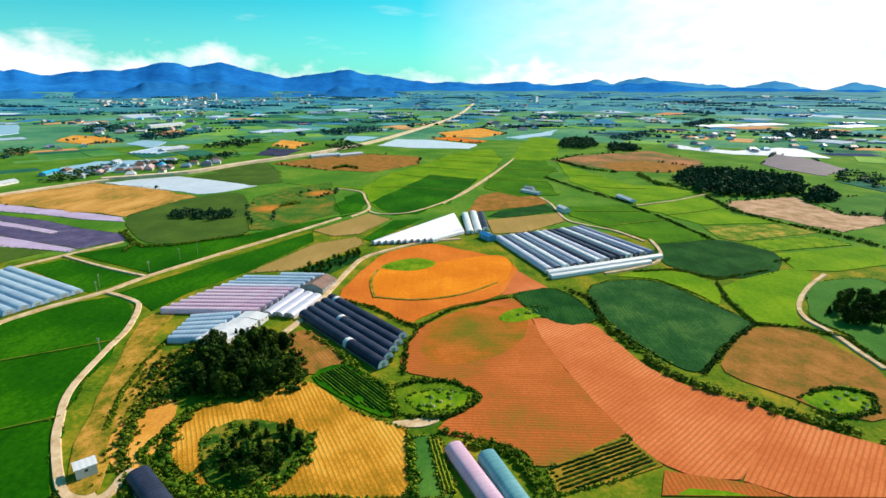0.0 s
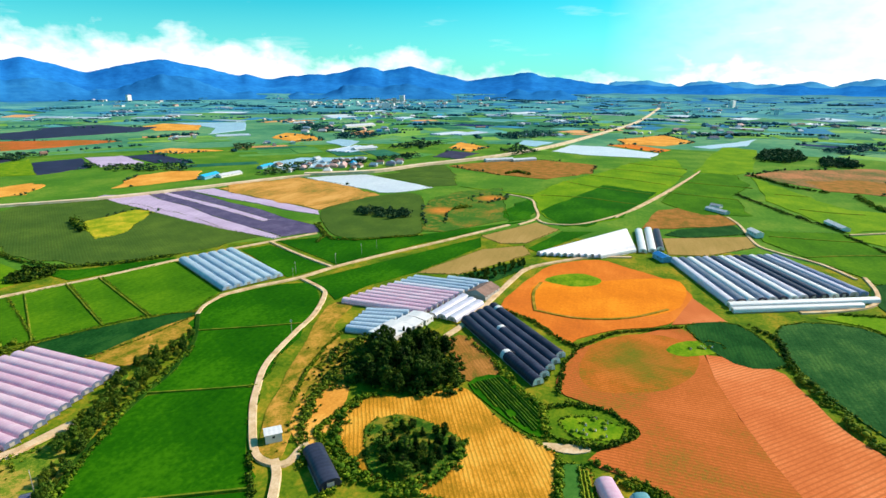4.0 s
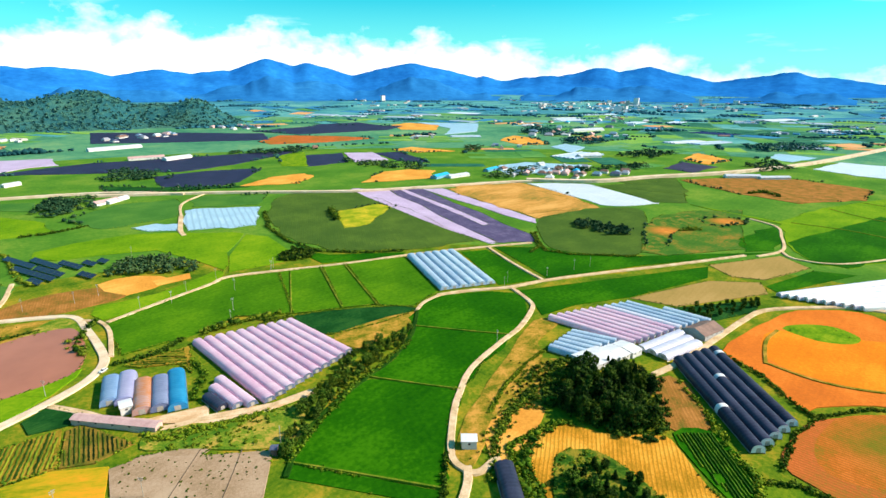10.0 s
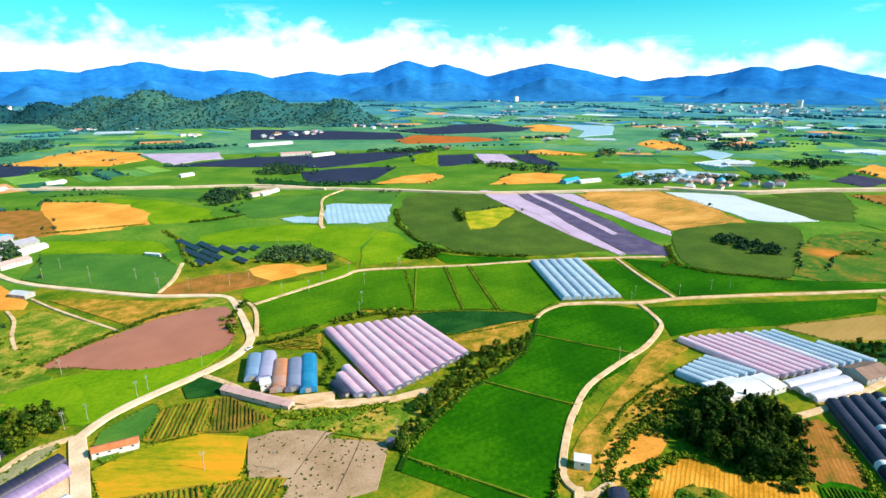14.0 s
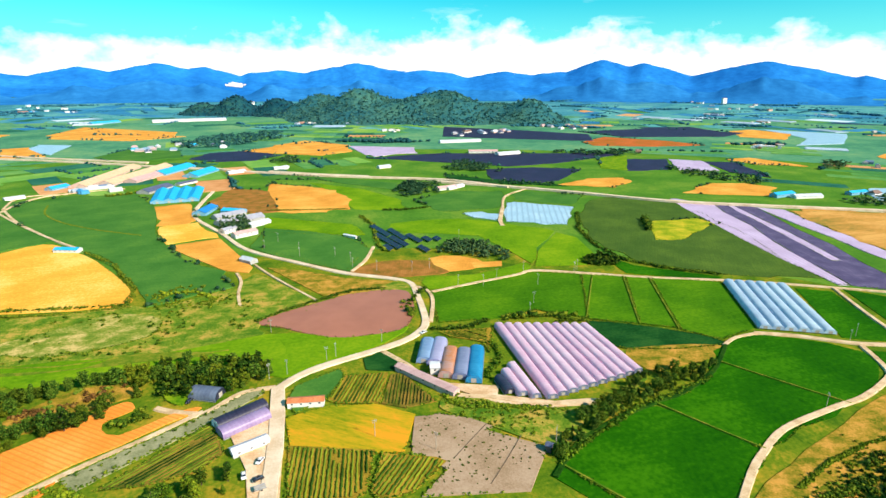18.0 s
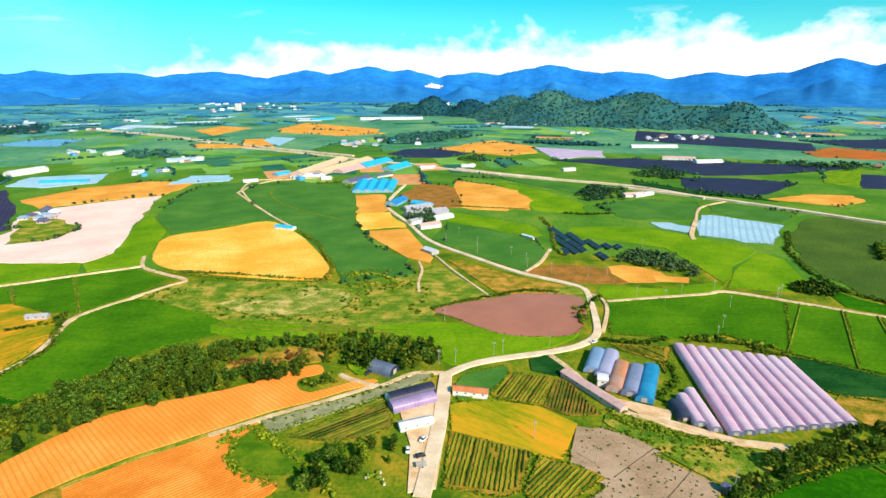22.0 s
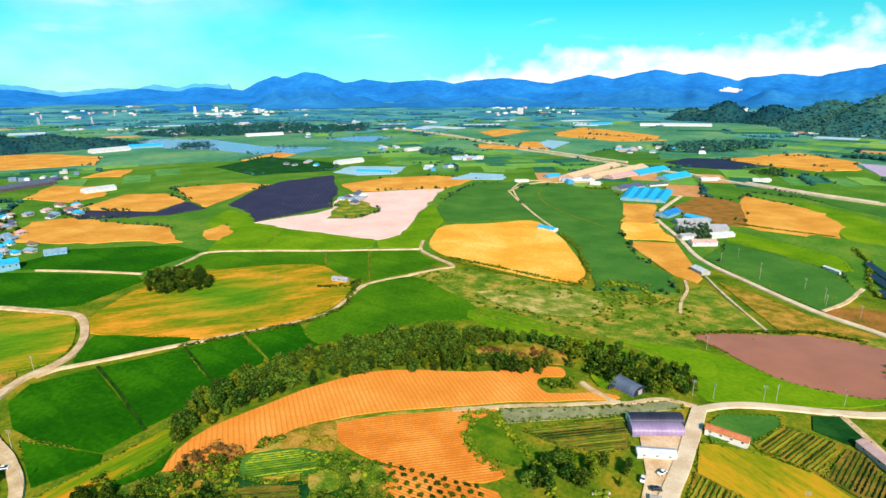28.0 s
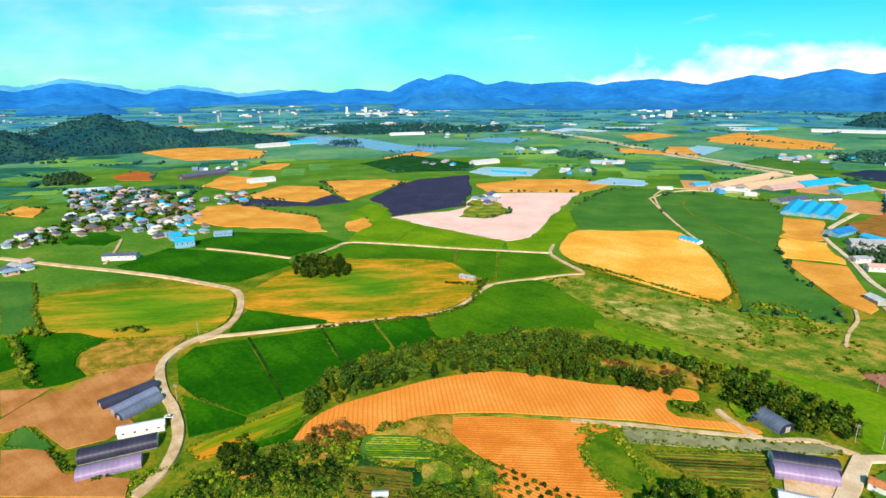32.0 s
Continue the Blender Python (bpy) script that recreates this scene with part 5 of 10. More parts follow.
def hills(label, tops, step=16, canopy="hill_leaf", base="hill"):
    """A wooded ridge of several rounded tops: azimuth, distance, height, radius along and across."""
    cs = [(-q * math.sin(radians(a)), q * math.cos(radians(a)), h, r1, r2, radians(a)) for a, q, h, r1, r2 in tops]
    x0, x1 = min(c[0] - 1.3 * max(c[3], c[4]) for c in cs), max(c[0] + 1.3 * max(c[3], c[4]) for c in cs)
    y0, y1 = min(c[1] - 1.3 * max(c[3], c[4]) for c in cs), max(c[1] + 1.3 * max(c[3], c[4]) for c in cs)
    nx, ny = int((x1 - x0) / step), int((y1 - y0) / step)
    v = []
    for j in range(ny + 1):
        for i in range(nx + 1):
            x, y = x0 + i * step, y0 + j * step
            z = 0
            for cx, cy, h, r1, r2, a in cs:
                u, w = (x - cx) * math.cos(a) + (y - cy) * math.sin(a), -(x - cx) * math.sin(a) + (y - cy) * math.cos(a)
                d = (u / r1) ** 2 + (w / r2) ** 2
                z = (z ** 4 + (h * math.exp(-d * 1.6)) ** 4) ** 0.25
            z = z * (0.72 + 0.30 * noise.ridged_multi_fractal((x / 340, y / 340, 3), 0.9, 2.1, 4, 1.0, 2.0) * 0.75) - 6
            if z > 0:
                z += 3.5 * noise.noise((x / 14, y / 14, 5))
            v.append((x, y, z))
    f = [(j * (nx + 1) + i, j * (nx + 1) + i + 1, (j + 1) * (nx + 1) + i + 1, (j + 1) * (nx + 1) + i) for j in range(ny) for i in range(nx)]
    me = raw_mesh("hill", v, f, M[base])
    me.polygons.foreach_set("use_smooth", [True] * len(me.polygons))
    pick = [p for p in v if p[2] > 2]
    gap = step * 1.15
    pick = [p for p in pick if rng.random() < 0.75]
    c = [(p[0] + step * 0.5 * rng.normal(), p[1] + step * 0.5 * rng.normal(), p[2] + gap * 0.1) for p in pick]
    r = [(gap * k, gap * k, gap * k * 0.6) for k in 0.24 + 0.14 * rng.random(len(pick))]
    cv, cf = leaves(c, r, 7, gap * 0.2)
    tagged(new("hill_canopy", raw_mesh("hill_canopy", cv, cf, M[canopy])), "tree canopy of the wooded hill", "trees", kind="stuff")
    return tagged(new("hill", me), label, "hill", kind="structure")


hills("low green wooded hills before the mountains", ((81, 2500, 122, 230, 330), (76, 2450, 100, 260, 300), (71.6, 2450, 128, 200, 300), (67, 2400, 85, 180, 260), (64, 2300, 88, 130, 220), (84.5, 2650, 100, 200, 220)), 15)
# cloud shade on this hill is put into its slope and canopy colour
hills("low blue wooded hill before the mountains, coloured dark for cloud shade", ((88.5, 2700, 86, 130, 150), (92.5, 2760, 90, 130, 130), (95.3, 2780, 66, 110, 110)), 13, "hill_dark", "hill_shade")
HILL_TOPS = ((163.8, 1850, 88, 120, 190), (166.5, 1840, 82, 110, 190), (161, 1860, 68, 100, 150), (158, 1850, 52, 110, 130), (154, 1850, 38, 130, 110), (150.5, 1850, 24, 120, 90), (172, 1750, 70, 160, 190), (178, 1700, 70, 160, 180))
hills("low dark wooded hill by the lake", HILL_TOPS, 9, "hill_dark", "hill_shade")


# the greens carry a blue tint: aerial haze put into the base colour
FAR = {
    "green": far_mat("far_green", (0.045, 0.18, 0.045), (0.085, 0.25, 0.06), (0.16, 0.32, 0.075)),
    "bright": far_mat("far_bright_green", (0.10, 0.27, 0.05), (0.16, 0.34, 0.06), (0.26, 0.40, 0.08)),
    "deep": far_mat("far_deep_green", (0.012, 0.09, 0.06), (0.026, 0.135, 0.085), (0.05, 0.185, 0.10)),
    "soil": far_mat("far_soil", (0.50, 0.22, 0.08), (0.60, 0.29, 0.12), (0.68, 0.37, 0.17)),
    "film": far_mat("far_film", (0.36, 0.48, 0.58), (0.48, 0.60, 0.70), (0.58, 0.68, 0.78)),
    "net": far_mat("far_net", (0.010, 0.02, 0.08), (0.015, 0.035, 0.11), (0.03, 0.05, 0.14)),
    # the last two are farmland tones with distance haze painted in
    "blue_green": far_mat("haze_tinted_green", (0.05, 0.23, 0.24), (0.085, 0.30, 0.30), (0.15, 0.37, 0.33)),
    "blue": far_mat("haze_tinted_woods", (0.02, 0.13, 0.25), (0.03, 0.18, 0.34), (0.05, 0.24, 0.40)),
}


def island_mat(name, cols):
    """Each building of a joined mass in one of several colours."""
    m, n, l, b = node_mat(name)
    geo = n.new("ShaderNodeNewGeometry")
    cr = n.new("ShaderNodeValToRGB")
    cr.color_ramp.interpolation = "CONSTANT"
    while len(cr.color_ramp.elements) < len(cols):
        cr.color_ramp.elements.new(0.5)
    for i, (e, c) in enumerate(zip(cr.color_ramp.elements, cols)):
        e.position, e.color = i / len(cols), (*c, 1)
    l.new(geo.outputs["Random Per Island"], cr.inputs[0])
    tc = n.new("ShaderNodeTexCoord").outputs["Object"]
    stain = ramp(n, l, noise_node(n, l, tc, 6.0, 3.0), ((0.35, (0.75, 0.75, 0.75)), (0.65, (1, 1, 1))))
    l.new(mix(n, l, 1.0, cr.outputs[0], stain, "MULTIPLY"), b.inputs["Base Color"])
    b.inputs["Roughness"].default_value = 0.6
    return m


def far_land():
    """The patchwork of far farmland: groups of parcels that share a direction, with tree lines, farms and film houses between."""
    r = random.Random(12)
    sheets = {k: ([], []) for k in FAR}
    seeds = []
    while len(seeds) < 420:
        a, q = radians(r.uniform(-52, 186)), 930 + 3200 * r.random() ** 0.85
        seeds.append((Vector((-q * math.sin(a), q * math.cos(a))), r.uniform(0, math.pi), r.random()))
    spots = np.array([p[0][:] for p in seeds])
    trees, sizes, farms, films = [], [], [], []
    count = 0

    def free(c, reach):
        return not any((c - m).length < k + reach for m, k in LAND if m.length > 600)

    def shrub_line(a, b, h, q):
        n = max(2, int((b - a).length / (6.5 * (0.6 + q / 2600))))
        for k in range(n):
            if r.random() < 0.2:
                continue
            p = a.lerp(b, (k + r.random()) / n)
            g = h * r.uniform(0.5, 1.1) * (0.6 + q / 3000)
            trees.append((p.x + r.uniform(-4, 4), p.y + r.uniform(-4, 4), h * 0.42 + land_z(p.x, p.y)))
            sizes.append((g, g, h * r.uniform(0.4, 0.7)))
    for home, turn, mood in seeds:
        q0 = home.length
        s = 0.55 + q0 / 2900
        w, l = r.uniform(38, 70) * s, r.uniform(70, 150) * s
        weights = {"green": 7, "bright": 4, "deep": 4, "soil": 0.9, "film": 0.45, "net": 0.4}
        weights[("green", "bright", "deep", "deep", "soil", "film", "net")[int(mood * 6.99)]] *= 4
        u, t = Vector((math.cos(turn), math.sin(turn))), Vector((-math.sin(turn), math.cos(turn)))
        ni, nj = int(330 * s / w) + 1, int(330 * s / l) + 1
        for i in range(-ni, ni + 1):
            for j in range(-nj, nj + 1):
                c = home + u * (i * w) + t * (j * l + (i % 2) * 0.3 * l)
                q = c.length
                if q < 880 or q > 4150 or np.argmin(((spots - c[:]) ** 2).sum(1)) != np.argmin(((spots - home[:]) ** 2).sum(1)):
                    continue
                az = math.degrees(math.atan2(-c.x, c.y))
                if 60 < az < 97 and q > 2250 or not free(c, 0.35 * min(w, l)):
                    continue
                kind = r.choices(list(weights), list(weights.values()))[0]
                # with distance more parcels take the haze-coloured blues
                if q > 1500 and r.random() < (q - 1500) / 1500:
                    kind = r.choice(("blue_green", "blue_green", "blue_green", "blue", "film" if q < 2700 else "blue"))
                if r.random() < 0.1:
                    continue
                count += 1
                z = 0.08 + 0.0003 * count
                x, y = w * 0.5 * r.uniform(0.84, 0.99), l * 0.5 * r.uniform(0.86, 0.99)
                ring = [c + u * (sx * x * r.uniform(0.9, 1.05)) + t * (sy * y * r.uniform(0.92, 1.04)) for sx, sy in ((-1, -1), (1, -1), (1, 1), (-1, 1))]
                v, f = sheets[kind]
                o = len(v)
                v += [(*p, z + land_z(*p)) for p in ring] + [(*p, land_z(*p) - 0.3) for p in ring]
                f.append(tuple(range(o, o + 4)))
                f += [(o + k, o + 4 + k, o + 4 + (k + 1) % 4, o + (k + 1) % 4) for k in range(4)]
                if kind == "film" and q < 2600:
                    films.append((c, turn, x, y))
                if r.random() < 0.2:
                    shrub_line(ring[1], ring[2], r.uniform(3, 7), q)
                if r.random() < 0.13:
                    shrub_line(ring[2], ring[3], r.uniform(4, 8), q)
                if r.random() < 0.075:
                    farms.append((c, turn, r.randint(2, 7)))
    words = {"green": "green far fields", "bright": "bright green far fields", "deep": "deep green far paddies", "soil": "bare tan far fields", "film": "pale far film-covered beds", "net": "dark far shade nets", "blue_green": "haze-coloured green farthest fields", "blue": "haze-coloured blue farthest woods"}
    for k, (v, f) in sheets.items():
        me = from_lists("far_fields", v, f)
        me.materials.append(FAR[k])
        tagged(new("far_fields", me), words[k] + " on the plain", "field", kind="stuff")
    for i in range(190):
        a, q = radians(r.uniform(-50, 184)), 1150 + 2850 * r.random() ** 0.8
        c = Vector((-q * math.sin(a), q * math.cos(a)))
        if not free(c, 10):
            continue
        along = a + r.uniform(-0.6, 0.6)
        d = Vector((math.cos(along), math.sin(along)))
        for k in range(r.randint(1, 3)):
            off = Vector((r.uniform(-25, 25), r.uniform(-25, 25)))
            shrub_line(c + off - d * r.uniform(30, 110), c + off + d * r.uniform(30, 110), r.uniform(6, 11), q)
    trees, sizes = np.array(trees), np.array(sizes)
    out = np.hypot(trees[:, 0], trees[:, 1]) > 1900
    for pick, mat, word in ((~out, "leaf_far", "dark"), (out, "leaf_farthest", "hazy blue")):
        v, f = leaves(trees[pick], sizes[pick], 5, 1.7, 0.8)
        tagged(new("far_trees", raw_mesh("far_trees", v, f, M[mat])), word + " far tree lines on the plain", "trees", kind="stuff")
    # farm buildings and long film houses
    v, f = [], []

    def gabled(c, turn, w, l, h, rise):
        u, t = Vector((math.cos(turn), math.sin(turn))), Vector((-math.sin(turn), math.cos(turn)))
        o, z = len(v), land_z(c.x, c.y)
        for sy in (-1, 1):
            for sx, hz in ((-1, -1), (-1, h), (0, h + rise), (1, h), (1, -1)):
                p = c + u * (sx * w / 2) + t * (sy * l / 2)
                v.append((p.x, p.y, z + hz))
        f.extend([(o + k, o + k + 1, o + 6 + k, o + 5 + k) for k in range(4)] + [(o + 4, o + 3, o + 2, o + 1, o), (o + 5, o + 6, o + 7, o + 8, o + 9)])
    for c, turn, n in farms:
        for k in range(n):
            p = c + Vector((r.uniform(-34, 34), r.uniform(-34, 34)))
            if free(p, 0):
                big = r.random() < 0.3 and c.length > 1300
                gabled(p, turn + r.choice((0, math.pi / 2)), r.uniform(12, 20) if big else r.uniform(7, 10), r.uniform(24, 44) if big else r.uniform(9, 18), r.uniform(3, 5), r.uniform(1.2, 2.6))
    me = from_lists("far_farm_buildings", v, f)
    me.materials.append(island_mat("far_building", ((0.62, 0.62, 0.63), (0.44, 0.50, 0.58), (0.05, 0.32, 0.60), (0.56, 0.50, 0.46), (0.14, 0.22, 0.34), (0.66, 0.66, 0.68), (0.34, 0.18, 0.14), (0.40, 0.48, 0.58))))
    tagged(new("far_farm_buildings", me), "small pale and blue-roofed farm buildings scattered over the plain", "building", kind="stuff")
    v, f = [], []
    for c, turn, x, y in films:
        n = max(3, int(2 * x / 9))
        for i in range(n):
            gabled(c + Vector((math.cos(turn), math.sin(turn))) * (-x + 2 * x * (i + 0.5) / n), turn, 2 * x / n * 0.86, 1.9 * y, 1.6, 1.4)
    me = from_lists("far_film_houses", v, f)
    me.materials.append(island_mat("far_film_house", ((0.42, 0.54, 0.68), (0.50, 0.60, 0.72), (0.34, 0.48, 0.66), (0.56, 0.62, 0.70))))
    tagged(new("far_film_houses", me), "long pale blue film houses in rows on the plain", "greenhouse", kind="stuff")


# far leaf copies, bluer with distance: haze painted into the leaf colour
M["leaf_farthest"] = leaf_mat("hazed_farthest_leaves", (0.008, 0.065, 0.12), (0.016, 0.10, 0.17), (0.035, 0.15, 0.19), 60)
M["leaf_far"] = leaf_mat("hazed_far_leaves", (0.008, 0.05, 0.06), (0.018, 0.085, 0.085), (0.045, 0.14, 0.10), 40)


# ---- the land, field by field ----
# paddies in the middle of the plain
field("paddy", "paddy_mid", "deep green rice paddy beside a dirt track", [(-369, 106), (-378, 151), (-389, 199), (-373, 233), (-294, 192), (-318, 165), (-311, 137), (-317, 95)], 0, 1)
field("paddy", "paddy_mid", "deep green rice paddy between low banks", [(-372, 234), (-359, 264), (-276, 219), (-293, 192)], 0, 1)
field("paddy", "paddy_mid", "narrow deep green rice paddy", [(-358, 266), (-349, 281), (-263, 239), (-276, 220)], 0, 1)
field("paddy", "paddy_mid", "deep green rice paddy beside the film tunnels", [(-349, 283), (-324, 329), (-249, 285), (-242, 253), (-261, 239)], 0, 1)
field("crop_field", "crop_dark", "dark green crop field behind the film tunnels", [(-290, 190), (-259, 237), (-239, 252), (-237, 232), (-245, 201), (-254, 185)], 0, 3)
field("weed_strip", "weeds_dry", "dry grass strip beside a thicket", [(-248, 190), (-237, 245), (-225, 233), (-222, 199), (-224, 186)], 0, 3)
field("paddy", "paddy", "deep green rice paddy in the bend of the track", [(-242, 271), (-231, 295), (-204, 319), (-184, 303), (-167, 260), (-220, 231), (-235, 249)], 0, 2)
field("paddy", "paddy", "deep green rice paddy with a low bank", [(-219, 229), (-167, 258), (-159, 218), (-152.5, 192.1), (-195, 170), (-197, 188), (-208, 213)], 0, 2)
field("paddy", "paddy", "large deep green rice paddy beside the dirt track", [(-193, 168), (-151.3, 189.1), (-138.7, 166.6), (-123.1, 144.2), (-114.2, 131.4), (-168.1, 103.7), (-178.1, 116.2), (-187.5, 137.0)], 0, 2)
field("paddy", "paddy", "deep green rice paddy with a low bank", [(-167.4, 102.7), (-113.2, 130.2), (-105.8, 125.1), (-163.1, 95.9)], 0, 1)
field("paddy", "paddy", "deep green rice paddy along a straight track", [(-204, 326), (-167, 386), (-115, 473), (-108, 444), (-137, 365), (-159, 328), (-168, 297), (-186, 314)], 0, 1)
field("paddy", "paddy", "deep green rice paddy along a straight track", [(-284, 405), (-250, 431), (-176, 458), (-127, 510), (-83, 554), (-158, 441), (-202, 362)], 0, 1)
field("field", "tan_flat", "bare tan field", [(-116, 478), (-76, 546), (-50, 523), (-73, 468), (-94, 460)], 0, 1)
field("paddy", "paddy", "deep green rice paddy", [(-69, 452), (-47, 518), (-20, 527), (-59, 444)], 0, 1)
field("field", "tan_flat", "dry tan stubble field", [(-136, 363), (-105, 437), (-74, 458), (-64, 436), (-106, 369)], 0, 1)
field("paddy", "paddy", "deep green rice paddy beside the film tunnels", [(-296, 372), (-283, 393), (-206, 354), (-222, 325)], 0, 1)
field("orchard_floor", "crop_dark", "dark orchard ground", [(-107, 365), (-66, 419), (-63, 395), (-82, 355)], 0, 1)
field("weed_strip", "weeds_dry", "dry weedy bank beside the dirt track", [(-168, 286), (-154, 295), (-151, 263), (-138, 248), (-126.2, 193.9), (-118.2, 167.6), (-111.7, 150.0), (-120.1, 149.6), (-130.9, 165.8), (-140.9, 192.1), (-155, 240)], 0, 3)
field("weed_strip", "weeds_dry", "dry grass terrace below the grove", [(-142, 237), (-123, 248), (-113.1, 200.5), (-116.2, 173.3), (-120.3, 166.6), (-128.9, 198.2)], 0, 3)
field("field", "soil_tan", "tan dry plot", [(-121.6, 170.5), (-123.8, 195.1), (-109.6, 202.3), (-103.4, 170.7), (-105.7, 156.9)], 0, 3)
# meadow and paddies north of the tracks
field("paddy", "paddy_light", "bright green meadow", [(-582, 122), (-583, 202), (-530, 255), (-501, 279), (-453, 234), (-409, 207), (-508, 196), (-540, 127)], 0, 2)
field("paddy", "paddy_light", "bright green paddy", [(-443, 231), (-496, 278), (-472, 289), (-419, 275), (-393, 252), (-402, 207)], 0, 1)
field("paddy", "paddy", "deep green paddy strip", [(-365, 271), (-416, 279), (-379, 290), (-333, 338), (-328, 326)], 0, 1)
field("paddy", "paddy_light", "bright green grass strip beside the track", [(-403, 111), (-397, 150), (-409, 189), (-412, 204), (-395, 197), (-378, 142), (-378, 107)], 0, 2)
field("field", "soil_brown", "reddish row crop plot beside the road", [(-433, 56), (-453, 84), (-443, 127), (-409, 132), (-408, 102), (-413, 81)], 70.4, 3)
field("field", "soil_tan", "bare orange plot", [(-451, 129), (-449, 156), (-420, 171), (-411, 133)], 0, 2)
field("field", "soil_tan", "bare orange strip", [(-427, 158), (-423, 186), (-412, 180), (-414, 157)], 0, 1)
field("crop_field", "crop_green", "blue-green leaf crop field", [(-612, -11), (-571, 40), (-531, 78), (-500, 82), (-439, 54), (-481, 19), (-518, -13)], 0, 1)
field("crop_field", "paddy_light", "bright green field strip", [(-656, -10), (-592, 81), (-547, 84), (-538, 74), (-618, -11)], 0, 1)
field("field", "soil_tan", "tan bare field", [(-883, -3), (-837, 58), (-773, 86), (-693, 95), (-660, 60), (-667, 17), (-689, -9)], 0, 3)
field("crop_field", "paddy_light", "bright green field", [(-875, 55), (-789, 132), (-699, 162), (-648, 150), (-665, 94), (-728, 94)], 0, 3)
field("crop_field", "crop_green", "green field strip along the highway", [(-980, -1), (-833, 191), (-776, 169), (-896, 70), (-917, -2)], 0, 1)
field("crop_field", "crop_green", "green field beside the film sheds", [(-697, 178), (-742, 246), (-722, 313), (-681, 302), (-623, 268), (-622, 223), (-624, 191)], 0, 3)
field("crop_field", "crop_green", "green field along the highway", [(-701, 320), (-711, 346), (-660, 407), (-612, 369), (-630, 337), (-657, 303)], 0, 1)
field("crop_field", "crop_olive", "wide olive crop field with fine rows", [(-545, 331), (-621, 393), (-640, 432), (-605, 501), (-457, 471), (-308, 410), (-336, 348), (-374, 313), (-399, 299), (-452, 297)], 53.1, 3)
field("weed_patch", "lime_yellow", "yellow-green grass patch with graves", [(-506, 397), (-504, 468), (-477, 470), (-457, 425), (-432, 386), (-442, 358)], 0, 3)
field("shade_net_field", "pink_net", "pink film rows", [(-607, 505), (-571, 542), (-288, 417), (-294, 407)], 72.4, 1)
field("shade_net_field", "purple_net", "dark purple shade-net rows", [(-571, 542), (-532, 576), (-276, 461), (-267, 443), (-288, 418)], 66.3, 1)
field("shade_net_field", "pink_net", "pale pink film rows", [(-532, 577), (-508, 593), (-312, 525), (-304, 506)], 72.7, 1)
field("shade_net_field", "pink_net", "pale pink film row", [(-561, 554), (-556, 560), (-336, 473), (-339, 463)], 67.7, 1)
field("field", "tan_weedy", "golden tan field with weedy streaks", [(-504, 597), (-451, 709), (-367, 685), (-293, 630), (-291, 585), (-312, 528), (-402, 562)], 0, 3)
field("crop_plot", "weeds", "small weedy plot in the golden field", [(-434, 661), (-423, 678), (-403, 651), (-413, 636)], 0, 1)
field("crop_plot", "weeds", "small weedy plot in the golden field", [(-381, 581), (-367, 604), (-345, 572), (-358, 551)], 0, 1)
field("film_field", "white_film", "shining white film tunnels in rows", [(-437, 712), (-415, 739), (-368, 769), (-235, 696), (-270, 648), (-289, 643)], 65.1, 1)
field("crop_field", "crop_olive", "olive green field", [(-305, 518), (-307, 554), (-282, 625), (-246, 649), (-221, 613), (-197, 546), (-172, 470), (-222, 436), (-255, 447)], 0, 3)
field("crop_field", "crop_patchy", "patchy green field with bare orange soil", [(-173, 478), (-208, 579), (-212, 635), (-194, 676), (-148, 725), (-106, 551), (-152, 484)], 0, 3)
field("bare_patch", "soil_fade", "worn orange soil patch thinning into the crop", [(-204, 564), (-208, 613), (-188, 655), (-172, 619), (-174, 565), (-164, 520), (-164, 486), (-184, 514)], 0, 3)
field("bare_patch", "soil_fade", "worn orange soil patch thinning into the crop", [(-172, 643), (-150, 675), (-128, 672), (-126, 652), (-150, 618)], 0, 3)
field("crop_field", "crop_olive", "olive field", [(-351, 764), (-291, 869), (-282, 894), (-241, 811), (-212, 724), (-241, 697), (-286, 729)], 0, 1)
field("film_shed_roof", "blue_film", "pale blue film roofs of low sheds", [(-645, 286), (-646, 301), (-599, 359), (-524, 305), (-536, 278), (-556, 246)], 66.1, 1)
field("film_shed_roof", "blue_film", "pale blue film roofs of low sheds", [(-608, 211), (-607, 237), (-585, 256), (-563, 241), (-581, 220)], 0, 1)
# ploughed land
field("ploughed_field", "soil_orange", "ploughed orange field with fine furrows", [(-18.6, 229.7), (-18, 257), (-12, 276), (19, 304), (42, 318), (50, 288), (57.0, 230.5), (69.4, 181.8), (35.8, 162.2), (30.2, 170.7), (18.4, 176.5), (-1.6, 183.3), (15.3, 201.8), (14.0, 212.8), (-2.0, 221.2)], 88.0, 3)
field("weedy_soil", "soil_tinge", "weedy green-tinged part of the ploughed field", [(-11, 252), (-7, 279), (10, 300), (32, 305), (46, 296), (46, 273), (34, 250), (14.1, 237.2), (-3.7, 235.3)], 88.0, 3)
field("ploughed_field", "soil_rows", "ploughed orange field with straight ridges", [(51, 288), (80, 282), (87, 270), (94, 240), (101.9, 224.2), (113.8, 211.0), (134.0, 195.0), (100.5, 156.3), (78.3, 163.1), (69.6, 181.8), (57.5, 230.5)], 132.0, 2)
field("ploughed_field", "soil_rows", "ploughed pinkish field with straight ridges", [(134.7, 194.6), (149.3, 183.8), (163.6, 175.0), (143.4, 148.4), (112.7, 148.2), (101.0, 155.8)], 138.1, 1)
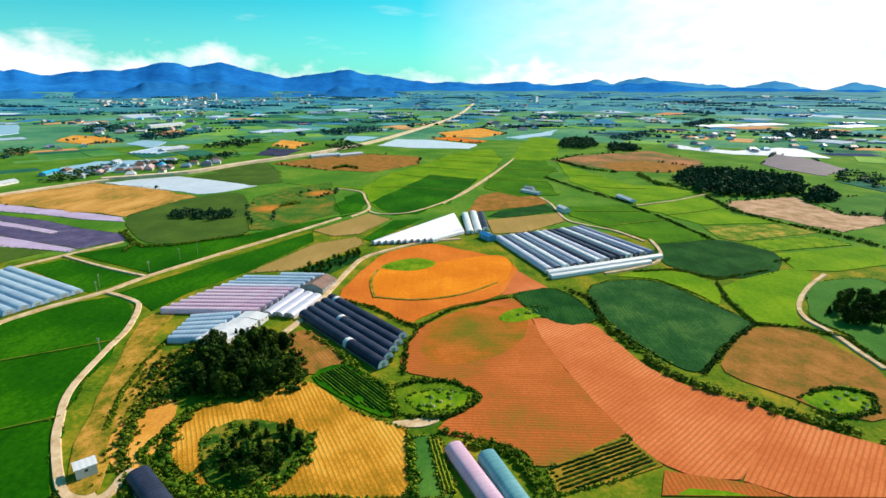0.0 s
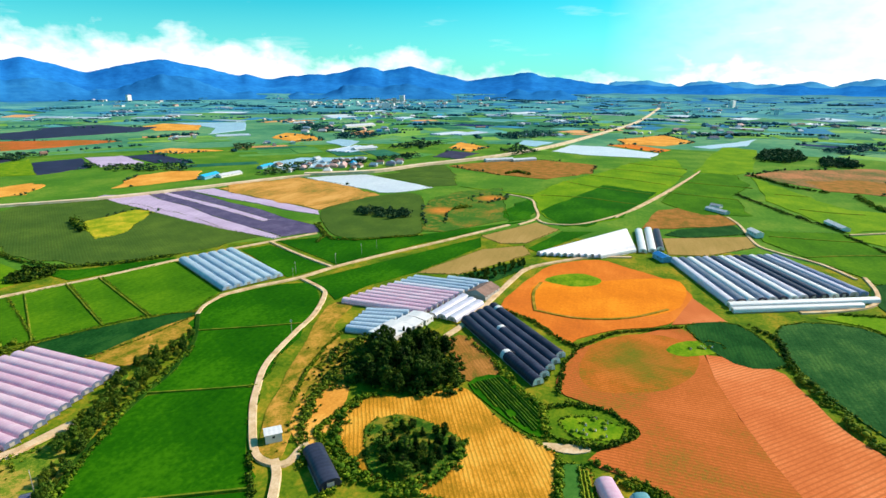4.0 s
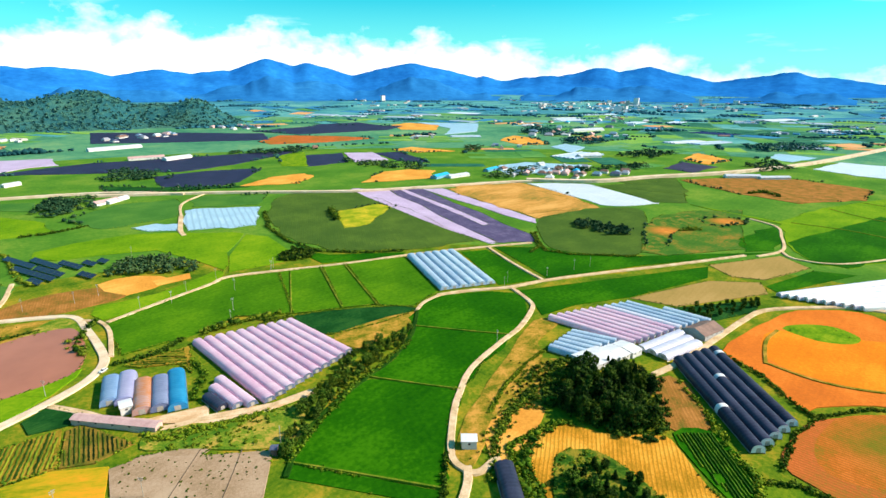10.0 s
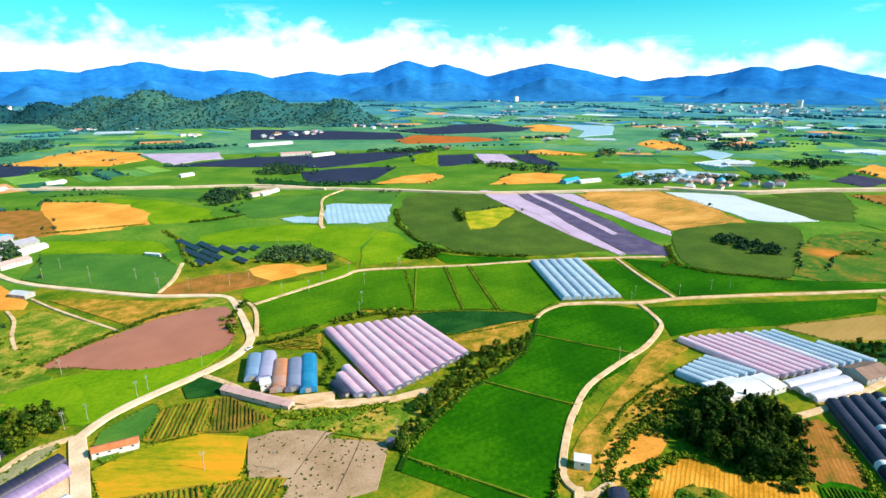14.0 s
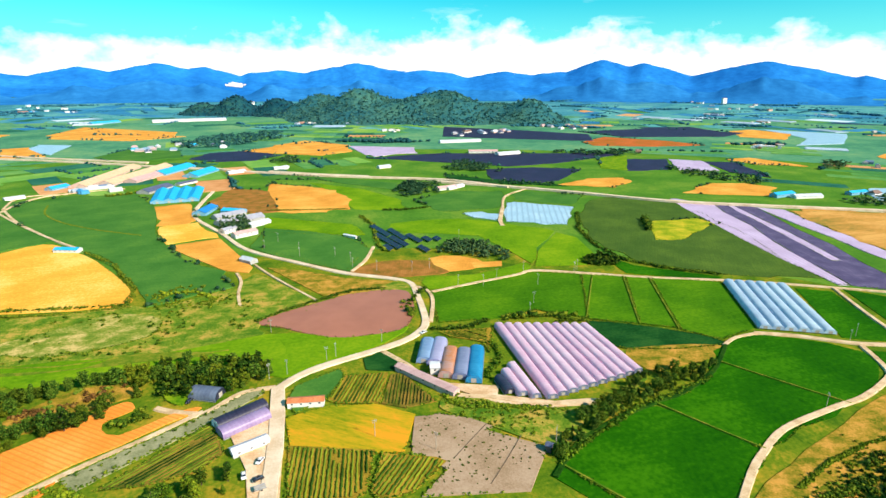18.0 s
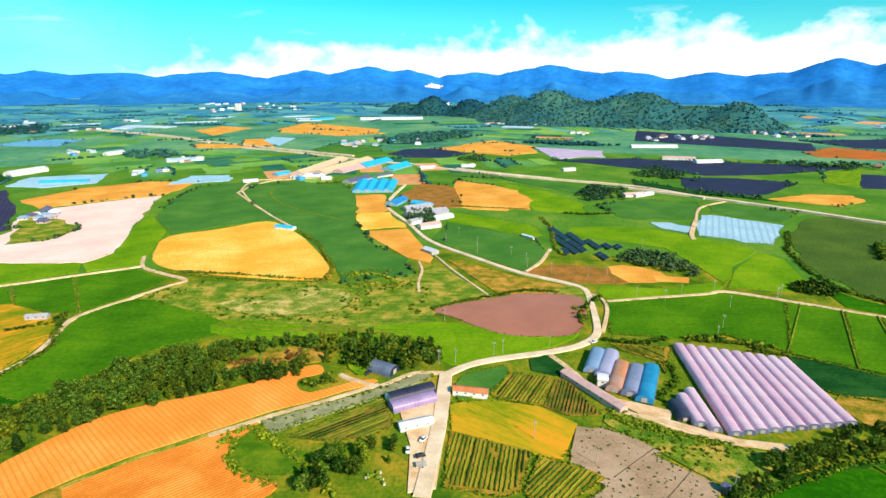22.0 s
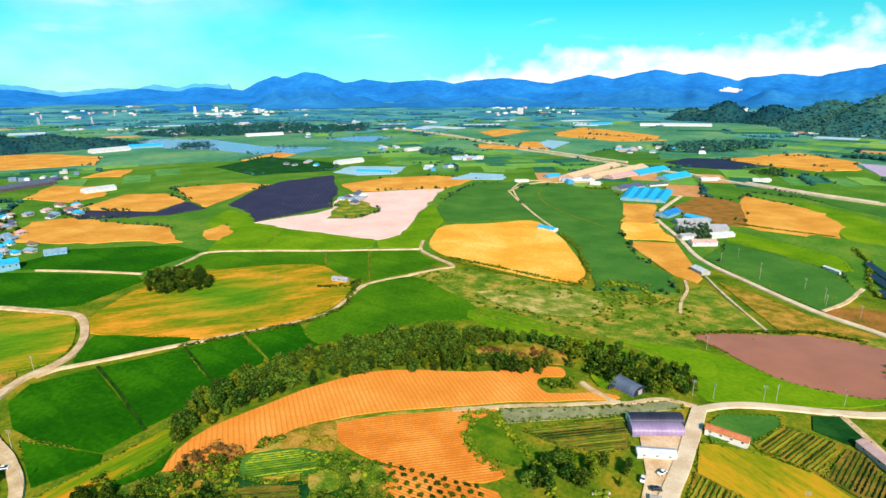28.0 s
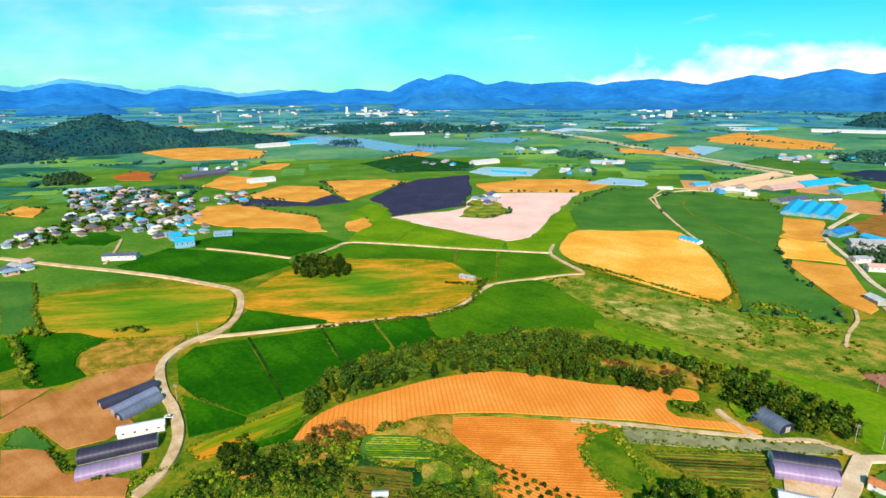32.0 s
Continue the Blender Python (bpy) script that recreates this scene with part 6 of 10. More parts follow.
field("crop_field", "vine", "dark green row crop plot", [(36.0, 161.0), (69.1, 180.7), (76.9, 163.3), (60.4, 156.1), (38.4, 148.5)], 115.3, 1)
field("dirt_path", "road", "pale dirt turning place", [(-20.5, 188.3), (-13.9, 189.9), (-2.8, 191.1), (-1.0, 188.5), (-8.2, 185.1), (-18.0, 185.4)], 0, 3)
field("field", "straw", "yellow stubble field wrapped round a grove", [(-101.0, 197.8), (-82.9, 202.2), (-69.2, 212.0), (-59.5, 217.8), (-52.1, 212.2), (-37.4, 197.2), (-20.4, 186.8), (-13.9, 182.2), (-11.5, 158.3), (-11.0, 148.9), (-25.7, 147.3), (-63.8, 147.0), (-83.6, 155.0), (-95.9, 165.1), (-103.0, 177.9)], 26.2, 3)
field("crop_field", "crop_green", "green vegetable plot", [(-12.2, 178.7), (-3.7, 179.8), (3.3, 147.5), (-10.1, 147.4)], 0, 1)
field("crop_field", "vine", "row plot", [(-5.8, 177.7), (-0.5, 178.4), (4.8, 150.3), (0.6, 148.2)], 11.9, 1)
field("crop_field", "soil_brown", "brown row plot", [(-82, 263), (-67, 270), (-48.0, 237.6), (-54.4, 229.4), (-63.2, 225.7)], 33.7, 2)
field("crop_field", "paddy", "deep green vegetable plot", [(-58.9, 222.7), (-45.6, 234.8), (-22.7, 212.5), (-20.8, 192.1), (-35.4, 199.2)], 0, 3)
field("ploughed_field", "soil_red", "bare red-orange hill field", [(-64, 319), (-57, 367), (-42, 414), (-11, 437), (12, 424), (41, 402), (53, 366), (35, 323), (6, 306), (-14, 287), (-19, 280), (-41, 305)], 0, 3)
field("ploughed_field", "soil_glow", "glowing orange upper terrace", [(-47, 334), (-47, 370), (-2, 389), (42, 408), (49, 377), (36, 342), (6, 322), (-29, 319)], 0, 3)
field("grass_mound", "lime", "green grave mound lawn", [(-44, 376), (-35, 392), (-19, 399), (-6, 391), (-8, 378), (-25, 370)], 0, 3)
field("ploughed_field", "soil_rows", "small ridged field", [(37, 323), (52, 371), (68, 337)], 26.8, 1)
field("grass_mound", "grass", "green grave lawn ringed by bushes", [(-22.7, 212.5), (-10.8, 219.7), (4.3, 218.4), (13.9, 211.0), (13.9, 201.8), (3.9, 193.1), (-14.1, 192.2), (-21.7, 201.5)], 0, 3)
field("grass_mound", "lime", "light lawn round small gravestones", [(-15.0, 205.8), (-0.7, 212.7), (10.2, 208.2), (8.7, 199.6), (-7.4, 195.4)], 0, 3)
field("grass_mound", "lime", "light green knoll", [(32, 288), (42, 302), (59, 305), (59, 294), (41, 283)], 0, 3)
field("crop_field", "crop_dark", "dark green crop field", [(44, 323), (73, 335), (86, 305), (86, 286), (63, 283)], 0, 3)
field("crop_field", "crop_blue", "wide blue-green crop field", [(98, 342), (140, 352), (159, 319), (172, 283), (144, 256), (121, 230), (109, 235), (97, 265), (91, 297)], 0, 3)
field("paddy", "paddy_light", "green strip", [(120, 360), (156, 375), (181, 350), (167, 310), (162, 324), (144, 355)], 0, 2)
field("crop_field", "crop_dark", "dark green crop field", [(177, 437), (229, 455), (259, 430), (256, 398), (226, 364), (193, 359), (164, 385)], 0, 3)
field("paddy", "paddy_light", "bright green paddy", [(184, 341), (251, 379), (256, 362), (214, 311), (196, 280), (175, 286), (174, 306)], 0, 3)
field("crop_field", "crop_green", "blue-green crop field", [(239, 340), (262, 353), (298, 351), (213, 240), (215, 268), (211, 292)], 0, 3)
field("field", "soil_brown", "bare brown field", [(142, 248), (170, 277), (194, 273), (200, 255), (203, 227), (177, 193), (159, 195), (148, 207), (130, 229)], 33.6, 3)
field("grass_mound", "lime", "green grave lawn with small stones", [(152, 207), (167, 214), (178, 216), (185, 210), (178, 199), (159, 195)], 0, 3)
field("yard", "soil_orange", "pale yard", [(76.3, 160.4), (103.1, 154.2), (110.9, 148.2), (70.7, 147.9)], 0, 1)
field("grass_mound", "paddy_light", "lawn in the yard", [(82.2, 151.4), (93.8, 150.4), (99.9, 148.1), (76.2, 148.0)], 0, 1)
# fields to the north-east
field("crop_field", "paddy_mid", "green field with darker strip", [(131, 581), (203, 592), (232, 455), (178, 440), (176, 454), (150, 497), (127, 540)], 0, 1)
field("paddy", "paddy_light", "bright green paddy", [(209, 583), (303, 644), (297, 551), (327, 516), (242, 505)], 0, 1)
field("crop_field", "weeds", "olive green field", [(241, 499), (328, 511), (340, 481), (251, 450), (237, 460)], 0, 1)
field("field", "lime", "yellow-green field", [(247, 446), (329, 467), (338, 440), (261, 421)], 0, 1)
field("paddy", "paddy_light", "bright green field", [(260, 415), (340, 435), (357, 429), (326, 388), (281, 374), (252, 376)], 0, 1)
field("field", "fallow_pink", "pinkish brown fallow field", [(318, 612), (411, 640), (404, 593), (404, 548), (443, 541), (420, 511), (358, 481), (335, 527), (310, 566)], 0, 2)
field("crop_field", "crop_green", "green field", [(430, 634), (533, 660), (445, 544), (406, 550)], 0, 1)
field("field", "soil_mottled", "mottled brown and olive field", [(183, 947), (255, 1025), (403, 1092), (442, 956), (408, 870), (315, 822), (257, 854), (209, 914)], 0, 3)
field("field", "soil_brown", "reddish bare field", [(256, 915), (334, 952), (403, 888), (341, 823), (261, 837)], 0, 3)
field("film_field", "white_film", "white film tunnels far off", [(495, 1230), (519, 1155), (572, 1099), (698, 1163), (727, 1134), (693, 995), (617, 1023), (545, 1045), (475, 1133)], 0, 1)
field("shade_net_field", "black_net", "dark shade-net field", [(527, 925), (626, 1057), (650, 978), (628, 854), (552, 798), (524, 862)], 0, 1)
field("field", "soil_brown", "reddish brown bare field", [(25, 550), (43, 647), (79, 666), (114, 632), (117, 601), (56, 561)], 0, 1)
field("crop_field", "crop_dark", "dark crop strip", [(44, 535), (59, 561), (112, 595), (118, 562), (67, 529)], 0, 1)
field("field", "tan_flat", "tan field", [(42, 521), (116, 552), (117, 516), (73, 476), (44, 470)], 0, 1)
field("paddy", "paddy_light", "long bright green paddies", [(-206, 717), (-147, 698), (-103, 691), (-77, 800), (-23, 919), (16, 1041), (94, 1117), (102, 958), (48, 737), (3, 593), (-25, 544), (-54, 543), (-80, 591), (-101, 676)], 0, 1)
field("paddy", "paddy", "deep green paddy", [(-80, 597), (-20, 791), (47, 755), (5, 599), (-25, 544), (-54, 543)], 0, 1)
field("crop_field", "paddy_mid", "green field", [(47, 691), (115, 937), (167, 968), (174, 851), (136, 757), (138, 650), (89, 632), (59, 673)], 0, 1)
field("paddy", "paddy_light", "bright green paddy", [(109, 958), (216, 1386), (272, 1332), (203, 999), (168, 946)], 0, 1)
field("paddy", "paddy_light", "green paddy", [(190, 933), (215, 824), (244, 717), (289, 710), (310, 661), (209, 595), (200, 628), (171, 740)], 0, 1)
field("field", "soil_brown", "brown bare field along the highway", [(-278, 897), (-189, 1008), (-129, 1019), (-40, 990), (-41, 892), (-104, 814), (-193, 839)], 0, 3)
field("field", "crop_olive", "olive field along the highway", [(-375, 856), (-291, 909), (-240, 810), (-226, 775), (-305, 773)], 0, 1)
field("field", "tan_weedy", "golden tan field", [(-515, 633), (-451, 690), (-301, 639), (-284, 623), (-331, 542), (-375, 549), (-475, 582)], 0, 3)
field("crop_field", "paddy", "small green field", [(-118, 581), (-102, 661), (-89, 627), (-82, 563), (-104, 542)], 0, 3)
field("film_field", "white_film", "white film tunnels", [(-135, 1168), (-111, 1300), (-32, 1290), (73, 1199), (51, 1115), (-74, 1129)], 74.1, 1)
field("field", "soil_tan", "orange field far off", [(-15, 1467), (106, 1640), (168, 1461), (88, 1350), (7, 1360)], 0, 3)
field("field", "soil_red", "reddish field far off", [(-33, 1330), (21, 1361), (96, 1271), (73, 1211)], 0, 1)
field("film_field", "blue_film", "pale film rows far off", [(150, 1353), (263, 1499), (318, 1593), (270, 1419), (180, 1327)], 0, 1)
field("shade_net_field", "black_net", "dark shade-net field", [(-340, 1002), (-341, 1108), (-273, 1083), (-286, 989)], 0, 1)
field("field", "soil_tan", "orange field far off", [(-356, 1158), (-365, 1274), (-277, 1195), (-295, 1101)], 0, 3)
field("film_field", "blue_film", "pale blue film rows far off", [(-234, 1255), (-228, 1377), (-156, 1352), (-182, 1246)], 0, 1)
field("field", "soil_tan", "orange field far off", [(-852, 1226), (-892, 1357), (-789, 1320), (-694, 1210), (-744, 1162)], 0, 3)
# pond and the west side
field("marsh", "weeds", "wet weedy meadow", [(-372, -229), (-400, -211), (-405, -147), (-406, -99), (-395, -81), (-421, -26), (-372, 25), (-402, 90), (-354, 92), (-363, 44), (-347, -14), (-328, -16), (-316, -88), (-327, -152), (-342, -199)], 0, 3)
field("marsh_patch", "reed", "dry reed patch", [(-356, -168), (-376, -138), (-392, -107), (-377, -78), (-350, -80), (-335, -124)], 0, 3)
field("paddy", "paddy_light", "bright green grass bank below the pond", [(-327, -152), (-320, -89), (-331, -13), (-323, 16), (-314, 39), (-316, 76), (-299, 57), (-283, 21), (-274, -4), (-304, -50), (-303, -98), (-303, -135)], 0, 2)
field("pond", "water", "muddy brown farm pond", [(-351, -17), (-363, 1), (-373, 23), (-383, 46), (-385, 70), (-378, 88), (-356, 89), (-331, 82), (-314, 72), (-311, 53), (-315, 26), (-338, -1)], 0, 3)
field("crop_field", "weeds", "weedy triangle field", [(-382, -31), (-435, -29), (-451, -18), (-377, 26), (-375, 5)], 0, 1)
field("yellow_plot", "weeds_dry", "dry yellow weedy strip", [(-465, -9), (-447, 20), (-418, 50), (-401, 86), (-384, 62), (-383, 30)], 0, 1)
field("crop_field", "crop_green", "blue-green leaf crop field", [(-531, -25), (-585, -12), (-552, 63), (-487, 86), (-434, 57), (-486, 6)], 0, 1)
field("crop_field", "paddy_light", "bright green strip", [(-603, -12), (-647, 0), (-581, 84), (-544, 87), (-558, 64)], 0, 1)
field("field", "soil_brown", "brown ploughed field", [(-761, -81), (-857, -52), (-835, -27), (-814, -1), (-679, 7), (-679, -50)], 0, 2)
field("field", "soil_tan", "golden tan field", [(-805, 1), (-834, 58), (-792, 87), (-723, 99), (-666, 89), (-675, 7)], 0, 2)
field("field", "soil_tan", "golden tan field", [(-753, -147), (-759, -101), (-662, -82), (-642, -98), (-648, -120)], 0, 1)
field("field", "golden", "golden tan terrace", [(-639, -117), (-650, -82), (-580, -55), (-565, -102)], 0, 1)
field("field", "soil_tan", "golden tan terrace", [(-558, -99), (-573, -53), (-470, -22), (-455, -24), (-467, -44), (-525, -80)], 0, 1)
field("field", "golden", "golden bare field ringed by a dark hedge", [(-473, -275), (-532, -291), (-563, -251), (-600, -213), (-571, -183), (-528, -152), (-456, -114), (-414, -102), (-409, -130), (-411, -149), (-423, -212), (-441, -253)], 0, 3)
field("crop_field", "crop_green", "blue-green crop field", [(-757, -301), (-828, -303), (-859, -263), (-843, -176), (-754, -141), (-580, -107), (-514, -82), (-464, -44), (-423, -34), (-403, -87), (-473, -116), (-549, -158), (-601, -197), (-693, -267)], 0, 3)
field("crop_field", "crop_green", "dark blue-green crop field", [(-614, -348), (-707, -376), (-804, -384), (-851, -335), (-828, -305), (-745, -298), (-609, -208), (-576, -257), (-541, -293)], 0, 1)
field("field", "pale_soil", "pale pink bare field", [(-446, -495), (-531, -459), (-601, -498), (-633, -509), (-672, -486), (-741, -407), (-654, -376), (-571, -349), (-516, -325), (-476, -314), (-448, -321), (-444, -379), (-442, -446)], 0, 3)
field("field", "soil_tan", "golden tan field", [(-700, -573), (-792, -550), (-849, -484), (-855, -402), (-748, -406), (-680, -492), (-657, -517)], 0, 3)
field("weed_patch", "weeds", "weedy patch with sheds", [(-499, -431), (-567, -475), (-630, -512), (-595, -443), (-558, -398), (-512, -402)], 0, 3)
field("shade_net_field", "black_net", "black shade-net field", [(-501, -606), (-603, -660), (-678, -682), (-773, -654), (-644, -533), (-552, -474), (-449, -497), (-491, -561)], 123.6, 1)
field("paddy", "paddy", "deep green paddy", [(-208, -562), (-280, -564), (-334, -492), (-334, -446), (-266, -440), (-230, -524)], 0, 1)
field("paddy", "paddy", "deep green paddy", [(-148, -529), (-204, -554), (-224, -517), (-261, -433), (-254, -416), (-199, -408), (-175, -436), (-148, -514)], 0, 1)
field("paddy", "paddy_light", "bright green paddy", [(-412, -543), (-476, -579), (-476, -544), (-444, -493), (-438, -442), (-367, -403), (-341, -445), (-391, -486)], 0, 1)
field("paddy", "paddy_light", "bright green paddy", [(-367, -402), (-436, -439), (-442, -377), (-444, -322), (-422, -309), (-394, -350)], 0, 1)
field("paddy", "paddy_light", "bright green paddy", [(-441, -319), (-475, -311), (-566, -345), (-627, -360), (-552, -303), (-476, -279), (-443, -271), (-424, -304)], 0, 1)
field("paddy", "paddy_mid", "green paddy", [(-279, -427), (-331, -430), (-358, -393), (-385, -342), (-356, -313), (-308, -385)], 0, 1)
field("paddy", "paddy_mid", "green paddy", [(-387, -336), (-409, -306), (-340, -256), (-339, -273), (-351, -307)], 0, 1)
field("paddy", "paddy_mid", "green paddy", [(-410, -304), (-429, -266), (-409, -230), (-372, -237), (-342, -255)], 0, 1)
field("field", "ripening", "green oval field ripening to orange at its edges", [(-186, -375), (-215, -391), (-248, -403), (-277, -394), (-306, -382), (-352, -326), (-340, -283), (-328, -265), (-307, -250), (-261, -247), (-214, -270), (-191, -313), (-176, -352)], 52.0, 3)
field("crop_field", "paddy", "dark green crop strip", [(-151, -323), (-175, -346), (-190, -312), (-202, -290), (-189, -290), (-153, -312)], 0, 2)
field("field", "ripening_edge", "bright green field ripening to orange at its edges", [(-81, -483), (-125, -462), (-170, -425), (-187, -398), (-168, -354), (-146, -332), (-129, -338), (-104, -355), (-75, -397), (-73, -444)], 51.8, 3)
field("field", "weeds_dry", "dry weedy plot", [(-71, -347), (-88, -364), (-109, -350), (-127, -336), (-111, -320), (-98, -312), (-71, -323)], 0, 3)
field("paddy", "paddy", "deep green paddy", [(-68, -408), (-92, -367), (-75, -359), (-67, -342), (-68, -324), (-46, -329), (-46, -355)], 0, 2)
field("paddy", "paddy", "deep green paddy", [(-47, -419), (-68, -406), (-54, -366), (-38, -364)], 0, 1)
field("crop_field", "crop_green", "green field", [(-70, -553), (-88, -532), (-79, -486), (-73, -444), (-67, -409), (-48, -424)], 0, 1)
field("field", "soil_bare", "tan bare field", [(-59, -314), (-72, -320), (-100, -315), (-92, -295), (-80, -292), (-63, -292)], 0, 2)
field("field", "soil_bare", "smooth orange-brown bare field", [(-28, -307), (-53, -317), (-65, -300), (-70, -257), (-43, -258), (-38, -289), (-26, -293)], 0, 2)
field("field", "soil_bare", "smooth orange-brown bare field", [(-34, -340), (-52, -322), (-29, -309)], 0, 1)
field("field", "soil_bare", "smooth orange-brown bare field", [(-23, -277), (-36, -266), (-37.0, -240.6), (-54.2, -216.8), (-49.9, -206.9), (-17.2, -242.7)], 10.9, 1)
field("crop_field", "crop_green", "green plot", [(-34, -293), (-39, -263), (-36, -263), (-24, -280), (-29, -289)], 0, 1)
field("paddy", "paddy", "deep green paddy", [(-109, -306), (-124, -315), (-150, -302), (-127, -225), (-107.9, -225.0), (-99, -258), (-99, -279)], 0, 1)
field("paddy", "paddy", "deep green paddy", [(-151, -301), (-190, -281), (-170, -231), (-149, -222), (-128, -226)], 0, 1)
field("paddy", "paddy", "deep green paddy with a bare spot", [(-191, -280), (-219, -264), (-202, -226), (-181, -228), (-170, -230)], 0, 1)
field("paddy", "paddy", "deep green paddy", [(-220, -262), (-249, -245), (-237, -227), (-234, -212), (-202, -224)], 0, 1)
field("paddy", "paddy", "deep green paddy", [(-95, -266), (-107.2, -223.0), (-103.3, -219.1), (-82.3, -227.4)], 0, 1)
field("paddy", "paddy_mid", "bright green paddy by the wood", [(-250, -240), (-304, -244), (-336, -250), (-365, -230), (-353, -199), (-329, -153), (-309, -148), (-288, -177), (-249, -197), (-234, -212), (-236, -224)], 0, 2)
field("paddy", "paddy_light", "bright green grass strip", [(-310, -153), (-330, -151), (-324, -91), (-320, -62), (-319, -23), (-320, -4), (-297, -1), (-296, -15), (-304, -45), (-308, -85), (-307, -125)], 0, 2)
field("crop_field", "yellow_green", "yellowish grass slope", [(-77.9, -220.2), (-102.7, -217.8), (-135, -216), (-136.9, -204.7), (-113.7, -202.4), (-91.7, -202.1), (-77.8, -209.0)], 86.4, 1)
field("crop_field", "paddy", "dark green plot", [(-97.0, -202.2), (-113.4, -199.5), (-124.5, -200.6), (-113.6, -193.0), (-96.3, -191.5)], 0, 1)
field("ploughed_field", "soil_stripe", "striped orange field below the wood", [(-112.9, -191.9), (-133.4, -199.8), (-160, -194), (-201, -178), (-225, -158), (-246, -115), (-269, -83), (-271, -75), (-263, -73), (-256, -83), (-244, -74), (-257, -48), (-253, -45), (-226.4, -87.8), (-193.1, -134.2), (-174.7, -153.7), (-161.5, -163.2), (-140.0, -170.3), (-115.3, -186.8)], 139.4, 3)
field("ploughed_field", "soil_dotted", "striped orange field", [(-169.1, -151.5), (-189.7, -131.6), (-216.1, -93.8), (-216.5, -90.8), (-199.2, -96.0), (-187.0, -92.0), (-180.5, -78.4), (-176.5, -68.3), (-164.3, -81.6), (-161.2, -110.7), (-159.0, -128.3)], 39.0, 3)
field("grass_bank", "weeds", "grassy bank between the orange fields", [(-139.1, -169.3), (-165.8, -160.0), (-191.9, -133.3), (-224.7, -87.0), (-251, -44), (-247, -44), (-217.9, -89.2), (-190.8, -132.5), (-169.8, -152.8), (-155.5, -150.0)], 0, 1)
field("grave_yard", "weeds_dry", "bare grave plot with mounds", [(-147.7, -161.9), (-156.4, -165.5), (-172.2, -155.0), (-168.8, -148.4), (-154.6, -138.9), (-142.3, -152.5)], 0, 3)
field("shrub_ground", "shrub_floor", "rough green shrub land", [(-90.8, -200.3), (-112.4, -191.2), (-139.8, -155.2), (-154.6, -138.9), (-156.7, -128.0), (-159.9, -108.4), (-147.2, -100.4), (-60.8, -195.0)], 0, 1)
field("crop_field", "crop_dark", "dark vegetable beds", [(-117.5, -165.5), (-139.8, -155.2), (-134.1, -129.2), (-127.7, -129.1), (-114.0, -146.4)], 19.6, 1)
field("crop_field", "grass", "green hollow", [(-191.2, -93.0), (-206.3, -94.3), (-208.9, -82.3), (-201.1, -73.8), (-196.9, -60.4), (-202.1, -45.2), (-190.1, -53.5), (-181.9, -72.0)], 0, 3)
field("crop_field", "vine_dark", "green row crop plot", [(-208.1, -74.4), (-241.3, -35.3), (-216.9, -29.1), (-207.2, -38.7), (-204.8, -56.8)], 37.7, 1)
field("gravel_strip", "net_strip", "grey-green netted strip with young trees", [(-217.5, -89.6), (-246, -45), (-267, -15), (-261, -13), (-242.1, -35.5), (-208.9, -82.3)], 0, 1)
field("yard", "yard", "pale concrete farmyard", [(-229.1, -27.1), (-240.4, -10.9), (-209.9, -6.3), (-177.7, -7.5), (-174.9, -18.8), (-202.7, -20.0)], 0, 1)
field("field", "yellow", "yellow ripe rice field", [(-234.8, -3.4), (-239.6, 16.7), (-233.4, 38.6), (-220.8, 55.2), (-194.1, 43.5), (-199.2, 26.4), (-208.3, 11.3), (-210.8, -2.8)], 142.7, 1)
field("field", "grey_soil", "grey fallow field", [(-216.3, 55.5), (-217.6, 65.5), (-206.2, 83.0), (-201.6, 91.0), (-190.6, 46.0)], 0, 1)
field("field", "grey_soil", "grey fallow field with trodden lines", [(-219.1, 54.5), (-215.9, 67.0), (-201.0, 79.6), (-187.3, 95.1), (-180.5, 102.8), (-158.2, 84.1), (-167.2, 43.6), (-179.0, 57.6), (-197.1, 47.5)], 0, 1)
field("crop_field", "vine", "green and brown row crop", [(-213.7, -3.5), (-199.4, 32.0), (-176.7, 23.6), (-173.0, 17.6), (-178.0, -4.7)], 79.3, 1)
field("crop_field", "vine", "green and brown row crop", [(-196.5, 34.4), (-187.6, 56.1), (-184.0, 59.1), (-170.6, 41.1), (-170.7, 28.0), (-176.3, 25.1)], 50.1, 1)
field("crop_field", "crop_green", "green plot", [(-250, -2), (-263, 3), (-274, 26), (-266, 28), (-247.1, 16.9), (-238.3, 1.2)], 0, 1)
field("crop_field", "vine", "green row crop plot", [(-244.6, 16.8), (-266, 28), (-263, 51), (-234.0, 41.0), (-240.6, 20.6)], 63.3, 1)
field("crop_field", "vine_dark", "brown and green plot", [(-260, 52), (-260, 58), (-227.8, 67.7), (-227.2, 51.8), (-233.2, 41.4)], 72.0, 1)
field("crop_field", "crop_dark", "dark green plot", [(-282, 41), (-287, 53), (-261, 64), (-265, 51), (-269, 40)], 0, 1)
field("weed_strip", "weeds", "weedy bank below the tunnels", [(-222.0, 67.4), (-232.2, 79.2), (-211.0, 106.0), (-205.4, 120.5), (-201.3, 138.7), (-213, 167), (-215, 179), (-181.5, 121.2), (-180.6, 107.5), (-189.1, 95.9), (-210.3, 77.5)], 0, 3)
field("yard", "yard", "pale yard along the tunnels", [(-249, 74), (-242, 79), (-232, 103), (-224.6, 98.7), (-210.1, 123.0), (-207, 142), (-204.3, 140.5), (-206.0, 117.9), (-218.4, 94.7), (-235.2, 80.2), (-255, 71)], 0, 1)
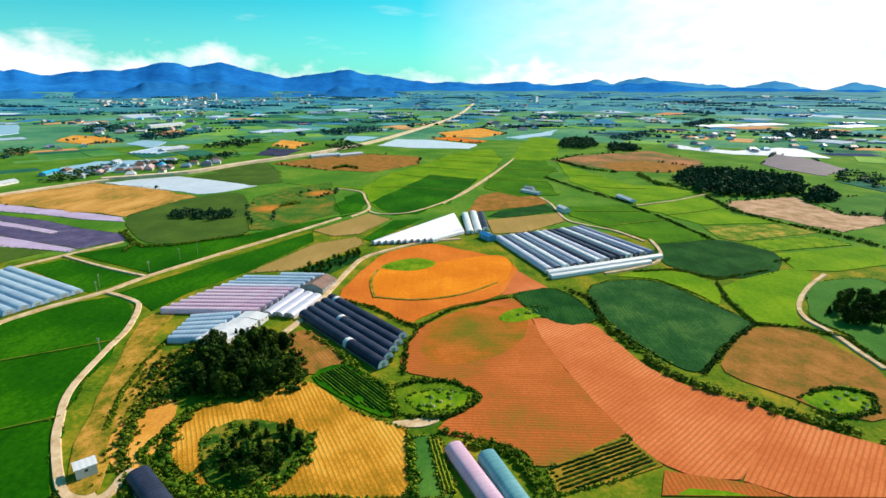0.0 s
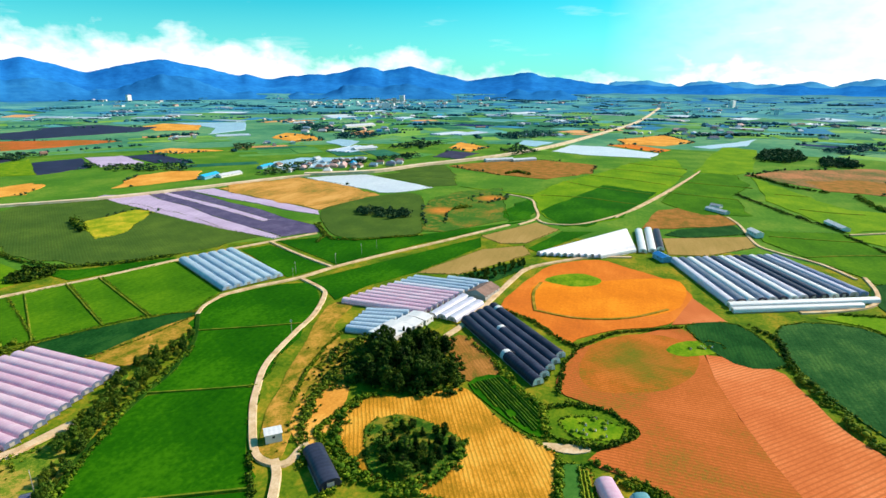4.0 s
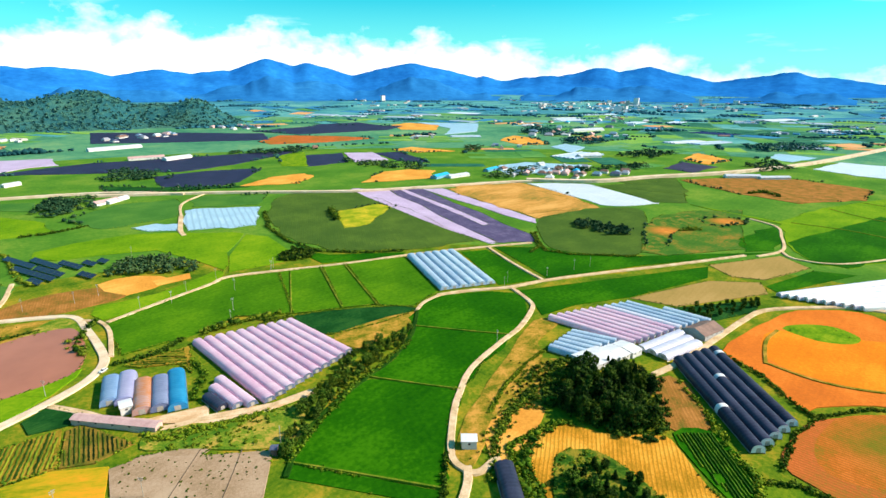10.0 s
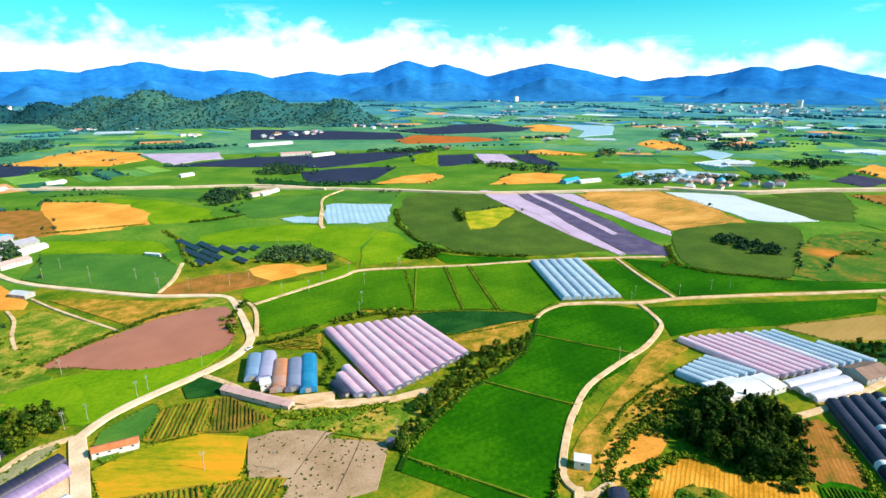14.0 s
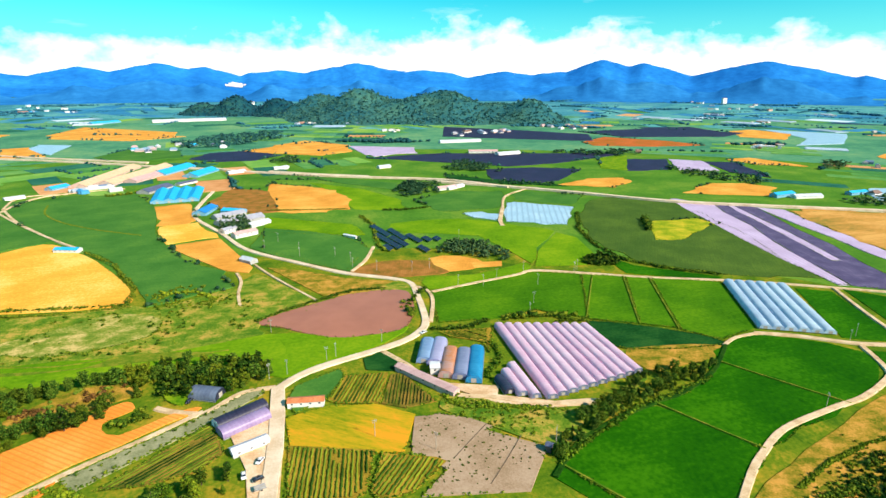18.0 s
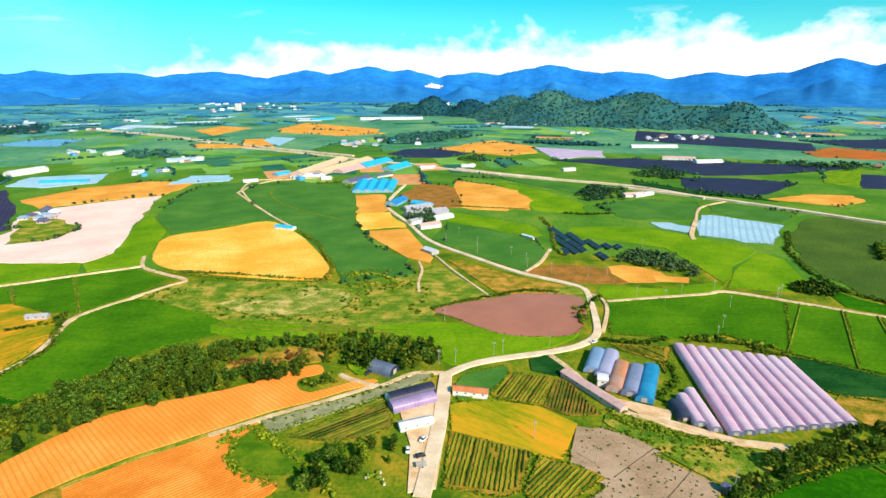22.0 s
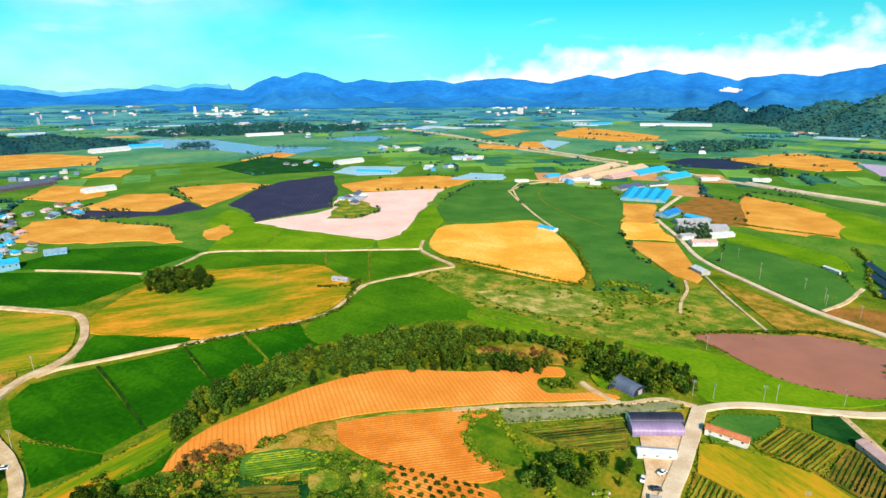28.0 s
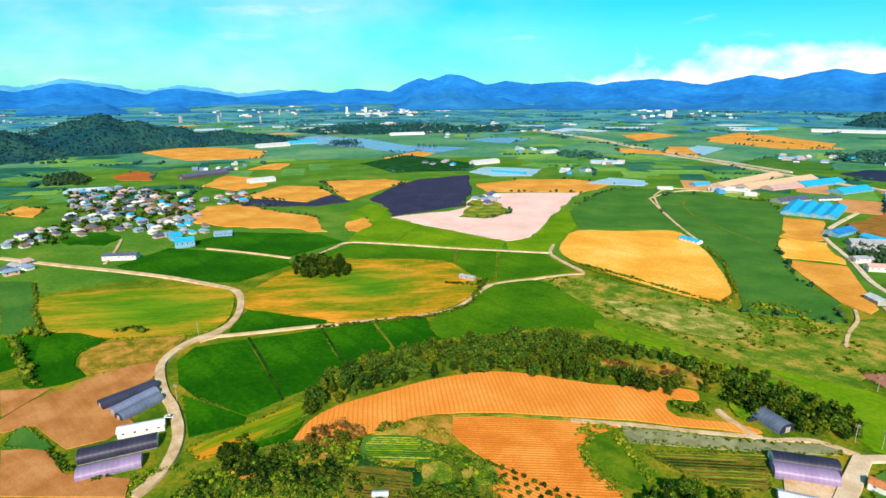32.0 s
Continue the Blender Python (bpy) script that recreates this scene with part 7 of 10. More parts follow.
field("crop_field", "vine", "green crop plot behind the barns", [(-303, 91), (-299, 125), (-268, 111), (-282, 113), (-294, 96)], 128.0, 1)
field("bank", "bund", "dry earth bank", [(-323, -152), (-316, -106), (-326, -90), (-318, -48), (-311, -44), (-314, -91), (-318, -147)], 0, 3)
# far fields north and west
# nets in the darker copy have cloud shade painted into them
field("shade_net_field", "cloud_shaded_net", "black shade-net field", [(-1136, 193), (-1163, 365), (-1064, 692), (-1041, 733), (-959, 549), (-942, 422), (-1028, 322)], 0, 1)
field("shade_net_field", "cloud_shaded_net", "black shade-net field", [(-922, 370), (-917, 456), (-872, 534), (-778, 437), (-768, 383), (-800, 330)], 0, 1)
field("field", "soil_tan", "orange field", [(-742, 417), (-779, 489), (-772, 548), (-735, 542), (-700, 488)], 0, 3)
field("field", "soil_tan", "orange field", [(-634, 554), (-684, 638), (-673, 692), (-631, 714), (-580, 649)], 0, 3)
field("shade_net_field", "cloud_shaded_net", "black shade-net field", [(-967, 693), (-936, 766), (-825, 690), (-832, 600)], 0, 1)
field("film_field", "pink_net", "pale film rows", [(-935, 770), (-902, 820), (-784, 758), (-809, 695)], 0, 1)
field("shade_net_field", "cloud_shaded_net", "black shade-net field", [(-887, 813), (-863, 866), (-701, 783), (-769, 762)], 0, 1)
field("field", "soil_tan", "orange field", [(-901, 881), (-907, 952), (-780, 956), (-826, 883)], 0, 3)
field("field", "soil_orange", "orange field far off", [(-1285, 782), (-1389, 917), (-1246, 1014), (-1126, 1034), (-1145, 884), (-1206, 766)], 0, 3)
field("shade_net_field", "cloud_shaded_net", "dark net fields far off", [(-1874, 588), (-1700, 758), (-1482, 919), (-1302, 826), (-1423, 635), (-1537, 482)], 0, 1)
field("shade_net_field", "cloud_shaded_net", "dark net field far off", [(-1659, 1227), (-1630, 1415), (-1355, 1344), (-1404, 1180)], 0, 1)
field("film_field", "blue_film", "pale blue film rows far off", [(-1462, 1564), (-1257, 1674), (-1056, 1403), (-1061, 1250), (-1185, 1432)], 0, 1)
field("field", "soil_tan", "orange field far off", [(-1441, 1405), (-1472, 1528), (-1306, 1509), (-1178, 1344), (-1278, 1290)], 0, 3)
field("field", "soil_tan", "golden tan field", [(-1332, -53), (-1426, 36), (-1483, 122), (-1382, 181), (-1261, 183), (-1200, 109), (-1271, 7)], 0, 3)
field("film_field", "pink_net", "pale film rows", [(-1353, 191), (-1285, 334), (-1205, 294), (-1149, 213)], 0, 1)
field("shade_net_field", "cloud_shaded_net", "black shade-net field", [(-1214, -151), (-1310, -122), (-1332, -53), (-1234, 29), (-1159, -27), (-1164, -100)], 0, 1)
field("film_field", "blue_film", "pale blue film rows", [(-1473, -523), (-1609, -533), (-1573, -456), (-1375, -439)], 0, 1)
field("field", "soil_tan", "golden tan fields far off", [(-1764, -562), (-1991, -593), (-2124, -517), (-1857, -470), (-1820, -345), (-1745, -217), (-1651, -342)], 0, 1)
field("field", "soil_tan", "golden tan field far off", [(-1526, -584), (-1547, -536), (-1347, -440), (-1332, -514)], 0, 1)
field("crop_field", "crop_green", "green field", [(-1298, -341), (-1441, -301), (-1372, -186), (-1245, -165), (-1212, -286)], 0, 1)
field("crop_field", "lime", "bright green field", [(-998, 650), (-1013, 728), (-837, 604), (-875, 571)], 0, 1)
field("crop_field", "crop_dark", "dark green field along the highway", [(-896, 281), (-822, 330), (-753, 414), (-731, 421), (-818, 271)], 0, 1)
field("field", "soil_tan", "golden tan field", [(-1418, 12), (-1529, 95), (-1383, 194), (-1277, 120), (-1302, 8)], 0, 3)
field("film_field", "pink_net", "pale film rows", [(-1365, 186), (-1294, 330), (-1181, 311), (-1190, 201)], 0, 1)
field("shade_net_field", "cloud_shaded_net", "dark net field far off", [(-1564, 933), (-1615, 1246), (-1377, 1407), (-1298, 1251), (-1374, 974)], 0, 1)
field("field", "soil_tan", "orange field", [(-820, 1223), (-823, 1328), (-702, 1230), (-731, 1158)], 0, 3)
field("film_field", "blue_film", "pale blue film sheds", [(-581, 830), (-569, 907), (-452, 946), (-435, 875), (-515, 761)], 0, 1)
field("film_field", "blue_film", "pale blue film rows", [(-666, 1169), (-670, 1249), (-599, 1216), (-571, 1102)], 0, 1)
field("field", "soil_tan", "golden tan fields by the village", [(-276, -683), (-325, -727), (-369, -702), (-364, -650), (-383, -563), (-344, -492), (-332, -533), (-285, -598), (-268, -647)], 0, 3)
field("field", "soil_tan", "golden tan field", [(-389, -755), (-482, -800), (-518, -758), (-490, -674), (-429, -657)], 0, 3)
field("field", "soil_tan", "golden tan field", [(-552, -790), (-638, -728), (-647, -680), (-479, -619), (-495, -667)], 0, 1)
field("shade_net_field", "black_net", "dark shade-net strip", [(-372, -774), (-390, -740), (-425, -650), (-490, -674), (-473, -612), (-423, -621), (-356, -693)], 0, 1)
field("field", "soil_tan", "golden tan plot", [(-387, -512), (-417, -519), (-403, -481), (-367, -466), (-366, -483)], 0, 3)
field("field", "soil_tan", "golden tan field", [(-393, -902), (-476, -980), (-506, -913), (-464, -821), (-412, -816)], 0, 3)
field("field", "soil_orange", "orange field", [(-335, -1133), (-391, -1183), (-401, -1112), (-365, -1027), (-328, -1069)], 0, 3)
field("field", "soil_tan", "orange field far off", [(-533, -1553), (-652, -1596), (-734, -1496), (-757, -1327), (-667, -1197), (-530, -1275)], 0, 3)
field("field", "soil_tan", "golden field far off", [(-550, -1034), (-628, -1081), (-655, -1048), (-594, -982)], 0, 1)
field("film_field", "blue_film", "pale blue film roofs", [(-804, -675), (-882, -696), (-927, -592), (-838, -558), (-792, -611)], 0, 1)
field("film_field", "blue_film", "pale blue film roofs", [(-826, -445), (-911, -442), (-918, -384), (-865, -356), (-844, -398)], 0, 1)
field("lake", "lake", "pale blue lake", [(-1002, -1610), (-1145, -1659), (-1182, -1458), (-1099, -1155), (-1161, -977), (-991, -961), (-955, -1045), (-975, -1203), (-955, -1386)], 0, 2)
field("lake", "lake", "pale blue water", [(-1343, -1154), (-1498, -1139), (-1511, -1013), (-1337, -974)], 0, 2)
field("field", "soil_tan", "golden field far off", [(-854, -973), (-1011, -1020), (-1000, -950), (-822, -881)], 0, 1)
field("field", "soil_tan", "golden field far off", [(-1817, -855), (-2002, -835), (-1933, -709), (-1643, -718)], 0, 1)
field("field", "soil_tan", "golden fields far off", [(-1873, -598), (-2196, -589), (-1897, -259), (-1700, -253), (-1708, -411)], 0, 1)
field("field", "soil_tan", "golden field far off", [(-1404, -681), (-1409, -583), (-1338, -485), (-1313, -614)], 0, 1)
field("field", "soil_tan", "tan field", [(-125, -880), (-157, -920), (-171, -870), (-149, -823)], 0, 1)
field("crop_field", "crop_dark", "blue-green field", [(-754, -932), (-929, -976), (-909, -748), (-822, -690), (-708, -775)], 0, 1)
field("crop_field", "paddy", "deep green paddy in the village", [(-138, -677), (-176, -681), (-190, -643), (-167, -612), (-140, -642)], 0, 1)
# roads and tracks
ribbon("road", "road", "pale farm road curving to the village", [(-51.4, -205.3), (-57.8, -208.0), (-68.8, -216.2), (-79.9, -233.1), (-87, -256), (-91, -279), (-100, -305), (-112, -318), (-126, -325), (-143, -327), (-158, -335), (-174, -355), (-188, -386), (-183, -413), (-167, -461), (-142, -516), (-114, -572), (-84, -637)], 4.8, 0.85, "road")
ribbon("road", "road", "dirt track between paddies", [(-141, -319), (-164, -304), (-191, -287), (-234, -258), (-266, -241), (-297, -244), (-325, -252), (-345, -246), (-366, -233)], 2.8, 0.85, "road")
ribbon("road", "road", "dirt track", [(-367, -234), (-390, -221), (-405, -213), (-420, -239), (-436, -264), (-465, -279)], 2.8, 0.85, "road")
ribbon("road", "road", "narrow track across the paddies", [(-438, -265), (-412, -308), (-389, -346), (-362, -398), (-336, -437), (-312, -433), (-273, -419)], 2.3, 0.85, "road")
ribbon("road", "road", "narrow track across the paddies", [(-228, -524), (-248, -480), (-265, -434)], 2.3, 0.85, "road")
ribbon("road", "road", "village lane", [(-144, -544), (-165, -583), (-184, -625)], 2.6, 0.85, "road")
ribbon("road", "road", "pale farm road", [(-766, -309), (-821, -307), (-867, -291), (-891, -234), (-900, -203)], 3.5, 0.85, "road")
ribbon("road", "road", "dirt track", [(-765, -310), (-682, -256), (-611, -206), (-570, -174)], 2.6, 0.85, "road")
ribbon("road", "concrete", "pale concrete road", [(-172.1, -13.3), (-199.6, -10.0), (-224.7, -7.7), (-264, -6)], 6.4, 0.85, "road")
ribbon("road", "concrete", "pale concrete road round the pond", [(-262, -7), (-273, 5), (-281, 21), (-292, 56), (-301, 74), (-315, 86), (-336, 91), (-369, 95), (-394, 96), (-409, 83), (-432, 51), (-471, 16), (-525, -27), (-591, -52), (-662, -82), (-702, -90), (-760, -87), (-838, -79)], 4.4, 0.85, "road")
ribbon("road", "road", "farm lane to the panels", [(-434, 57), (-461, 73), (-499, 87)], 2.6, 0.85, "road")
ribbon("road", "road", "dirt track", [(-385, 98), (-375, 104), (-355, 103), (-319, 91)], 2.3, 0.85, "road")
ribbon("road", "road", "dirt track past the round hut", [(-265, -7), (-264, -23), (-253, -36), (-251, -42), (-257, -55), (-262, -62)], 2.6, 0.85, "road")
ribbon("road", "road", "dirt track", [(-252, -40), (-237.8, -61.1), (-225.4, -81.9), (-216.0, -95.8), (-207.0, -109.1)], 2.6, 0.85, "road")
ribbon("road", "road", "pale track to the tunnels", [(-287, 53), (-266, 63), (-239, 72), (-229.0, 81.1), (-223.5, 94.3), (-215.5, 107.5), (-210.5, 118.3), (-206.6, 131.0), (-204.8, 144.0)], 3.2, 0.85, "road")
ribbon("road", "road", "dirt track", [(-383, -28), (-407, -30), (-435, -29), (-457, -33)], 2.1, 0.85, "road")
ribbon("road", "road", "narrow bank", [(-377, 24), (-437, -4), (-475, -19)], 1.8, 0.85, "road")
ribbon("road", "road", "dirt track between paddies", [(-370, 107), (-378, 142), (-386, 182), (-392, 201), (-376, 234), (-350, 280), (-327, 332), (-310, 364), (-288, 401), (-264, 439)], 2.6, 0.85, "road")
ribbon("road", "road", "dirt track between paddies", [(-287, 400), (-241, 374), (-201, 355)], 2.5, 0.85, "road")
ribbon("road", "road", "pale straight farm road", [(-243, 279), (-232, 300), (-213, 326), (-201, 355), (-178, 396), (-141, 456), (-100, 527)], 3.2, 0.85, "road")
ribbon("road", "road", "dirt track", [(-91, 531), (-78, 567), (-88, 618), (-100, 660), (-130, 681)], 2.6, 0.85, "road")
ribbon("road", "road", "dirt track between paddies", [(-78, 562), (-64, 544), (-30, 555), (13, 627), (47, 719), (83, 832), (123, 973)], 2.3, 0.85, "road")
ribbon("road", "road", "dirt track", [(-235, 248), (-241, 262), (-242, 279)], 2.1, 0.85, "road")
ribbon("road", "road", "pale winding dirt track", [(-210, 325), (-186, 311), (-178, 300), (-169, 272), (-166, 248), (-160, 211), (-149.2, 186.9), (-139.3, 170.3), (-122.6, 148.8), (-112.1, 145.1), (-107.5, 147.8), (-107.2, 156.1), (-105.5, 159.2)], 2.8, 0.85, "road")
ribbon("road", "road", "pale farm track past the tunnels", [(-84, 267), (-78, 290), (-71, 336), (-66, 372), (-58, 402), (-29, 433), (-11, 445), (15, 453)], 3.2, 0.85, "road")
ribbon("road", "road", "dirt track round the tunnels", [(176, 454), (172, 421), (162, 396), (141, 379), (113, 366)], 2.6, 0.85, "road")
ribbon("road", "road", "pale farm track", [(169, 448), (155, 481), (131, 505), (119, 528), (118, 595), (112, 632)], 2.6, 0.85, "road")
ribbon("road", "road", "pale farm track", [(209, 589), (267, 620), (313, 654)], 2.3, 0.85, "road")
ribbon("road", "road", "pale dirt track", [(267, 366), (239, 340), (215, 311), (206, 290), (208, 271), (207, 249), (207, 232)], 2.6, 0.85, "road")
ribbon("road", "road", "pale bank between paddies", [(115, 944), (69, 794), (32, 683), (0, 593)], 2.1, 0.85, "road")
ribbon("road", "road", "dirt track", [(-788, -313), (-839, -322), (-869, -320), (-878, -297), (-874, -268)], 2.6, 0.85, "road")
ribbon("road", "road", "dirt track", [(-788, -313), (-708, -271), (-626, -217)], 2.6, 0.85, "road")
ribbon("road", "bund", "yellow bank through the field", [(-798, -269), (-746, -256), (-693, -224), (-646, -179), (-608, -130)], 2, 0.85, "road")
ribbon("road", "road", "dirt lane", [(-616, 270), (-686, 304), (-727, 354)], 2.6, 0.85, "road")
ribbon("road", "road", "yard lane", [(-621, 272), (-563, 244), (-538, 236)], 4.4, 0.85, "road")
ribbon("highway", "concrete", "pale highway on a low embankment", [(158, 3029), (31, 2074), (-71, 1570), (-154, 1223), (-233, 1023), (-319, 883), (-368, 791), (-454, 731)], 11, 4.0, "road")
ribbon("highway", "concrete", "pale highway on a low embankment", [(-442, 726), (-469, 695), (-533, 582), (-592, 490), (-695, 391), (-762, 318), (-818, 247)], 7.5, 2.6, "road")
ribbon("highway", "concrete", "pale highway on a low embankment", [(-897, 153), (-944, 75), (-1000, 0)], 7.5, 2.6, "road")
ribbon("highway", "concrete", "pale highway on a low embankment", [(-743, 334), (-832, 261), (-896, 142), (-935, 73), (-1014, -44), (-1063, -93)], 7.5, 2.6, "road")
ribbon("highway", "concrete", "pale highway on a low embankment", [(-1322, -510), (-1253, -393), (-1178, -279), (-1101, -172), (-1056, -93)], 7.5, 2.6, "road")
ribbon("highway", "concrete", "pale highway on a low embankment", [(-1811, -1154), (-1652, -884), (-1452, -634), (-1330, -461), (-1246, -328), (-1177, -220)], 7.5, 2.6, "road")
ribbon("highway", "concrete", "pale highway on a low embankment", [(-1790, -1152), (-1622, -875), (-1437, -641)], 7.5, 2.6, "road")
ribbon("road", "road", "dirt track", [(-129, -321), (-134, -321), (-143, -319)], 2.8, 0.85, "road")
ribbon("road", "road", "pale dirt track", [(-113.0, 147.0), (-107.9, 140.8), (-103.6, 132.8), (-99.8, 124.8)], 3.2, 0.85, "road")
# low banks between paddies
for line in ([(-70, 800), (-30, 770), (40, 740)], [(-45, 870), (10, 850), (62, 820)], [(-12, 950), (40, 930), (92, 900)], [(14, 1030), (60, 1005), (104, 985)], [(-92, 690), (-40, 690), (20, 668)], [(150, 497), (190, 515), (216, 522)], [(136, 560), (175, 560), (208, 562)], [(62, 760), (105, 745), (140, 735)], [(90, 850), (130, 838), (172, 830)], [(195, 700), (225, 690), (255, 690)], [(190, 790), (212, 786), (226, 784)], [(225, 545), (262, 560), (296, 580)]):
    ribbon("bank", "bund", "low earth bank between paddies", line, 1.6, 0.8, "bank")
ribbon("bank", "bund", "low earth bank between paddies", [(-367, 241), (-294, 191)], 0.7, 0.8, "bank")
ribbon("bank", "bund", "low earth bank between paddies", [(-359, 264), (-276, 219)], 0.7, 0.8, "bank")
ribbon("bank", "bund", "low earth bank between paddies", [(-349, 281), (-262, 238)], 0.7, 0.8, "bank")
ribbon("bank", "bund", "low earth bank between paddies", [(-222, 229), (-193, 244), (-166, 259)], 0.8, 0.8, "bank")
ribbon("bank", "bund", "low earth bank between paddies", [(-197, 168), (-171.9, 179.8), (-151.0, 190.5)], 0.8, 0.8, "bank")
ribbon("bank", "bund", "low earth bank between paddies", [(-168.7, 102.7), (-140.6, 117.0), (-112.9, 131.0)], 0.8, 0.8, "bank")
ribbon("bank", "ditch", "overgrown ditch bank", [(-162.1, 96.5), (-177.0, 114.9), (-186.9, 136.4), (-195, 168), (-199, 189), (-212, 219), (-235, 249)], 2.0, 0.8, "bank")
ribbon("ditch", "ditch", "overgrown ditch between paddies", [(-152, -303), (-140, -262), (-127, -224)], 1.3, 0.8, "ditch")
ribbon("ditch", "ditch", "overgrown ditch between paddies", [(-191, -281), (-180, -254), (-169, -229)], 1.3, 0.8, "ditch")
ribbon("bank", "bund", "low earth bank between paddies", [(-220, -264), (-211, -243), (-202, -224)], 0.8, 0.8, "bank")
ribbon("bank", "bund", "pale footpath bank", [(-330, -151), (-322, -120), (-324, -91)], 0.9, 0.8, "bank")
ribbon("bank", "bund", "pale footpath bank", [(-315, -32), (-314, -69)], 0.9, 0.8, "bank")
ribbon("bank", "bund", "low earth bank between paddies", [(-410, -307), (-341, -255)], 0.8, 0.8, "bank")
ribbon("bank", "bund", "low earth bank between paddies", [(-364, -400), (-418, -435)], 0.8, 0.8, "bank")
ribbon("bank", "bund", "low earth bank between paddies", [(-392, -343), (-353, -309)], 0.8, 0.8, "bank")
ribbon("bank", "bark", "trodden line across the fallow field", [(-203.0, 83.5), (-193.2, 71.9), (-184.6, 62.0)], 0.2, 0.8, "bank")
ribbon("bank", "bark", "trodden line across the fallow field", [(-190.8, 95.3), (-178.1, 83.2), (-165.8, 70.8)], 0.2, 0.8, "bank")
# woods and hedges
CLEARING = [(-257, -117), (-266, -127), (-277, -121), (-291, -102), (-289, -80), (-279, -72), (-270, -90), (-262, -104)]
field("clearing", "weeds_dry", "dry tan clearing in the wood", CLEARING, 0, 3)
grove("broadleaf tree of the dark wood above the field", [(-117.8, -199.9), (-149, -221), (-179, -223), (-210, -211), (-242, -194), (-273, -168), (-290, -130), (-297, -86), (-290, -70), (-276, -72), (-257, -86), (-246, -114), (-221, -161), (-196, -184), (-167, -194), (-143.4, -200.7), (-121.7, -200.2)], 5.0, 7.5, ("leaf", "leaf_wood", "leaf_wood", "leaf", "leaf_wood", "leaf_gold"), single=80, bare=CLEARING)
grove("broadleaf tree of the belt beside the hut", [(-301, -83), (-307, -67), (-304, -40), (-295, -20), (-288, -8), (-276, -9), (-265, -23), (-268, -33), (-281, -50), (-289, -73)], 5.2, 6.5, ("leaf_wood", "leaf", "leaf_wood", "leaf_gold"), single=30)
grove("tall dark evergreen tree of the dense grove", [(-105.0, 207.2), (-115, 231), (-111, 258), (-102, 267), (-86, 261), (-66.7, 229.3), (-64.3, 212.1), (-72.5, 206.6), (-91.1, 205.1)], 5.6, 9.0, ("leaf_ever", "leaf", "leaf_ever", "leaf_ever"), single=70)
field("grove_floor", "shrub_floor", "rough green ground under the round grove", [(-85.3, 166.1), (-88.9, 178.0), (-78.3, 189.0), (-60.7, 185.4), (-48.5, 178.0), (-48.9, 166.3), (-52.8, 156.6), (-64.9, 150.3), (-77.0, 153.7)], 0, 3)
grove("dark tree of the round grove in the stubble", [(-74.0, 154.8), (-78.5, 166.4), (-73.7, 183.1), (-61.3, 183.6), (-50.0, 177.3), (-50.6, 166.9), (-54.1, 158.0), (-65.5, 151.9)], 3.9, 4.8, ("leaf_ever", "leaf", "leaf_ever", "leaf_wood"), single=30)
# undergrowth whose dark leaves also stand in for the grove's shade
bushes("dark undergrowth round the dense grove, filling in its shade", [(-119, 206), (-123, 236), (-116, 264), (-100, 274), (-82, 266), (-62, 232), (-60, 212), (-74, 203), (-100, 203)], 3.2, 2.8, ("leaf_ever", "leaf", "leaf_ever", "leaf_hedge"), -0.4, 0.4)
bushes("dark tangled scrub on the terrace beside the grove", [(-128, 203), (-136, 232), (-128, 256), (-112, 262), (-106, 240), (-106, 214), (-110, 193)], 3.4, 2.1, ("leaf_ever", "leaf_hedge", "leaf"), -0.08, 0.4)
bushes("bright bushes on the slope of the round grove", [(-84.0, 160.2), (-87.5, 176.4), (-79.7, 187.1), (-73.3, 184.6), (-78.0, 166.3), (-74, 155)], 2.6, 1.5, ("leaf_light", "leaf_hedge"), -1.0, 0.3)
hedge("hedge", "overgrown bushes", [(-92.7, 146.8), (-91.7, 152.3), (-82.8, 149.2), (-69.2, 147.0), (-56.5, 147.1)], 6, 2.4, "leaf_light", 1.6, 20, "hedge", 0.5)
hedge("hedge", "bushy bank round the stubble field", [(-100.5, 196.6), (-102.3, 183.2), (-100.1, 169.7), (-92.4, 157.8), (-79.6, 150.2), (-62.7, 149.3), (-51.5, 155.3), (-47.7, 170.1), (-50.3, 178.4)], 4, 2.5, "leaf_light", 1.6, 14, "hedge", 0.5)
hedge("hedge", "rough hedge along the terrace", [(-99.9, 146.8), (-115.3, 169.6), (-121.4, 190.5), (-122.6, 216.2), (-126, 245), (-121, 261)], 4, 1.7, "leaf_hedge", 1.6, 14, "hedge", 0.5)
hedge("hedge", "grassy bank", [(-128.2, 183.0), (-136.1, 206.9), (-141, 237), (-141, 268)], 1.4, 0.8, "leaf_light", 1.6, 14, "hedge", 0.5)
hedge("hedge", "dark hedge between the ploughed field and the crops", [(89, 292), (95, 258), (103, 228), (115.1, 213.7), (132.1, 199.9), (151.5, 187.1), (164.9, 176.7)], 4.5, 3, "leaf_hedge", 1.6, 20, "hedge", 0.5)
hedge("hedge", "dark hedge", [(79, 336), (91, 318), (90, 291)], 3, 2, "leaf_hedge", 1.6, 14, "hedge", 0.5)
hedge("hedge", "dark hedge", [(120, 227), (137, 246), (153, 264), (173, 282)], 2.5, 1.8, "leaf_hedge", 1.6, 14, "hedge", 0.5)
hedge("hedge", "dark hedge along the track", [(184, 350), (175, 319), (173, 282), (196, 277), (212, 265), (211, 237)], 2, 1.6, "leaf_hedge", 1.6, 14, "hedge", 0.5)
hedge("hedge", "dark hedge", [(232, 374), (187, 355), (168, 375), (134, 370)], 2, 1.6, "leaf_hedge", 1.6, 14, "hedge", 0.5)
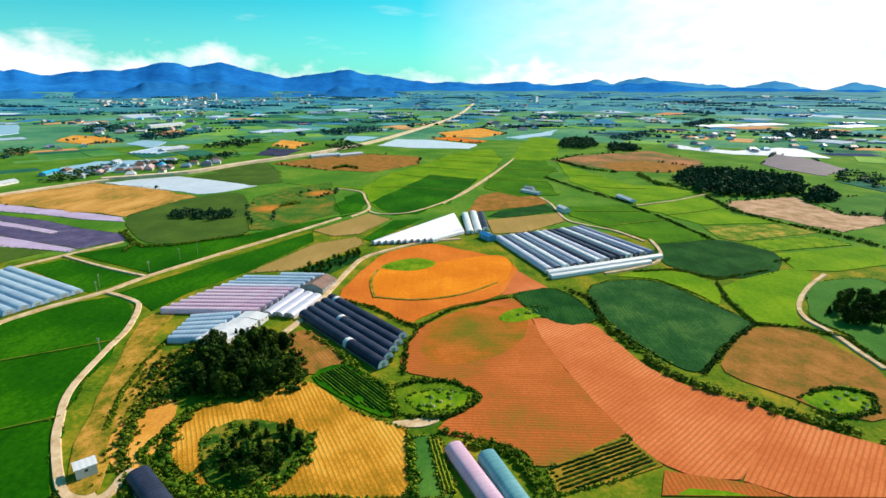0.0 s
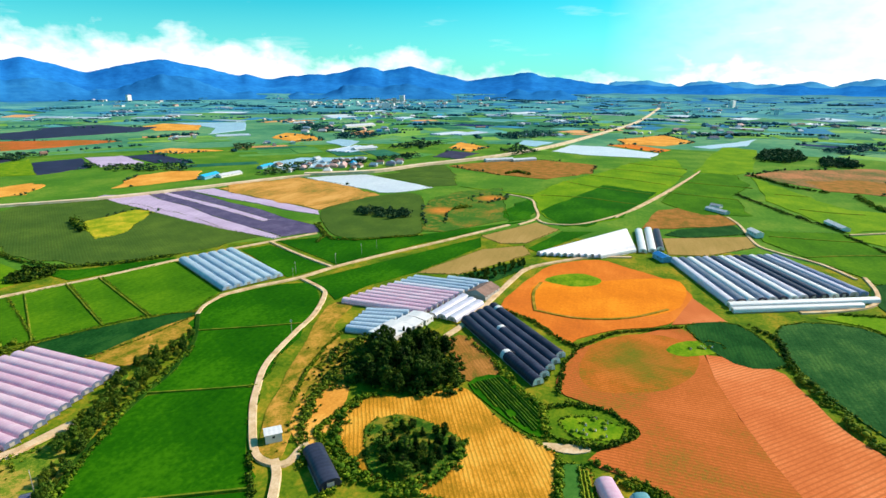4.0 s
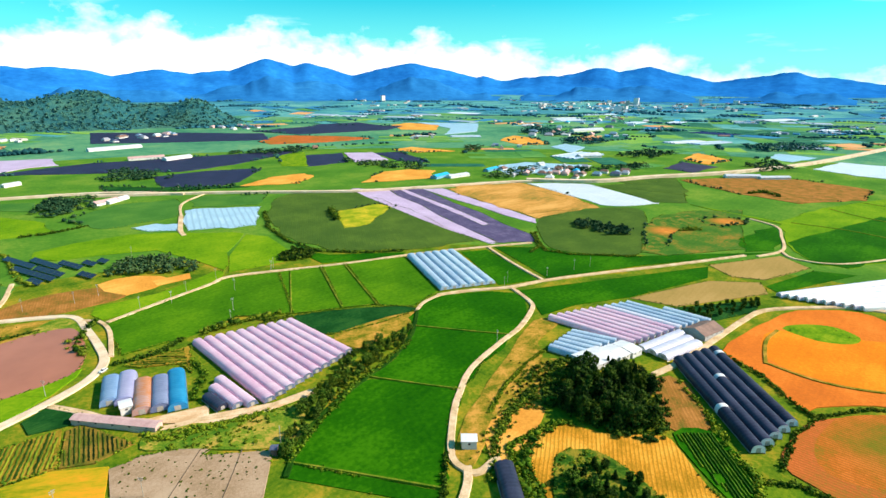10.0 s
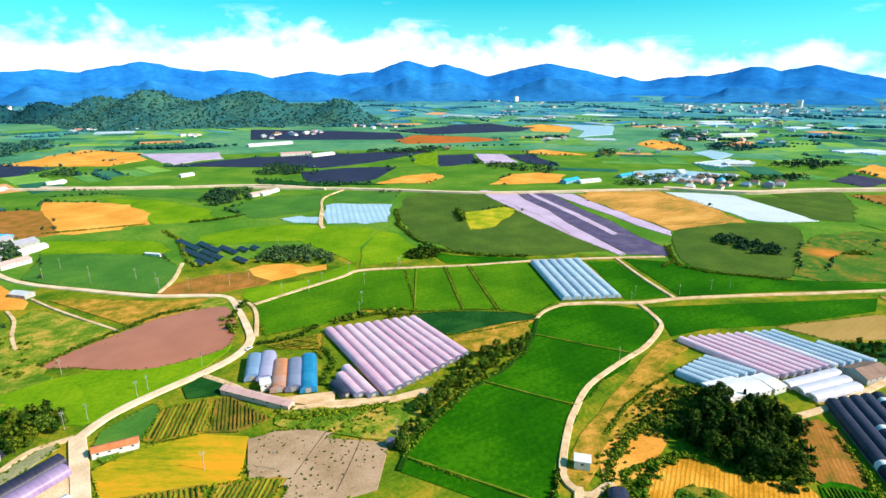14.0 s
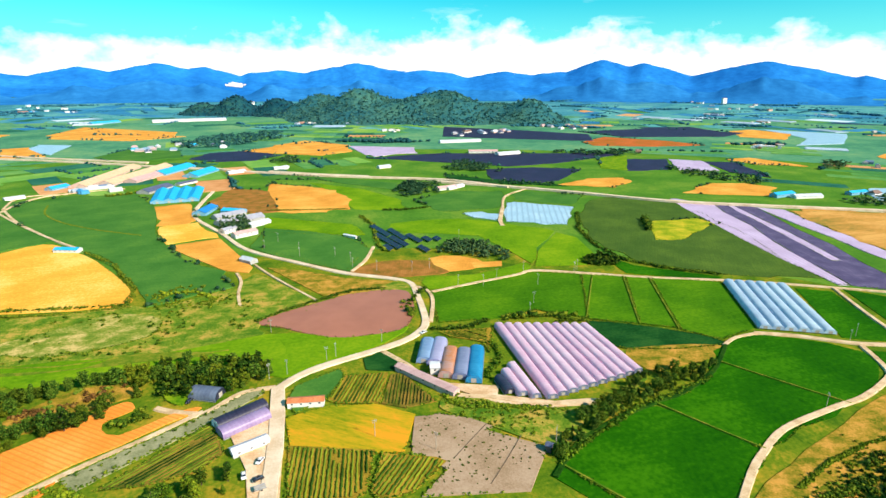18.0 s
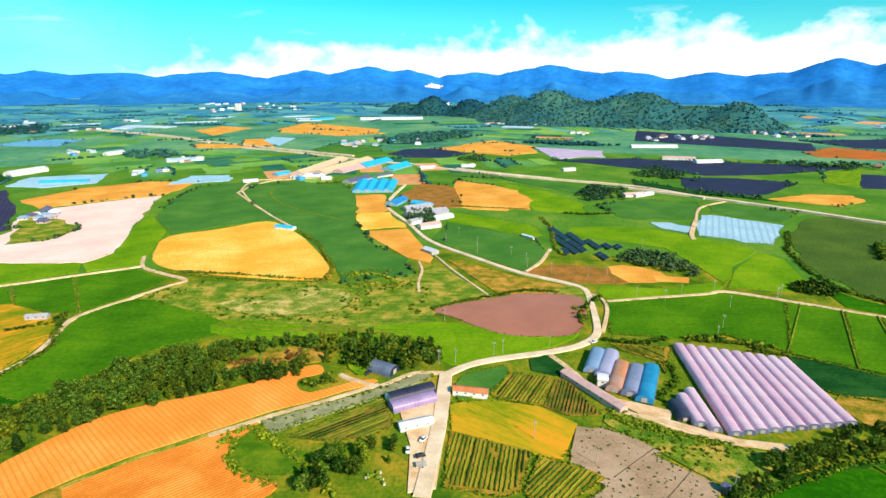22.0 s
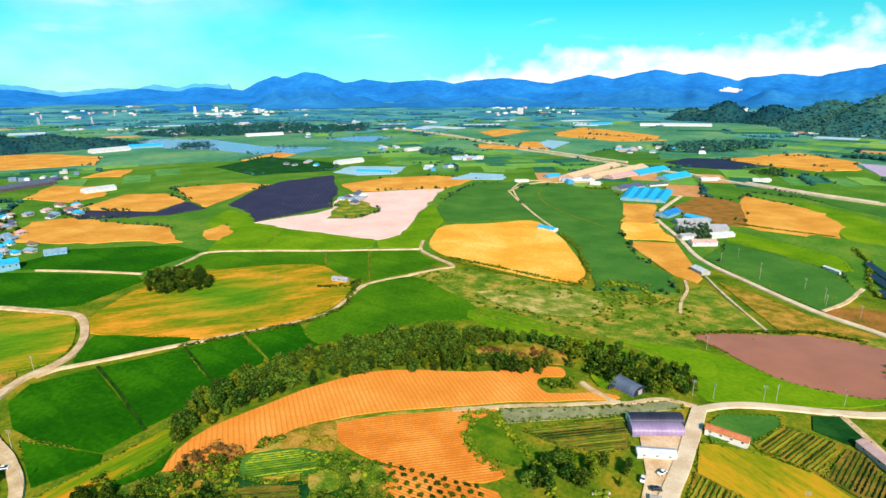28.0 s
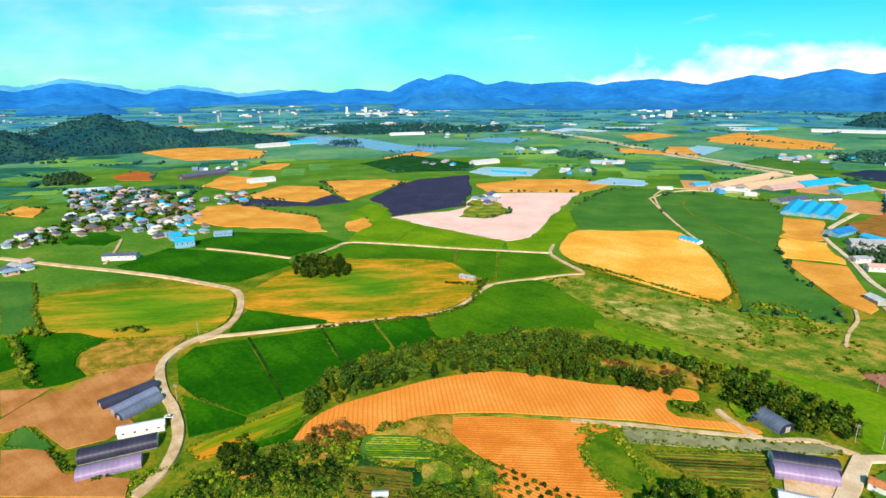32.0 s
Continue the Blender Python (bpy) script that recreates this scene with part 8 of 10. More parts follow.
hedge("hedge", "dark hedge round the hill field", [(-17.6, 227.1), (-18, 256), (-12, 276), (-20, 280), (-41, 303), (-64, 316)], 1.8, 1.6, "leaf_hedge", 1.6, 14, "hedge", 0.5)
hedge("hedge", "low hedge", [(-12, 278), (5, 301), (41, 320)], 1.5, 1.2, "leaf_hedge", 1.6, 14, "hedge", 0.5)
ribbon("bank", "weeds_dry", "dry grassy bank of the hill terrace", [(-42, 318), (-46, 336), (-48, 352), (-46, 370)], 1.8, 0.9, "bank")
ribbon("bank", "weeds_dry", "dry grassy bank of the hill terrace", [(-42, 319), (-15, 315), (13, 325), (36, 346)], 1.6, 0.9, "bank")
hedge("hedge", "round hedge of the grave lawn", [(-20.3, 212.5), (-10.8, 219.7), (4.3, 218.8), (14.4, 210.5), (14.7, 203.0), (3.9, 192.4), (-14.0, 191.4)], 2.2, 1.8, "leaf_hedge", 1.6, 18, "hedge", 0.5)
hedge("hedge", "bushes beside the black tunnels", [(-25.1, 237.8), (-24, 262), (-19, 269)], 2.5, 2, "leaf_hedge", 1.6, 14, "hedge", 0.5)
hedge("hedge", "hedge beside the black tunnels", [(-71, 268), (-51, 246), (-33.9, 222.9), (-22.7, 212.5), (-18.5, 191.4)], 3, 2.2, "leaf_light", 1.6, 14, "hedge", 0.5)
hedge("hedge", "hedge round the yard", [(-0.5, 182.3), (14.3, 177.8), (26.1, 170.7), (32.3, 158.7), (35.1, 147.7)], 2.5, 1.8, "leaf_hedge", 1.6, 14, "hedge", 0.5)
hedge("hedge", "green hedge", [(-12.2, 178.7), (-8.5, 147.4)], 3, 2, "leaf_light", 1.6, 14, "hedge", 0.5)
hedge("hedge", "bushes by the tunnels", [(7.8, 173.8), (20.1, 172.2), (28.9, 161.5), (30.6, 147.7)], 3, 1.6, "leaf_light", 1.6, 14, "hedge", 0.5)
hedge("hedge", "round hedge of the grave lawn", [(151, 207), (165, 214), (175, 215), (184, 209), (177, 197), (157.1, 192.1), (149, 203)], 2, 1.6, "leaf_hedge", 1.6, 14, "hedge", 0.5)
grove("dark pine standing in the crop field", [(221, 294), (239, 316), (258, 325), (271, 316), (243, 279), (222, 279)], 5.5, 7, ("leaf",))
wood("trees", "dark pine wood", [(321, 763), (358, 813), (403, 830), (444, 795), (479, 758), (467, 715), (428, 657), (361, 638), (325, 648), (306, 691)], 8, 11, "leaf_mid", 30, 1.4)
wood("trees", "dark trees", [(416, 633), (477, 695), (463, 641), (433, 609), (404, 602)], 6, 8, "leaf_mid", 30, 1.2)
hedge("hedge", "dark hedge line", [(310, 644), (303, 564), (324, 509), (343, 481), (360, 432)], 5, 3, "leaf_hedge", 1.6, 14, "hedge", 0.5)
hedge("hedge", "dark hedge line", [(204, 583), (218, 525), (229, 455)], 3, 2, "leaf_hedge", 1.6, 14, "hedge", 0.5)
hedge("hedge", "dark hedge line", [(143, 772), (176, 668), (199, 618), (208, 597)], 4, 3, "leaf_hedge", 1.6, 14, "hedge", 0.5)
hedge("hedge", "dark tree line", [(283, 800), (281, 718), (306, 691)], 6, 5, "leaf_hedge", 1.6, 14, "hedge", 0.9)
hedge("hedge", "dark tree line", [(193, 947), (222, 853), (256, 820)], 5, 4, "leaf_hedge", 1.6, 14, "hedge", 0.9)
wood("trees", "dark grove far off", [(237, 1143), (282, 1306), (342, 1309), (318, 1167), (276, 1115)], 10, 9, "leaf_mid", 30, 1.5)
wood("trees", "dark grove far off", [(319, 1089), (354, 1190), (401, 1171), (375, 1091)], 9, 8, "leaf_mid", 30, 1.5)
hedge("hedge", "dark clump in the brown field", [(-167, 840), (-155, 870), (-131, 841)], 6, 5, "leaf_hedge", 1.6, 24, "hedge", 0.9)
hedge("hedge", "dark clump", [(247, 393), (262, 400)], 4, 4, "leaf_hedge", 1.6, 26, "hedge", 0.5)
grove("small orchard tree in a row", [(-106, 361), (-66, 419), (-63, 401), (-81, 355)], 5.0, 3.8, ("leaf",), single=0)
grove("bushy tree of the thicket along the paddy", [(-219, 174), (-222, 194), (-215, 214), (-221, 231), (-210, 216), (-199, 176), (-198, 163), (-190.8, 141.6), (-182.5, 124.9), (-175.4, 110.4), (-167.6, 100.6), (-167.8, 97.0), (-181.4, 108.9), (-197.3, 132.1), (-209, 157)], 3.9, 4.4, ("leaf", "leaf_ever", "leaf_wood"), single=0)
hedge("hedge", "low bushes along the paddy", [(-169.1, 102.8), (-180.2, 125.2), (-194, 158), (-197, 176), (-207, 213)], 2.5, 2, "leaf_light", 1.6, 14, "hedge", 0.5)
hedge("hedge", "dark trees behind the film tunnels", [(-308, 139), (-307, 162), (-299, 187)], 4, 4.5, "leaf_hedge", 1.6, 26, "hedge", 0.6)
hedge("hedge", "bushes along the track", [(-106.3, 125.1), (-118.3, 139.1), (-123.7, 147.8)], 2, 1.6, "leaf_hedge", 1.6, 14, "hedge", 0.5)
hedge("hedge", "bushes round the stubble field", [(-87.0, 134.9), (-84.5, 142.5), (-107.6, 168.6), (-102.9, 189.8), (-96.9, 200.5)], 3.0, 1.4, "leaf_light", 1.6, 14, "hedge", 0.5)
hedge("hedge", "dark bushes", [(-282, 475), (-252, 430), (-247, 411)], 3, 2.5, "leaf_hedge", 1.6, 14, "hedge", 0.5)
wood("trees", "dark bushes in the olive field", [(-267, 523), (-268, 549), (-215, 548), (-207, 528), (-225, 512)], 6, 5, "leaf_mid", 30, 0.9)
hedge("hedge", "dark bushes", [(-171, 578), (-158, 594)], 5, 4, "leaf_hedge", 1.6, 24, "hedge", 0.8)
wood("trees", "dark bushes by the track", [(-394, 246), (-419, 275), (-397, 288), (-379, 275)], 5, 4, "leaf", 40, 0.8)
hedge("hedge", "dark hedge below the olive field", [(-443, 291), (-395, 290), (-359, 314), (-337, 342)], 4, 2.5, "leaf_hedge", 1.6, 14, "hedge", 0.5)
hedge("hedge", "dark hedge", [(-284, 470), (-241, 425), (-218, 429), (-169, 463)], 3, 2, "leaf_hedge", 1.6, 14, "hedge", 0.5)
hedge("hedge", "dark hedge", [(-570, 347), (-502, 308), (-443, 291)], 4, 2.5, "leaf_hedge", 1.6, 14, "hedge", 0.5)
wood("trees", "dark scrub beside the panels", [(-464, 140), (-497, 164), (-474, 193), (-443, 203), (-426, 192), (-444, 165)], 6, 5, "leaf_mid", 30, 0.8)
hedge("hedge", "dark tree clump", [(-515, 400), (-473, 375)], 5, 7, "leaf_hedge", 1.6, 30, "hedge", 0.9)
wood("trees", "dark trees by the highway", [(-772, 175), (-836, 206), (-774, 219), (-720, 185)], 7, 6, "leaf_mid", 30, 1)
hedge("hedge", "dark bushes", [(-630, 96), (-585, 102), (-504, 92), (-480, 97)], 4, 3, "leaf_hedge", 1.6, 14, "hedge", 0.5)
hedge("hedge", "dark bush on the pond bank", [(-356, 82), (-330, 82)], 5, 4, "leaf_hedge", 1.6, 26, "hedge", 0.5)
hedge("hedge", "dark hedge", [(-689, -9), (-678, 37), (-670, 87)], 2.5, 1.8, "leaf_hedge", 1.6, 14, "hedge", 0.5)
hedge("hedge", "dark hedge", [(-650, 127), (-644, 155), (-652, 188)], 4, 3, "leaf_hedge", 1.6, 14, "hedge", 0.7)
hedge("hedge", "dark hedge round the golden field", [(-425, -227), (-418, -170), (-407, -104), (-440, -104), (-514, -135), (-557, -167)], 3, 2.2, "leaf_hedge", 1.6, 14, "hedge", 0.5)
hedge("hedge", "dark hedge round the golden field", [(-425, -248), (-415, -208), (-403, -147), (-403, -101)], 2.5, 2, "leaf_hedge", 1.6, 14, "hedge", 0.5)
hedge("hedge", "green bushes", [(-417, -86), (-424, -63), (-402, -45)], 5, 3, "leaf_light", 1.6, 14, "hedge", 0.5)
hedge("hedge", "dark trees by the factory", [(-839, -211), (-858, -180)], 6, 5, "leaf_hedge", 1.6, 26, "hedge", 0.9)
wood("trees", "dark trees by the sheds", [(-612, -54), (-647, -53), (-649, -30), (-610, -25), (-592, -37)], 5, 7, "leaf_mid", 30, 0.9)
hedge("hedge", "dark bushes", [(-141.4, -168.5), (-147.6, -169.9), (-151.2, -163.2)], 3, 2, "leaf_hedge", 1.6, 14, "hedge", 0.5)
hedge("hedge", "green hedge round the hollow", [(-200.0, -100.2), (-208.9, -101.3), (-213.5, -91.9), (-201.3, -76.3), (-185.8, -58.6), (-168.8, -43.8)], 3.5, 2.2, "leaf_light", 1.6, 14, "hedge", 0.5)
hedge("hedge", "grassy bank of the oval field", [(-338, -264), (-290, -238), (-264, -239), (-246, -247), (-221, -263), (-191, -285)], 4, 1.7, "leaf_hedge", 1.6, 14, "hedge", 0.5)
grove("dark tree of the small grove in the oval field", [(-238, -386), (-257, -417), (-273, -419), (-290, -395), (-282, -364), (-264, -353), (-245, -364)], 5.5, 7, ("leaf",))
hedge("hedge", "dark bush", [(-101, -374), (-108, -375), (-113, -361)], 5, 3.5, "leaf_hedge", 1.6, 24, "hedge", 0.5)
hedge("hedge", "dark trees", [(-46, -329), (-49, -371), (-52, -413), (-61, -416), (-66, -398)], 4, 5, "leaf_hedge", 1.6, 24, "hedge", 0.7)
hedge("hedge", "dark bushes", [(-310, -282), (-322, -262), (-338, -262)], 4, 3, "leaf_hedge", 1.6, 14, "hedge", 0.5)
hedge("hedge", "dark hedge", [(-87, -524), (-80, -484), (-71, -447), (-67, -409)], 2.5, 2, "leaf_hedge", 1.6, 14, "hedge", 0.5)
hedge("hedge", "dark bushes", [(-38, -261), (-38.0, -244.7), (-46.6, -225.1)], 3, 2, "leaf_hedge", 1.6, 14, "hedge", 0.5)
hedge("hedge", "bushes by the road", [(-50.6, -206.1), (-57.2, -213.5), (-67.6, -212.2), (-70.9, -198.5), (-83.8, -186.9)], 4, 2.4, "leaf_light", 1.6, 14, "hedge", 0.5)
hedge("hedge", "dark bushes", [(-90.3, -209.5), (-97.3, -207.8), (-95.8, -197.7)], 4, 4, "leaf_hedge", 1.6, 26, "hedge", 0.5)
hedge("hedge", "reddish bushes", [(-122.8, -189.2), (-132.3, -185.2), (-135.2, -172.4), (-123.4, -173.2), (-116.3, -184.0)], 5, 4, "leaf_red", 1.6, 26, "hedge", 0.5)
hedge("hedge", "dark bushes", [(-141.7, -168.4), (-151.5, -164.1)], 4, 3.5, "leaf_hedge", 1.6, 26, "hedge", 0.5)
hedge("hedge", "green shrubs", [(-150.5, -132.0), (-150.2, -116.6), (-151.0, -105.9)], 4, 2.6, "leaf_light", 1.6, 22, "hedge", 0.5)
hedge("hedge", "green hedge round the hollow", [(-204.6, -96.2), (-190.4, -93.8), (-180.5, -83.3), (-175.8, -69.1)], 3, 2.0, "leaf_light", 1.6, 14, "hedge", 0.5)
hedge("hedge", "dark bushes in the orange field", [(-254, -80), (-252, -71), (-254, -65), (-263, -70)], 5, 3, "leaf_hedge", 1.6, 24, "hedge", 0.5)
hedge("hedge", "reddish shrubs", [(-272, -125), (-272, -106), (-284, -89)], 5, 3, "leaf_red", 1.6, 18, "hedge", 0.5)
hedge("hedge", "row of young trees", [(-210.8, -83.2), (-222.4, -65.7), (-235.8, -46.9), (-250, -29)], 0.8, 1.6, "leaf_hedge", 4, 18, "hedge", 0.4)
hedge("hedge", "row of young trees", [(-216.7, -86.0), (-227.7, -67.6), (-240.9, -48.3), (-254, -30)], 0.8, 1.6, "leaf_hedge", 4, 18, "hedge", 0.4)
wood("trees", "dark grove", [(-223, -1100), (-246, -1185), (-290, -1241), (-296, -1126), (-273, -1059)], 8, 8, "leaf_mid", 30, 1.2)
field("orchard_floor", "soil_dotted", "bare orchard ground", [(-158.0, -114.5), (-161.6, -98.8), (-163.8, -82.2), (-165.8, -67.8), (-160.0, -61.8), (-134.0, -98.1)], 0, 1)
def fruit_bush(x, y):
    """One round orchard bush: a short stem under a ball of leaves with gaps."""
    e = new("fruit_bush")
    e.location = (x, y, 0.5)
    tagged(e, "small round dark green orchard bush on bare soil", "orchard bush", "orchard bushes")
    part("stem", box_mesh("stem", -0.08, 0.08, -0.08, 0.08, -0.1, 0.7, 0.02), M["bark"], e)
    c = [(0.35 * rng.normal(), 0.35 * rng.normal(), 0.9 + 0.25 * rng.normal()) for _ in range(5)]
    v, f = leaves(c, [(0.75, 0.75, 0.65)] * 5, 34, 0.22, 0.7)
    ob = new("crown", raw_mesh("crown", v, f, M["leaf"]))
    ob.parent = e


for i in range(9):
    for j in range(5):
        fruit_bush(-158.1 - 0.68 * i + 3.15 * j + 0.25 * rng.normal(), -111.2 + 4.5 * i + 3.4 * j + 0.25 * rng.normal())
grove("bushy tree beside the farmyard", [(-182.0, -64.5), (-192.3, -56.9), (-195.5, -46.7), (-202.1, -33.5), (-203.0, -21.5), (-196.0, -21.1), (-175.9, -46.8), (-170.2, -59.6)], 5.0, 6, ("leaf", "leaf_wood", "leaf_wood", "leaf_light"))
grove("bushy tree of the shrub land", [(-83.4, -202.3), (-91.0, -203.5), (-96.1, -191.5), (-94.3, -180.5), (-87.3, -180.6), (-79.8, -191.1)], 6.0, 5, ("leaf", "leaf"), single=0)
grove("bushy tree of the shrub land", [(-118.9, -190.0), (-127.0, -189.1), (-131.6, -175.6), (-124.0, -166.5), (-114.9, -173.0), (-113.0, -181.8)], 5.0, 5, ("leaf", "leaf_red"), single=0)
hedge("hedge", "dark hedge behind the film tunnels", [(-300, 172), (-291, 189), (-295, 169)], 2, 1.5, "leaf_hedge", 1.6, 14, "hedge", 0.5)
bushes("low scattered bushes of the wet meadow", [(-372, -229), (-400, -211), (-405, -147), (-406, -99), (-395, -81), (-421, -26), (-380, -20), (-335, -20), (-326, -88), (-332, -152), (-345, -199)], 5, 1.5, ("leaf_light", "leaf_hedge"), 0.12)
bushes("low bushes along the meadow track", [(-425, -95), (-440, -60), (-405, -30), (-385, -45), (-398, -85)], 4, 1.6, ("leaf_light", "leaf_hedge"), -0.1)
bushes("tangled bushes and young trees of the rough slope", [(-83, -198), (-112, -188), (-130, -165), (-118, -150), (-134, -132), (-148, -104), (-138, -96), (-62, -192)], 3.4, 2.5, ("leaf", "leaf_ever", "leaf", "leaf_hedge", "leaf_light"), -0.22)
bushes("weed tufts on the fallow field", [(-216, 56), (-214, 68), (-201, 79), (-187, 94), (-180, 101), (-160, 84), (-168, 46), (-180, 58), (-197, 49)], 3.4, 0.55, ("leaf_hedge",), 0.0, 0.2)
bushes("garden trees and bushes of the village", [(-95, -681), (-156, -752), (-196, -841), (-225, -1000), (-300, -985), (-344, -841), (-323, -766), (-290, -681), (-240, -610), (-195, -687), (-150, -663), (-114, -655)], 11, 6.0, ("leaf", "leaf_ever", "leaf_hedge"), -0.2, 0.7)
bushes("weedy growth on the terrace banks", [(-140, 237), (-122, 248), (-112, 200), (-104, 175), (-104, 158), (-113, 150), (-122, 170), (-131, 200)], 3.2, 1.0, ("leaf_hedge", "leaf_light"), -0.05, 0.3)
bushes("weedy growth below the film tunnels", [(-222, 68), (-231, 79), (-211, 105), (-205, 120), (-202, 138), (-213, 165), (-183, 121), (-182, 108), (-190, 96), (-210, 78)], 3.0, 1.1, ("leaf_light", "leaf_hedge"), -0.12, 0.3)
bushes("shrubs in the clearing of the wood", CLEARING, 4.5, 2.6, ("leaf_gold", "leaf_red", "leaf_wood"), -0.1, 0.45)
hedge("hedge", "dark bushes on the pond bank", [(-352, -18), (-366, 2), (-378, 24), (-390, 50), (-388, 74)], 3, 1.5, "leaf_hedge", 1.6, 14, "hedge", 0.5)
# leafy rows on the near plots
crop_rows("row_crop", "leafy green crop rows on brown soil", [(-212.7, -3.0), (-199.4, 31.0), (-177.7, 22.6), (-174.0, 17.6), (-179.0, -4.0)], 1.9, 79.3, 0.7, 1.1, "leaf_hedge")
crop_rows("row_crop", "leafy green crop rows on brown soil", [(-195.5, 35.0), (-187.0, 55.1), (-184.0, 58.1), (-171.6, 41.1), (-171.7, 28.5), (-176.3, 26.1)], 1.9, 50.1, 0.65, 1.05, "leaf_hedge")
crop_rows("row_crop", "leafy green crop rows beside the pale shed", [(-245.6, 17.8), (-265, 29), (-262, 50), (-235.0, 40.2), (-241.0, 21.0)], 1.9, 63.3, 0.65, 1.05, "leaf_hedge")
crop_rows("row_crop", "sparse dark crop rows on brown soil", [(-259, 52.6), (-259, 57.4), (-228.6, 66.8), (-228.2, 52.2), (-233.8, 42.4)], 1.7, 72.0, 0.5, 0.8, "leaf")
crop_rows("row_crop", "sparse crop rows beside the netted strip", [(-208.1, -73.0), (-240.0, -35.5), (-217.4, -30.0), (-208.2, -39.0), (-205.8, -56.8)], 1.9, 37.7, 0.55, 0.85, "leaf_hedge")
crop_rows("row_crop", "leafy rows of the narrow plot", [(-5.4, 177.0), (-0.9, 177.6), (4.4, 150.6), (0.9, 148.8)], 1.4, 11.9, 0.6, 0.9, "leaf_light")
crop_rows("row_crop", "leafy rows of the green plot", [(-58.0, 222.7), (-46.0, 233.4), (-24.0, 212.0), (-22.2, 194.1), (-35.4, 200.6)], 1.5, 40.0, 0.45, 0.9, "leaf_light")
crop_rows("row_crop", "dark green crop rows between ploughed fields", [(37.0, 160.6), (68.6, 179.4), (76.0, 163.3), (60.4, 157.0), (39.2, 149.6)], 1.9, 115.3, 0.6, 1.0, "leaf_hedge")
crop_rows("row_crop", "tall leafy vegetable rows", [(-130.6, -165.4), (-137.0, -166.8), (-149.0, -152.6), (-150.3, -141.4), (-142.9, -137.0), (-131.0, -146.4), (-126.0, -158.9)], 1.5, 40, 0.9, 1.0, "leaf_light")
crop_rows("row_crop", "dark vegetable rows", [(-115.3, -157.9), (-122.9, -151.5), (-131.5, -135.9), (-120.6, -125.4), (-106.3, -145.3)], 1.6, 34.3, 0.6, 0.9, "leaf")
crop_rows("row_crop", "green crop rows behind the barns", [(-301, 92), (-298, 122), (-270, 112), (-283, 113), (-294, 97)], 1.9, 128.0, 0.7, 1.1, "leaf_hedge")
field("lawn", "lime", "bright yellow-green lawn beside the hut", [(-277, -61), (-281, -56), (-272, -48), (-262, -50), (-268, -58)], 0, 3)
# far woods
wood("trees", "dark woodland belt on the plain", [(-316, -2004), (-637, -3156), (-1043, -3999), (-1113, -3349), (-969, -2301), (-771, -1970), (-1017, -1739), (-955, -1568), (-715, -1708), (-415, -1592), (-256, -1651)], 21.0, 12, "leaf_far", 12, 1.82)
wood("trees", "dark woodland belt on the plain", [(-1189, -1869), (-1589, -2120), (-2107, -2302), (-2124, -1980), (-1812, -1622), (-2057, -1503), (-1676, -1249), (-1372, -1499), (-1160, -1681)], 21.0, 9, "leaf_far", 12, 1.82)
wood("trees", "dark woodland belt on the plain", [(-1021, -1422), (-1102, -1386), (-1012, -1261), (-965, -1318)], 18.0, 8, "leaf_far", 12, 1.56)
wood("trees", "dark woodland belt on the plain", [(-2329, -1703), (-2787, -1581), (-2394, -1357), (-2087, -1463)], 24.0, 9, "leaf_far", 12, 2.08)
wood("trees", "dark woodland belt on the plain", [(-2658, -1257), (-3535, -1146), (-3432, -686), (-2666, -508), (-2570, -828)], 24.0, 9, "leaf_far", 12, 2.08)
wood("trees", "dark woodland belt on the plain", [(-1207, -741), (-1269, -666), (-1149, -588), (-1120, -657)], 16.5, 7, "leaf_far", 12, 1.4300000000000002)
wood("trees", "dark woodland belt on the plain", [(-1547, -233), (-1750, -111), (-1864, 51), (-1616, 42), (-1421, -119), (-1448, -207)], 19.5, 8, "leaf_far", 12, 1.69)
wood("trees", "dark woodland belt on the plain", [(-1149, 5), (-1195, 62), (-1091, 61), (-1105, 14)], 15.0, 7, "leaf_mid", 12, 1.3)
wood("trees", "dark woodland belt on the plain", [(-762, 168), (-838, 203), (-808, 250), (-743, 229), (-718, 174)], 12.0, 6, "leaf_mid", 12, 1.04)
wood("trees", "dark woodland belt on the plain", [(-999, 313), (-948, 380), (-881, 395), (-928, 307)], 15.0, 6, "leaf_mid", 12, 1.3)
wood("trees", "dark woodland belt on the plain", [(-1010, 330), (-1039, 372), (-958, 393), (-893, 355), (-923, 319)], 13.5, 6, "leaf_mid", 12, 1.17)
wood("trees", "dark woodland belt on the plain", [(-1117, 591), (-1102, 748), (-1023, 788), (-1012, 686)], 18.0, 7, "leaf_mid", 12, 1.56)
wood("trees", "dark woodland belt on the plain", [(-758, 948), (-837, 1066), (-771, 1042), (-729, 968)], 16.5, 7, "leaf_mid", 12, 1.4300000000000002)
wood("trees", "dark woodland belt on the plain", [(-864, 695), (-686, 752), (-649, 711), (-723, 676)], 15.0, 6, "leaf_mid", 12, 1.3)
wood("trees", "dark woodland belt on the plain", [(-522, 721), (-529, 857), (-474, 777), (-499, 709)], 13.5, 8, "leaf_mid", 12, 1.17)
wood("trees", "dark woodland belt on the plain", [(-517, 852), (-428, 925), (-385, 1042), (-362, 978), (-423, 855)], 13.5, 6, "leaf_mid", 12, 1.17)
wood("trees", "dark woodland belt on the plain", [(-466, 1113), (-482, 1244), (-388, 1224), (-389, 1116)], 18.0, 7, "leaf_mid", 12, 1.56)
wood("trees", "dark woodland belt on the plain", [(-232, 1123), (-221, 1256), (-165, 1126), (-200, 1067)], 16.5, 7, "leaf_mid", 12, 1.4300000000000002)
